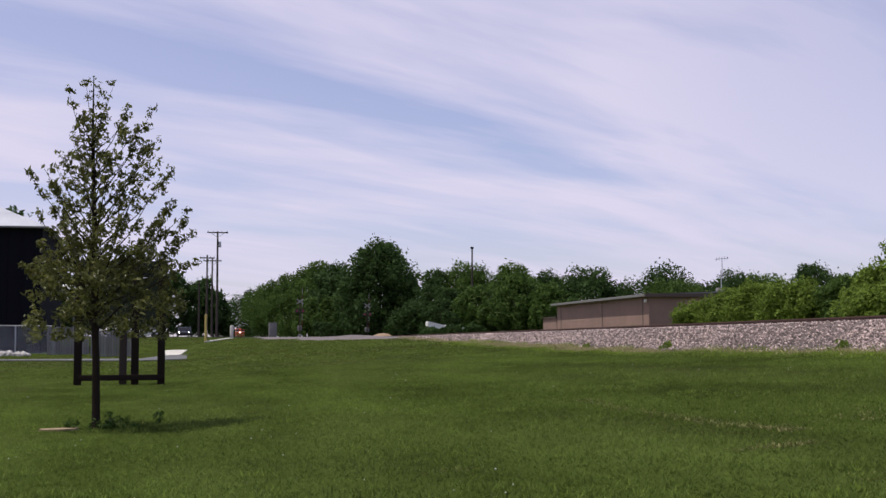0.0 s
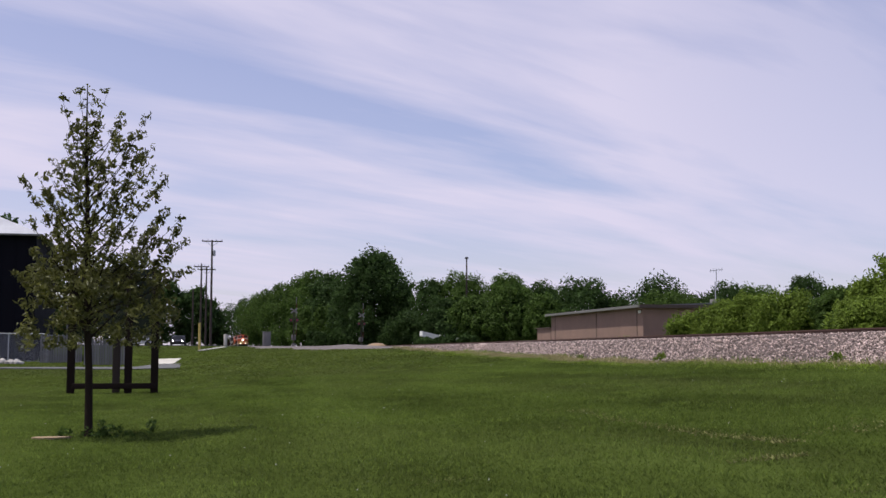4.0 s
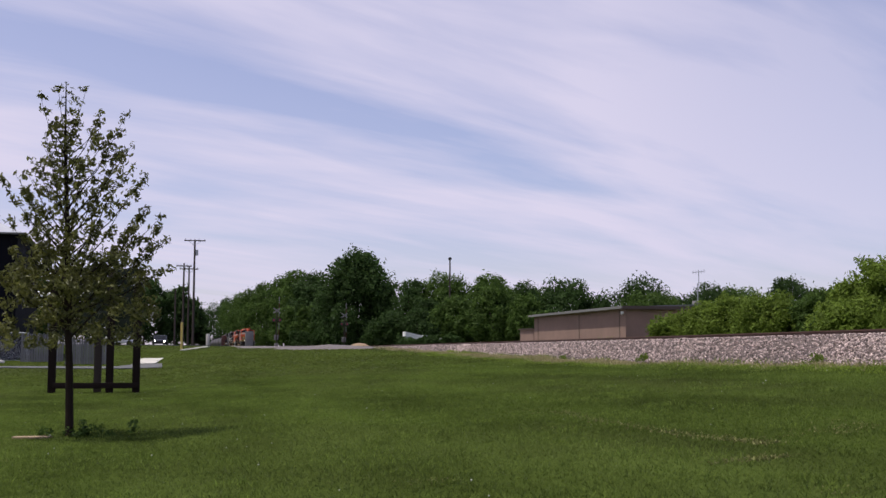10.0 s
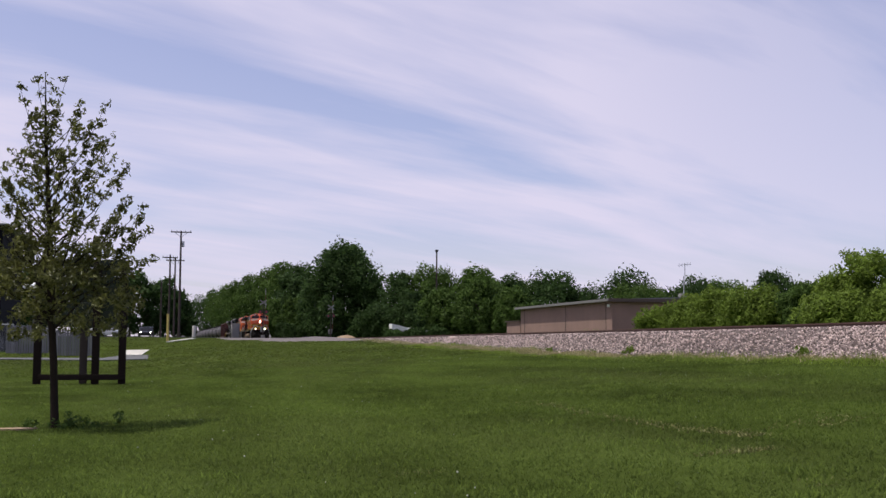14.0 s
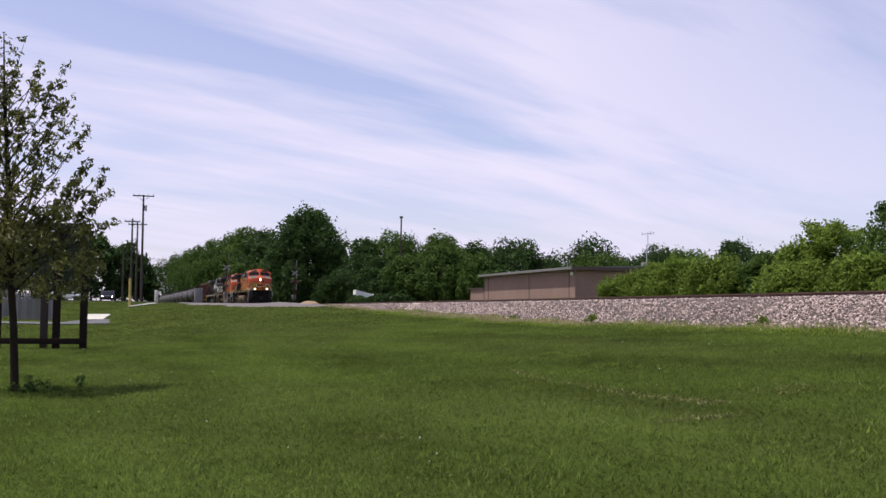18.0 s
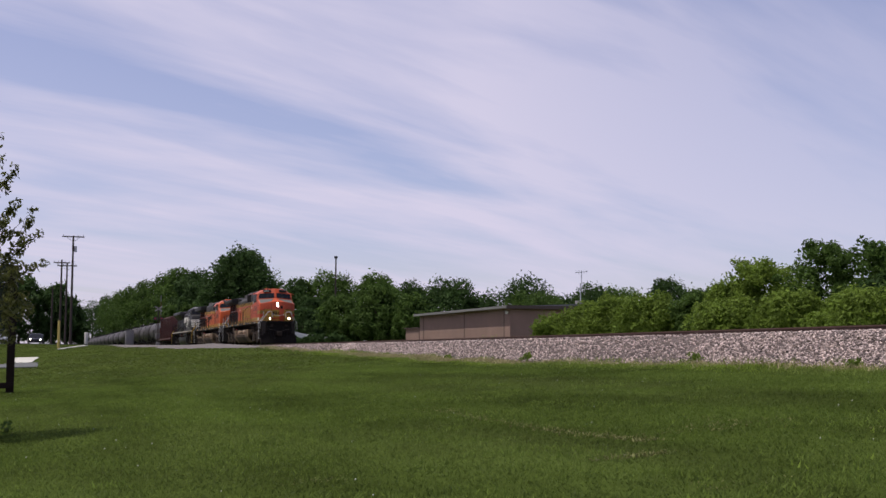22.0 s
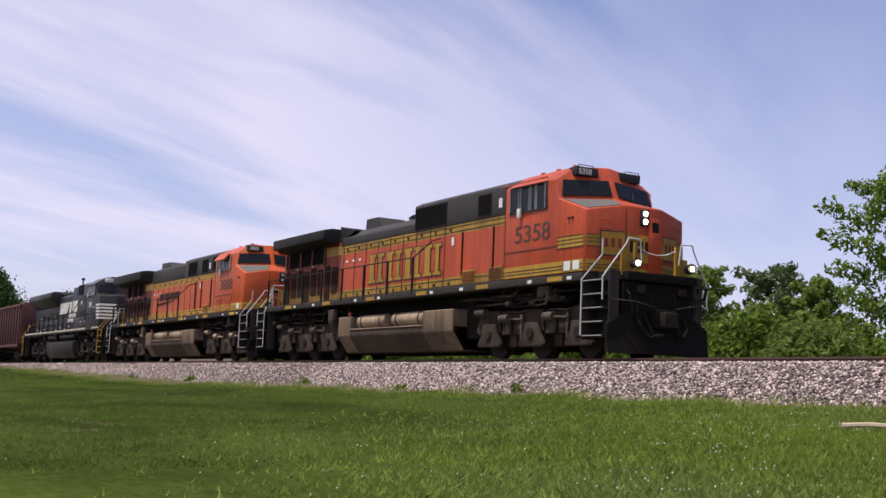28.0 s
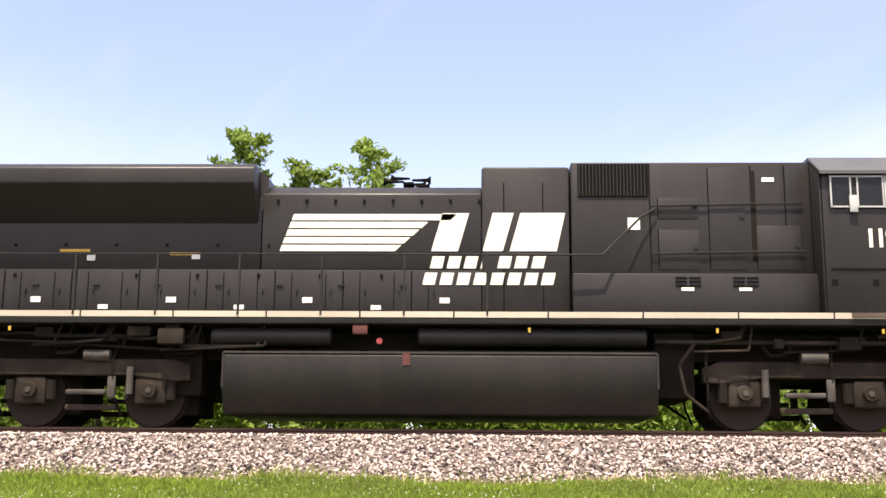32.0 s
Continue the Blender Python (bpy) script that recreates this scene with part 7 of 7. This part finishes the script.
        for q in (-19.1, -17.2, -8.2, -5.0, -2.2):
            part("drip_hook", bm_box(B(), q, q + 0.04, min(s * 1.46, s * 1.5), max(s * 1.46, s * 1.5), 1.62, 1.70), M_GOLDR, top)
        for q in (-13.46, -6.02):
            part("tank_rib", bm_box(B(), q, q + 0.04, min(s * 1.44, s * 1.458), max(s * 1.44, s * 1.458), 0.66, 1.26), K, top)
        # Paler strip stands for the light caught along the tank's top bevel.
        part("tank_edge", bm_box(B(), -13.44, -6.0, min(s * 1.40, s * 1.455), max(s * 1.40, s * 1.455), 1.25, 1.285), M_SILL, top)
        row_of_rails(top, -20.4, -8.9, 8, s, 2.98, thick=0.018)
        part("grab_rail", bm_pipe(B(), [(-8.9, s * 1.49, 2.98), (-6.9, s * 1.45, 2.98), (-6.2, s * 1.2, 3.7), (-5.9, s * 1.1, 3.9)], 0.02), M_BLACKP, top)
    # radiator
    part("radiator_body", bm_box(B(), -20.3, -12.96, -H, H, 2.802, 4.12, 0.02), K, top)
    part("radiator_wing", soften(bm_prism(B(), [(-1.48, 4.26), (-H, 3.64), (H, 3.64), (1.48, 4.26), (1.48, 4.55), (1.3, 4.66), (-1.3, 4.66), (-1.48, 4.55)], -20.4, -13.02, "x"), 0.03), K, top)
    part("wing_end", bm_prism(B(), [(-13.02, 4.62), (-12.86, 4.50), (-12.86, 3.98), (-13.02, 3.85)], -0.92, 0.92), K, top)
    for k in range(3):
        part("roof_hatch", bm_box(B(), -19.6 + k * 2.1, -18.0 + k * 2.1, -0.9, 0.9, 4.66, 4.72, 0.03), M_BLACKP, top)
    for k, (xa, xb) in enumerate(((-10.45, -10.82), (-10.3, -9.95), (-10.35, -10.7), (-10.25, -9.98), (-10.4, -10.05))):
        yk, zk = -0.25 + 0.11 * k, 4.60 + 0.06 * (k % 3)
        hb = bm_rod(B(), (xa, yk, zk), (xa + (xb - xa) * 0.8, yk, zk), 0.022, 0.035, 10)
        part("horn", bm_rod(hb, (xa + (xb - xa) * 0.8, yk, zk), (xb, yk, zk), 0.035, 0.085, 12), M_GRILLE, top)
    part("horn_bracket", bm_box(bm_rod(B(), (-10.36, 0, 4.36), (-10.36, 0, 4.58), 0.05), -10.46, -10.26, -0.32, 0.25, 4.54, 4.58), M_GRILLE, top)
    for s in (-1, 1):
        for q in range(8):
            xq = -12.7 + q * 0.52
            part("hood_latch", bm_box(B(), xq, xq + 0.05, min(s * 0.93, s * 0.96), max(s * 0.93, s * 0.96), 4.03, 4.09), M_GRILLE, top)
        for q in range(9):
            xq = -19.6 + q * 1.1
            part("hood_latch", bm_box(B(), xq, xq + 0.05, min(s * 0.95, s * 0.975), max(s * 0.95, s * 0.975), 2.66, 2.72), M_GRILLE, top)
            part("grab_handle", bm_box(B(), xq + 0.35, xq + 0.47, min(s * 0.95, s * 0.98), max(s * 0.95, s * 0.98), 2.50, 2.53), M_BLACKP, top)
        for q, za in ((-19.4, 3.10), (-16.6, 3.12), (-14.6, 3.06)):
            part("yellow_stencil", bm_box(B(), q, q + 0.55, min(s * 0.932, s * 0.938), max(s * 0.932, s * 0.938), za, za + 0.05), M_GOLDR, top)
        for q in (-8.6, -7.9):
            part("panel_seam", bm_box(B(), q - 0.01, q + 0.01, min(s * 0.958, s * 0.966), max(s * 0.958, s * 0.966), 2.0, 4.4), M_GRILLE, top)
    # cab
    pts, hw = [], C
    for x, h2, z in ((-3.14, C, 1.93), (-3.14, C, 4.42), (-3.14, 0.95, 4.78), (-0.82, C, 4.42), (-0.80, 0.95, 4.78), (-0.82, C, 3.88), (0.20, C, 1.93), (0.12, C, 3.70)):
        pts += [(x, -h2, z), (x, h2, z)]
    n0 = len(pts)
    pts += [(0.62, -0.62, 1.93), (0.62, 0.62, 1.93), (0.50, -0.62, 3.76), (0.50, 0.62, 3.76), (-0.55, -0.5, 3.94), (-0.55, 0.5, 3.94), (-0.66, -0.5, 4.76), (-0.66, 0.5, 4.76)]
    a, b, c, d, e, f, g, h = range(n0, n0 + 8)
    faces = [(0, 12, 14, 10, 6, 2), (1, 3, 7, 11, 15, 13), (2, 6, 8, 4), (3, 5, 9, 7), (4, 8, g, h, 9, 5), (0, 2, 4, 5, 3, 1), (12, a, c, 14), (13, 15, d, b), (a, b, d, c),
             (14, c, e, 10), (15, 11, f, d), (c, d, f, e), (10, e, g, 8, 6), (11, 7, 9, h, f), (e, f, h, g), (0, 1, 13, b, a, 12)]
    bm = B()
    vs = [bm.verts.new(p) for p in pts]
    for q in faces:
        bm.faces.new([vs[i] for i in q])
    bmesh.ops.recalc_face_normals(bm, faces=bm.faces[:])
    part("cab", soften(bm, 0.03, 2, 20), K, top)
    part("cab_roof", bm_prism(B(), [(-1.60, 4.40), (-0.95, 4.81), (0.95, 4.81), (1.60, 4.40), (1.60, 4.46), (0.95, 4.87), (-0.95, 4.87), (-1.60, 4.46)], -3.14, -0.85, "x"), M_GREY, top)
    for q in (-2.9, -1.8):
        part("roof_hatch", bm_box(B(), q, q + 0.7, -0.6, 0.6, 4.87, 4.94, 0.02), M_BLACKP, top)
    for s in (-1, 1):
        y = s * (C + 0.003)
        fr = part("window_frame", bm_box(B(), -2.98, -1.0, min(y, y + s * 0.02), max(y, y + s * 0.02), 3.80, 4.40, 0.008), M_BLACKP, top)
        for a2, b2 in ((-2.94, -2.60), (-2.48, -2.04), (-2.0, -1.54), (-1.40, -1.06)):
            part("pane", bm_box(B(), a2, b2, min(y + s * 0.021, y + s * 0.028), max(y + s * 0.021, y + s * 0.028), 3.85, 4.35), M_GLASS, fr)
            for e2 in (a2, b2):
                part("window_edge", bm_box(B(), e2 - 0.014, e2 + 0.014, min(y + s * 0.029, y + s * 0.042), max(y + s * 0.029, y + s * 0.042), 3.82, 4.37), M_WFRAME, fr)
        for z in (3.825, 4.365):
            part("window_edge", bm_box(B(), -2.96, -1.04, min(y + s * 0.029, y + s * 0.042), max(y + s * 0.029, y + s * 0.042), z - 0.014, z + 0.014), M_WFRAME, fr)
        part("mirror", bm_box(B(), -2.64, -2.50, s * (C + 0.05), s * (C + 0.09), 3.72, 4.02, 0.01), M_WFRAME, top)
        for i in range(5):
            z = 2.40 + i * 0.19
            x0 = -0.42 - (z - 2.4) * 0.42
            part("nose_stripe", bm_box(B(), x0, 0.162 - (z - 2.4) * 0.042, min(y - s * 0.003, y + s * 0.005), max(y - s * 0.003, y + s * 0.005), z, z + 0.11), M_CREAM, top)
            bm = B()
            xa, xb = 0.198 - (z - 1.93) * 0.0428, 0.618 - (z - 1.93) * 0.063
            off = Vector((0.9, s * 0.43, 0)).normalized() * 0.006
            q4 = [Vector((xa, s * 1.49, z)), Vector((xb, s * 0.64, z)), Vector((xb - 0.007, s * 0.64, z + 0.11)), Vector((xa - 0.005, s * 1.49, z + 0.11))]
            lo, hi = [bm.verts.new(p - off) for p in q4], [bm.verts.new(p + off) for p in q4]
            bm.faces.new(hi)
            bm.faces.new(lo[::-1])
            for k in range(4):
                bm.faces.new((lo[k], lo[(k + 1) % 4], hi[(k + 1) % 4], hi[k]))
            bmesh.ops.recalc_face_normals(bm, faces=bm.faces[:])
            part("nose_stripe", bm, M_CREAM, top)
        m = [Vector((-0.78, s * 1.42, 3.94)), Vector((-0.545, s * 0.56, 4.00)), Vector((-0.64, s * 0.56, 4.54)), Vector((-0.80, s * 1.36, 4.40))]
        nrm = (m[1] - m[0]).cross(m[3] - m[0]).normalized()
        nrm = nrm if nrm.x > 0 else -nrm
        bm = B()
        lo, hi = [bm.verts.new(p - nrm * 0.01) for p in m], [bm.verts.new(p + nrm * 0.02) for p in m]
        bm.faces.new(hi)
        for k in range(4):
            bm.faces.new((lo[k], lo[(k + 1) % 4], hi[(k + 1) % 4], hi[k]))
        bmesh.ops.recalc_face_normals(bm, faces=bm.faces[:])
        part("windscreen", bm, M_GLASS, top, "dark tinted windscreen")
        part("number_board", bm_box(B(), -0.70, -0.50, s * 0.60, s * 1.1, 4.56, 4.78, 0.02), M_PLACARD, top)
        part("side_step_plate", bm_box(B(), -2.7, -1.4, min(s * 1.51, s * 1.54), max(s * 1.51, s * 1.54), 1.90, 1.97), M_TRUCKL, top)
        part("deck_rail", bm_pipe(B(), [(1.2, s * 0.4, 1.92), (1.2, s * 0.4, 2.85), (1.2, s * 1.0, 2.85), (1.2, s * 1.0, 1.92)], 0.022), M_BLACKP, top)
    part("headlamp_box", bm_box(B(), -0.5, -0.28, -0.3, 0.3, 4.50, 4.74, 0.03), M_BLACKP, top)
    numerals("1191", 0.43, -2.38, -C - 0.006, 3.13, M_CREAM, top, squash=0.80, weight=0.045)
    part("stencil_bar", bm_box(B(), -1.42, -1.04, -C - 0.006, -C - 0.001, 3.08, 3.13), M_PLACARD, top)
    # emblem on the hood: white bars, plain blocks
    y = -H - 0.004
    for i in range(5):
        z = 3.14 + i * 0.142
        tail = -10.55 + i * 0.16 + (0.35 if i == 4 else 0)
        part("emblem_bar", bm_prism(B(), [(-12.62 + i * 0.05, z), (tail, z), (tail + 0.12, z + 0.115), (-12.58 + i * 0.05, z + 0.115)], y - 0.006, y), M_CREAM, top)
    part("emblem_block", bm_prism(B(), [(-9.90, 3.14), (-9.42, 3.14), (-9.22, 3.84), (-9.70, 3.84)], y - 0.006, y), M_CREAM, top)
    y4 = -H - 0.034
    part("emblem_block", bm_prism(B(), [(-8.98, 3.14), (-8.62, 3.14), (-8.42, 3.84), (-8.80, 3.84)], y4 - 0.006, y4), M_CREAM, top)
    part("emblem_block", bm_prism(B(), [(-8.50, 3.14), (-7.66, 3.14), (-7.50, 3.84), (-8.30, 3.84)], y4 - 0.006, y4), M_CREAM, top)
    for z, a2, n2, yy in ((2.83, -9.92, 7, y4), (2.53, -10.05, 8, y4)):
        for i in range(n2):
            xa = a2 + i * 0.30
            ya = -0.958 if z < 2.8 and xa < -9.0 else (y if xa < -9.0 else y4)
            part("lettering_block", bm_prism(B(), [(xa, z), (xa + 0.22, z), (xa + 0.27, z + 0.22), (xa + 0.05, z + 0.22)], ya - 0.006, ya), M_CREAM, top)
    # below the frame
    part("fuel_tank", soften(bm_prism(B(), [(-1.45, 1.24), (-1.45, 0.66), (-1.2, 0.22), (1.2, 0.22), (1.45, 0.66), (1.45, 1.24), (1.2, 1.34), (-1.2, 1.34)], -13.46, -5.98, "x"), 0.05, 3), M_BTANK, top)
    for s in (-1, 1):
        for a2, b2 in ((-13.7, -11.6), (-10.1, -6.15)):
            part("air_reservoir", soften(bm_rod(B(), (a2, s * 1.22, 1.56), (b2, s * 1.22, 1.56), 0.165, 0.165, 20), 0.05, 3), M_BTANK, top)
        part("fuel_filler", bm_box(B(), -11.22, -10.96, s * 1.35, s * 1.48, 1.58, 1.75, 0.02), M_REDD, top)
        part("cutoff_button", bm_rod(B(), (-10.75, s * 1.45, 1.46), (-10.75, s * 1.50, 1.46), 0.055, 0.055, 12), M_REDP, top)
        part("sight_glass", bm_box(B(), -10.35, -10.22, s * 1.44, s * 1.47, 1.05, 1.26), M_REDD, top)
        part("breaker_box", bm_box(B(), -14.6, -14.15, s * 1.3, s * 1.46, 1.40, 1.68, 0.02), M_TRUCK, top)
        part("valve_box", bm_box(B(), -1.6, -1.1, s * 1.25, s * 1.46, 1.40, 1.66, 0.02), M_TRUCK, top)
        part("traction_pipe", bm_pipe(B(), [(-6.0, s * 1.2, 1.5), (-3.0, s * 1.22, 1.48), (0.0, s * 1.2, 1.5)], 0.04), M_TRUCK, top)
        part("sand_pipe", bm_pipe(B(), [(-5.3, s * 1.2, 1.5), (-5.6, s * 1.2, 1.1), (-5.5, s * 1.2, 0.6), (-5.1, s * 1.1, 0.3)], 0.03), M_TRUCK, top)
    emd_truck(top, (-4.49, -2.36, -0.26))
    emd_truck(top, (-19.0, -16.87, -14.76))
    for a, c in ((-20.9, -20.5), (-14.6, -13.9), (-6.0, -5.3), (0.5, 1.2)):
        part("equipment_box", bm_box(B(), a, c, -1.0, 1.0, 0.55, 1.69, 0.03), M_UNDER, top)
    step_well(top, 0.50, 1.28, M_GOLDR, edge=M_GOLDR)
    step_well(top, -21.5, -20.85, M_GOLDR, d=-1, edge=M_GOLDR)
    part("rear_deck", bm_box(B(), -21.6, -20.8, -1.12, 1.12, 1.72, 1.92, 0.01), M_BLACKP, top)
    pilot(top, 1.30, 1)
    pilot(top, -21.6, -1)
    coupler(top, 1.35, 1)
    coupler(top, -21.6, -1)
    return top


def wagon_truck(top, x):
    for d in (-0.88, 0.88):
        axle_set(top, x + d, 0.45)
    for s in (-1, 1):
        out = [(x - 1.15, 0.42), (x - 1.15, 0.62), (x - 0.45, 0.80), (x + 0.45, 0.80), (x + 1.15, 0.62), (x + 1.15, 0.42), (x + 0.5, 0.25), (x - 0.5, 0.25)]
        part("side_frame", bm_prism(B(), out, min(s * 1.0, s * 1.14), max(s * 1.0, s * 1.14)), M_TRUCK, top)
    part("bolster", bm_box(B(), x - 0.2, x + 0.2, -1.1, 1.1, 0.62, 0.86, 0.02), M_TRUCK, top)


def hopper_car():
    top = thing("hopper_car", None, "oxide-red ribbed hopper car behind the locomotives", "railway car")
    L = 15.0
    part("body", soften(bm_prism(B(), [(-1.45, 1.3), (1.45, 1.3), (1.50, 4.15), (1.2, 4.42), (-1.2, 4.42), (-1.50, 4.15)], -L, 0, "x"), 0.04), M_RUSTCAR, top)
    for s in (-1, 1):
        for i in range(15):
            x = -L + 0.3 + i * (L - 0.6) / 14
            part("rib", bm_box(B(), x - 0.07, x + 0.07, min(s * 1.46, s * 1.57), max(s * 1.46, s * 1.57), 1.3, 4.15), M_RUSTCAR, top)
        part("side_sill", bm_box(B(), -L, 0, min(s * 1.46, s * 1.58), max(s * 1.46, s * 1.58), 1.12, 1.32), M_RUSTCAR, top)
        part("top_chord", bm_box(B(), -L, 0, min(s * 1.44, s * 1.58), max(s * 1.44, s * 1.58), 4.12, 4.26), M_RUSTCAR, top)
    for i in range(5):
        part("hatch", bm_box(B(), -L + 1.0 + i * 2.8, -L + 2.6 + i * 2.8, -0.5, 0.5, 4.42, 4.52, 0.03), M_RUSTCAR, top)
    for x in (-L, 0):
        d = 1 if x == 0 else -1
        part("end_sill", bm_box(B(), x, x + d * 0.7, -1.3, 1.3, 1.0, 1.25), M_RUSTCAR, top)
        part("end_ladder", bm_pipe(B(), [(x + d * 0.1, -1.3, 1.1), (x + d * 0.1, -1.3, 4.4)], 0.02), M_RUSTCAR, top)
        coupler(top, x + d * 0.7, d)
    wagon_truck(top, -2.2)
    wagon_truck(top, -L + 2.2)
    return top


def tank_car():
    top = thing("tank_car", None, "grimy black tank car with a lighter dusty barrel", "tank car", "tank cars of the train")
    L = 16.6
    bm = B()
    prof = [(0.0, 0.0), (0.05, 0.75), (0.22, 1.15), (0.5, 1.42), (0.8, 1.50), (L - 0.8, 1.50), (L - 0.5, 1.42), (L - 0.22, 1.15), (L - 0.05, 0.75), (L, 0.0)]
    seg, rings = 28, []
    for x, r in prof:
        rings.append([bm.verts.new((-x, r * math.cos(k / seg * 6.28318), 2.62 + r * math.sin(k / seg * 6.28318))) for k in range(seg)] if r else [bm.verts.new((-x, 0, 2.62))])
    for ra, rb in zip(rings[:-1], rings[1:]):
        for k in range(seg):
            if len(ra) == 1:
                bm.faces.new((ra[0], rb[(k + 1) % seg], rb[k]))
            elif len(rb) == 1:
                bm.faces.new((ra[k], ra[(k + 1) % seg], rb[0]))
            else:
                bm.faces.new((ra[k], ra[(k + 1) % seg], rb[(k + 1) % seg], rb[k]))
    bmesh.ops.recalc_face_normals(bm, faces=bm.faces[:])
    part("barrel", bm, M_TANKCAR, top)
    for x in (-3.2, -L / 2 - 1.6, -L / 2 + 1.6, -L + 3.2):
        part("weld_band", bm_rod(B(), (x - 0.03, 0, 2.62), (x + 0.03, 0, 2.62), 1.512, 1.512, 28), M_BLACKP, top)
    part("dome", soften(bm_rod(B(), (-L / 2, 0, 4.05), (-L / 2, 0, 4.42), 0.55, 0.5, 20), 0.05), M_BLACKP, top)
    part("dome_rail", bm_pipe(B(), [(-L / 2 - 1.1, -0.9, 3.9), (-L / 2 - 1.1, -0.9, 4.7), (-L / 2 + 1.1, -0.9, 4.7), (-L / 2 + 1.1, -0.9, 3.9)], 0.025), M_BLACKP, top)
    part("dome_walk", bm_box(B(), -L / 2 - 1.1, -L / 2 + 1.1, -1.0, 1.0, 3.92, 3.97), M_BLACKP, top)
    for s in (-1, 1):
        for d in (-0.22, 0.22):
            part("ladder_rail", bm_pipe(B(), [(-L / 2 + d, s * 1.45, 1.0), (-L / 2 + d, s * 1.58, 2.62), (-L / 2 + d, s * 1.05, 3.95)], 0.02), M_BLACKP, top)
        part("side_rail", bm_rod(B(), (-L + 0.6, s * 1.5, 1.95), (-0.6, s * 1.5, 1.95), 0.02, 0.02, 5), M_BLACKP, top)
    for x in (-0.4, -L + 0.4):
        d = 1 if x > -1 else -1
        part("stub_sill", bm_box(B(), x - d * 3.2, x + d * 0.9, -0.35, 0.35, 0.85, 1.25), M_BLACKP, top)
        part("end_platform", bm_box(B(), x - d * 0.4, x + d * 0.8, -1.45, 1.45, 1.12, 1.22), M_BLACKP, top)
        part("end_rail", bm_pipe(B(), [(x + d * 0.75, -1.4, 1.2), (x + d * 0.75, -1.4, 2.2), (x + d * 0.75, 1.4, 2.2), (x + d * 0.75, 1.4, 1.2)], 0.025), M_BLACKP, top)
        coupler(top, x + d * 0.9, d)
    for x in (-2.3, -L + 2.3):
        part("saddle", bm_box(B(), x - 0.35, x + 0.35, -1.3, 1.3, 1.1, 1.55), M_BLACKP, top)
        wagon_truck(top, x)
    return top


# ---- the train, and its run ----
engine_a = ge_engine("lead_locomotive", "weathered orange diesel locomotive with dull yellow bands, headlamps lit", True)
engine_b = ge_engine("orange_locomotive", "bright orange and black diesel locomotive with golden yellow bands", False)
engine_c = black_engine()
hopper = hopper_car()
first = tank_car()
tanks = [first] + [copy_thing(first, Matrix()) for _ in range(23)]


def motions():
    train = [(engine_a, 0.12), (engine_b, 22.62), (engine_c, 45.56), (hopper, 68.6)] + [(c, 85.3 + 18.6 * i) for i, c in enumerate(tanks)]
    for vehicle, behind in train:
        walk(vehicle, [(t, pose(TRACK_X, behind - s, RAIL_Z, 0, 0, -90)) for t, s in RUN])
    # the wind leans the young tree over, more and more
    at = staked_tree.matrix_basis.translation.copy()
    walk(staked_tree, [(t, pose(*at, 0, -lean, 0)) for t, lean in ((0.0, 1.3), (3.0, 1.5), (6.0, 1.7), (9.0, 1.95), (12.0, 2.8), (16.0, 3.3), (20.0, 3.4), (32.0, 3.4))])


motions()
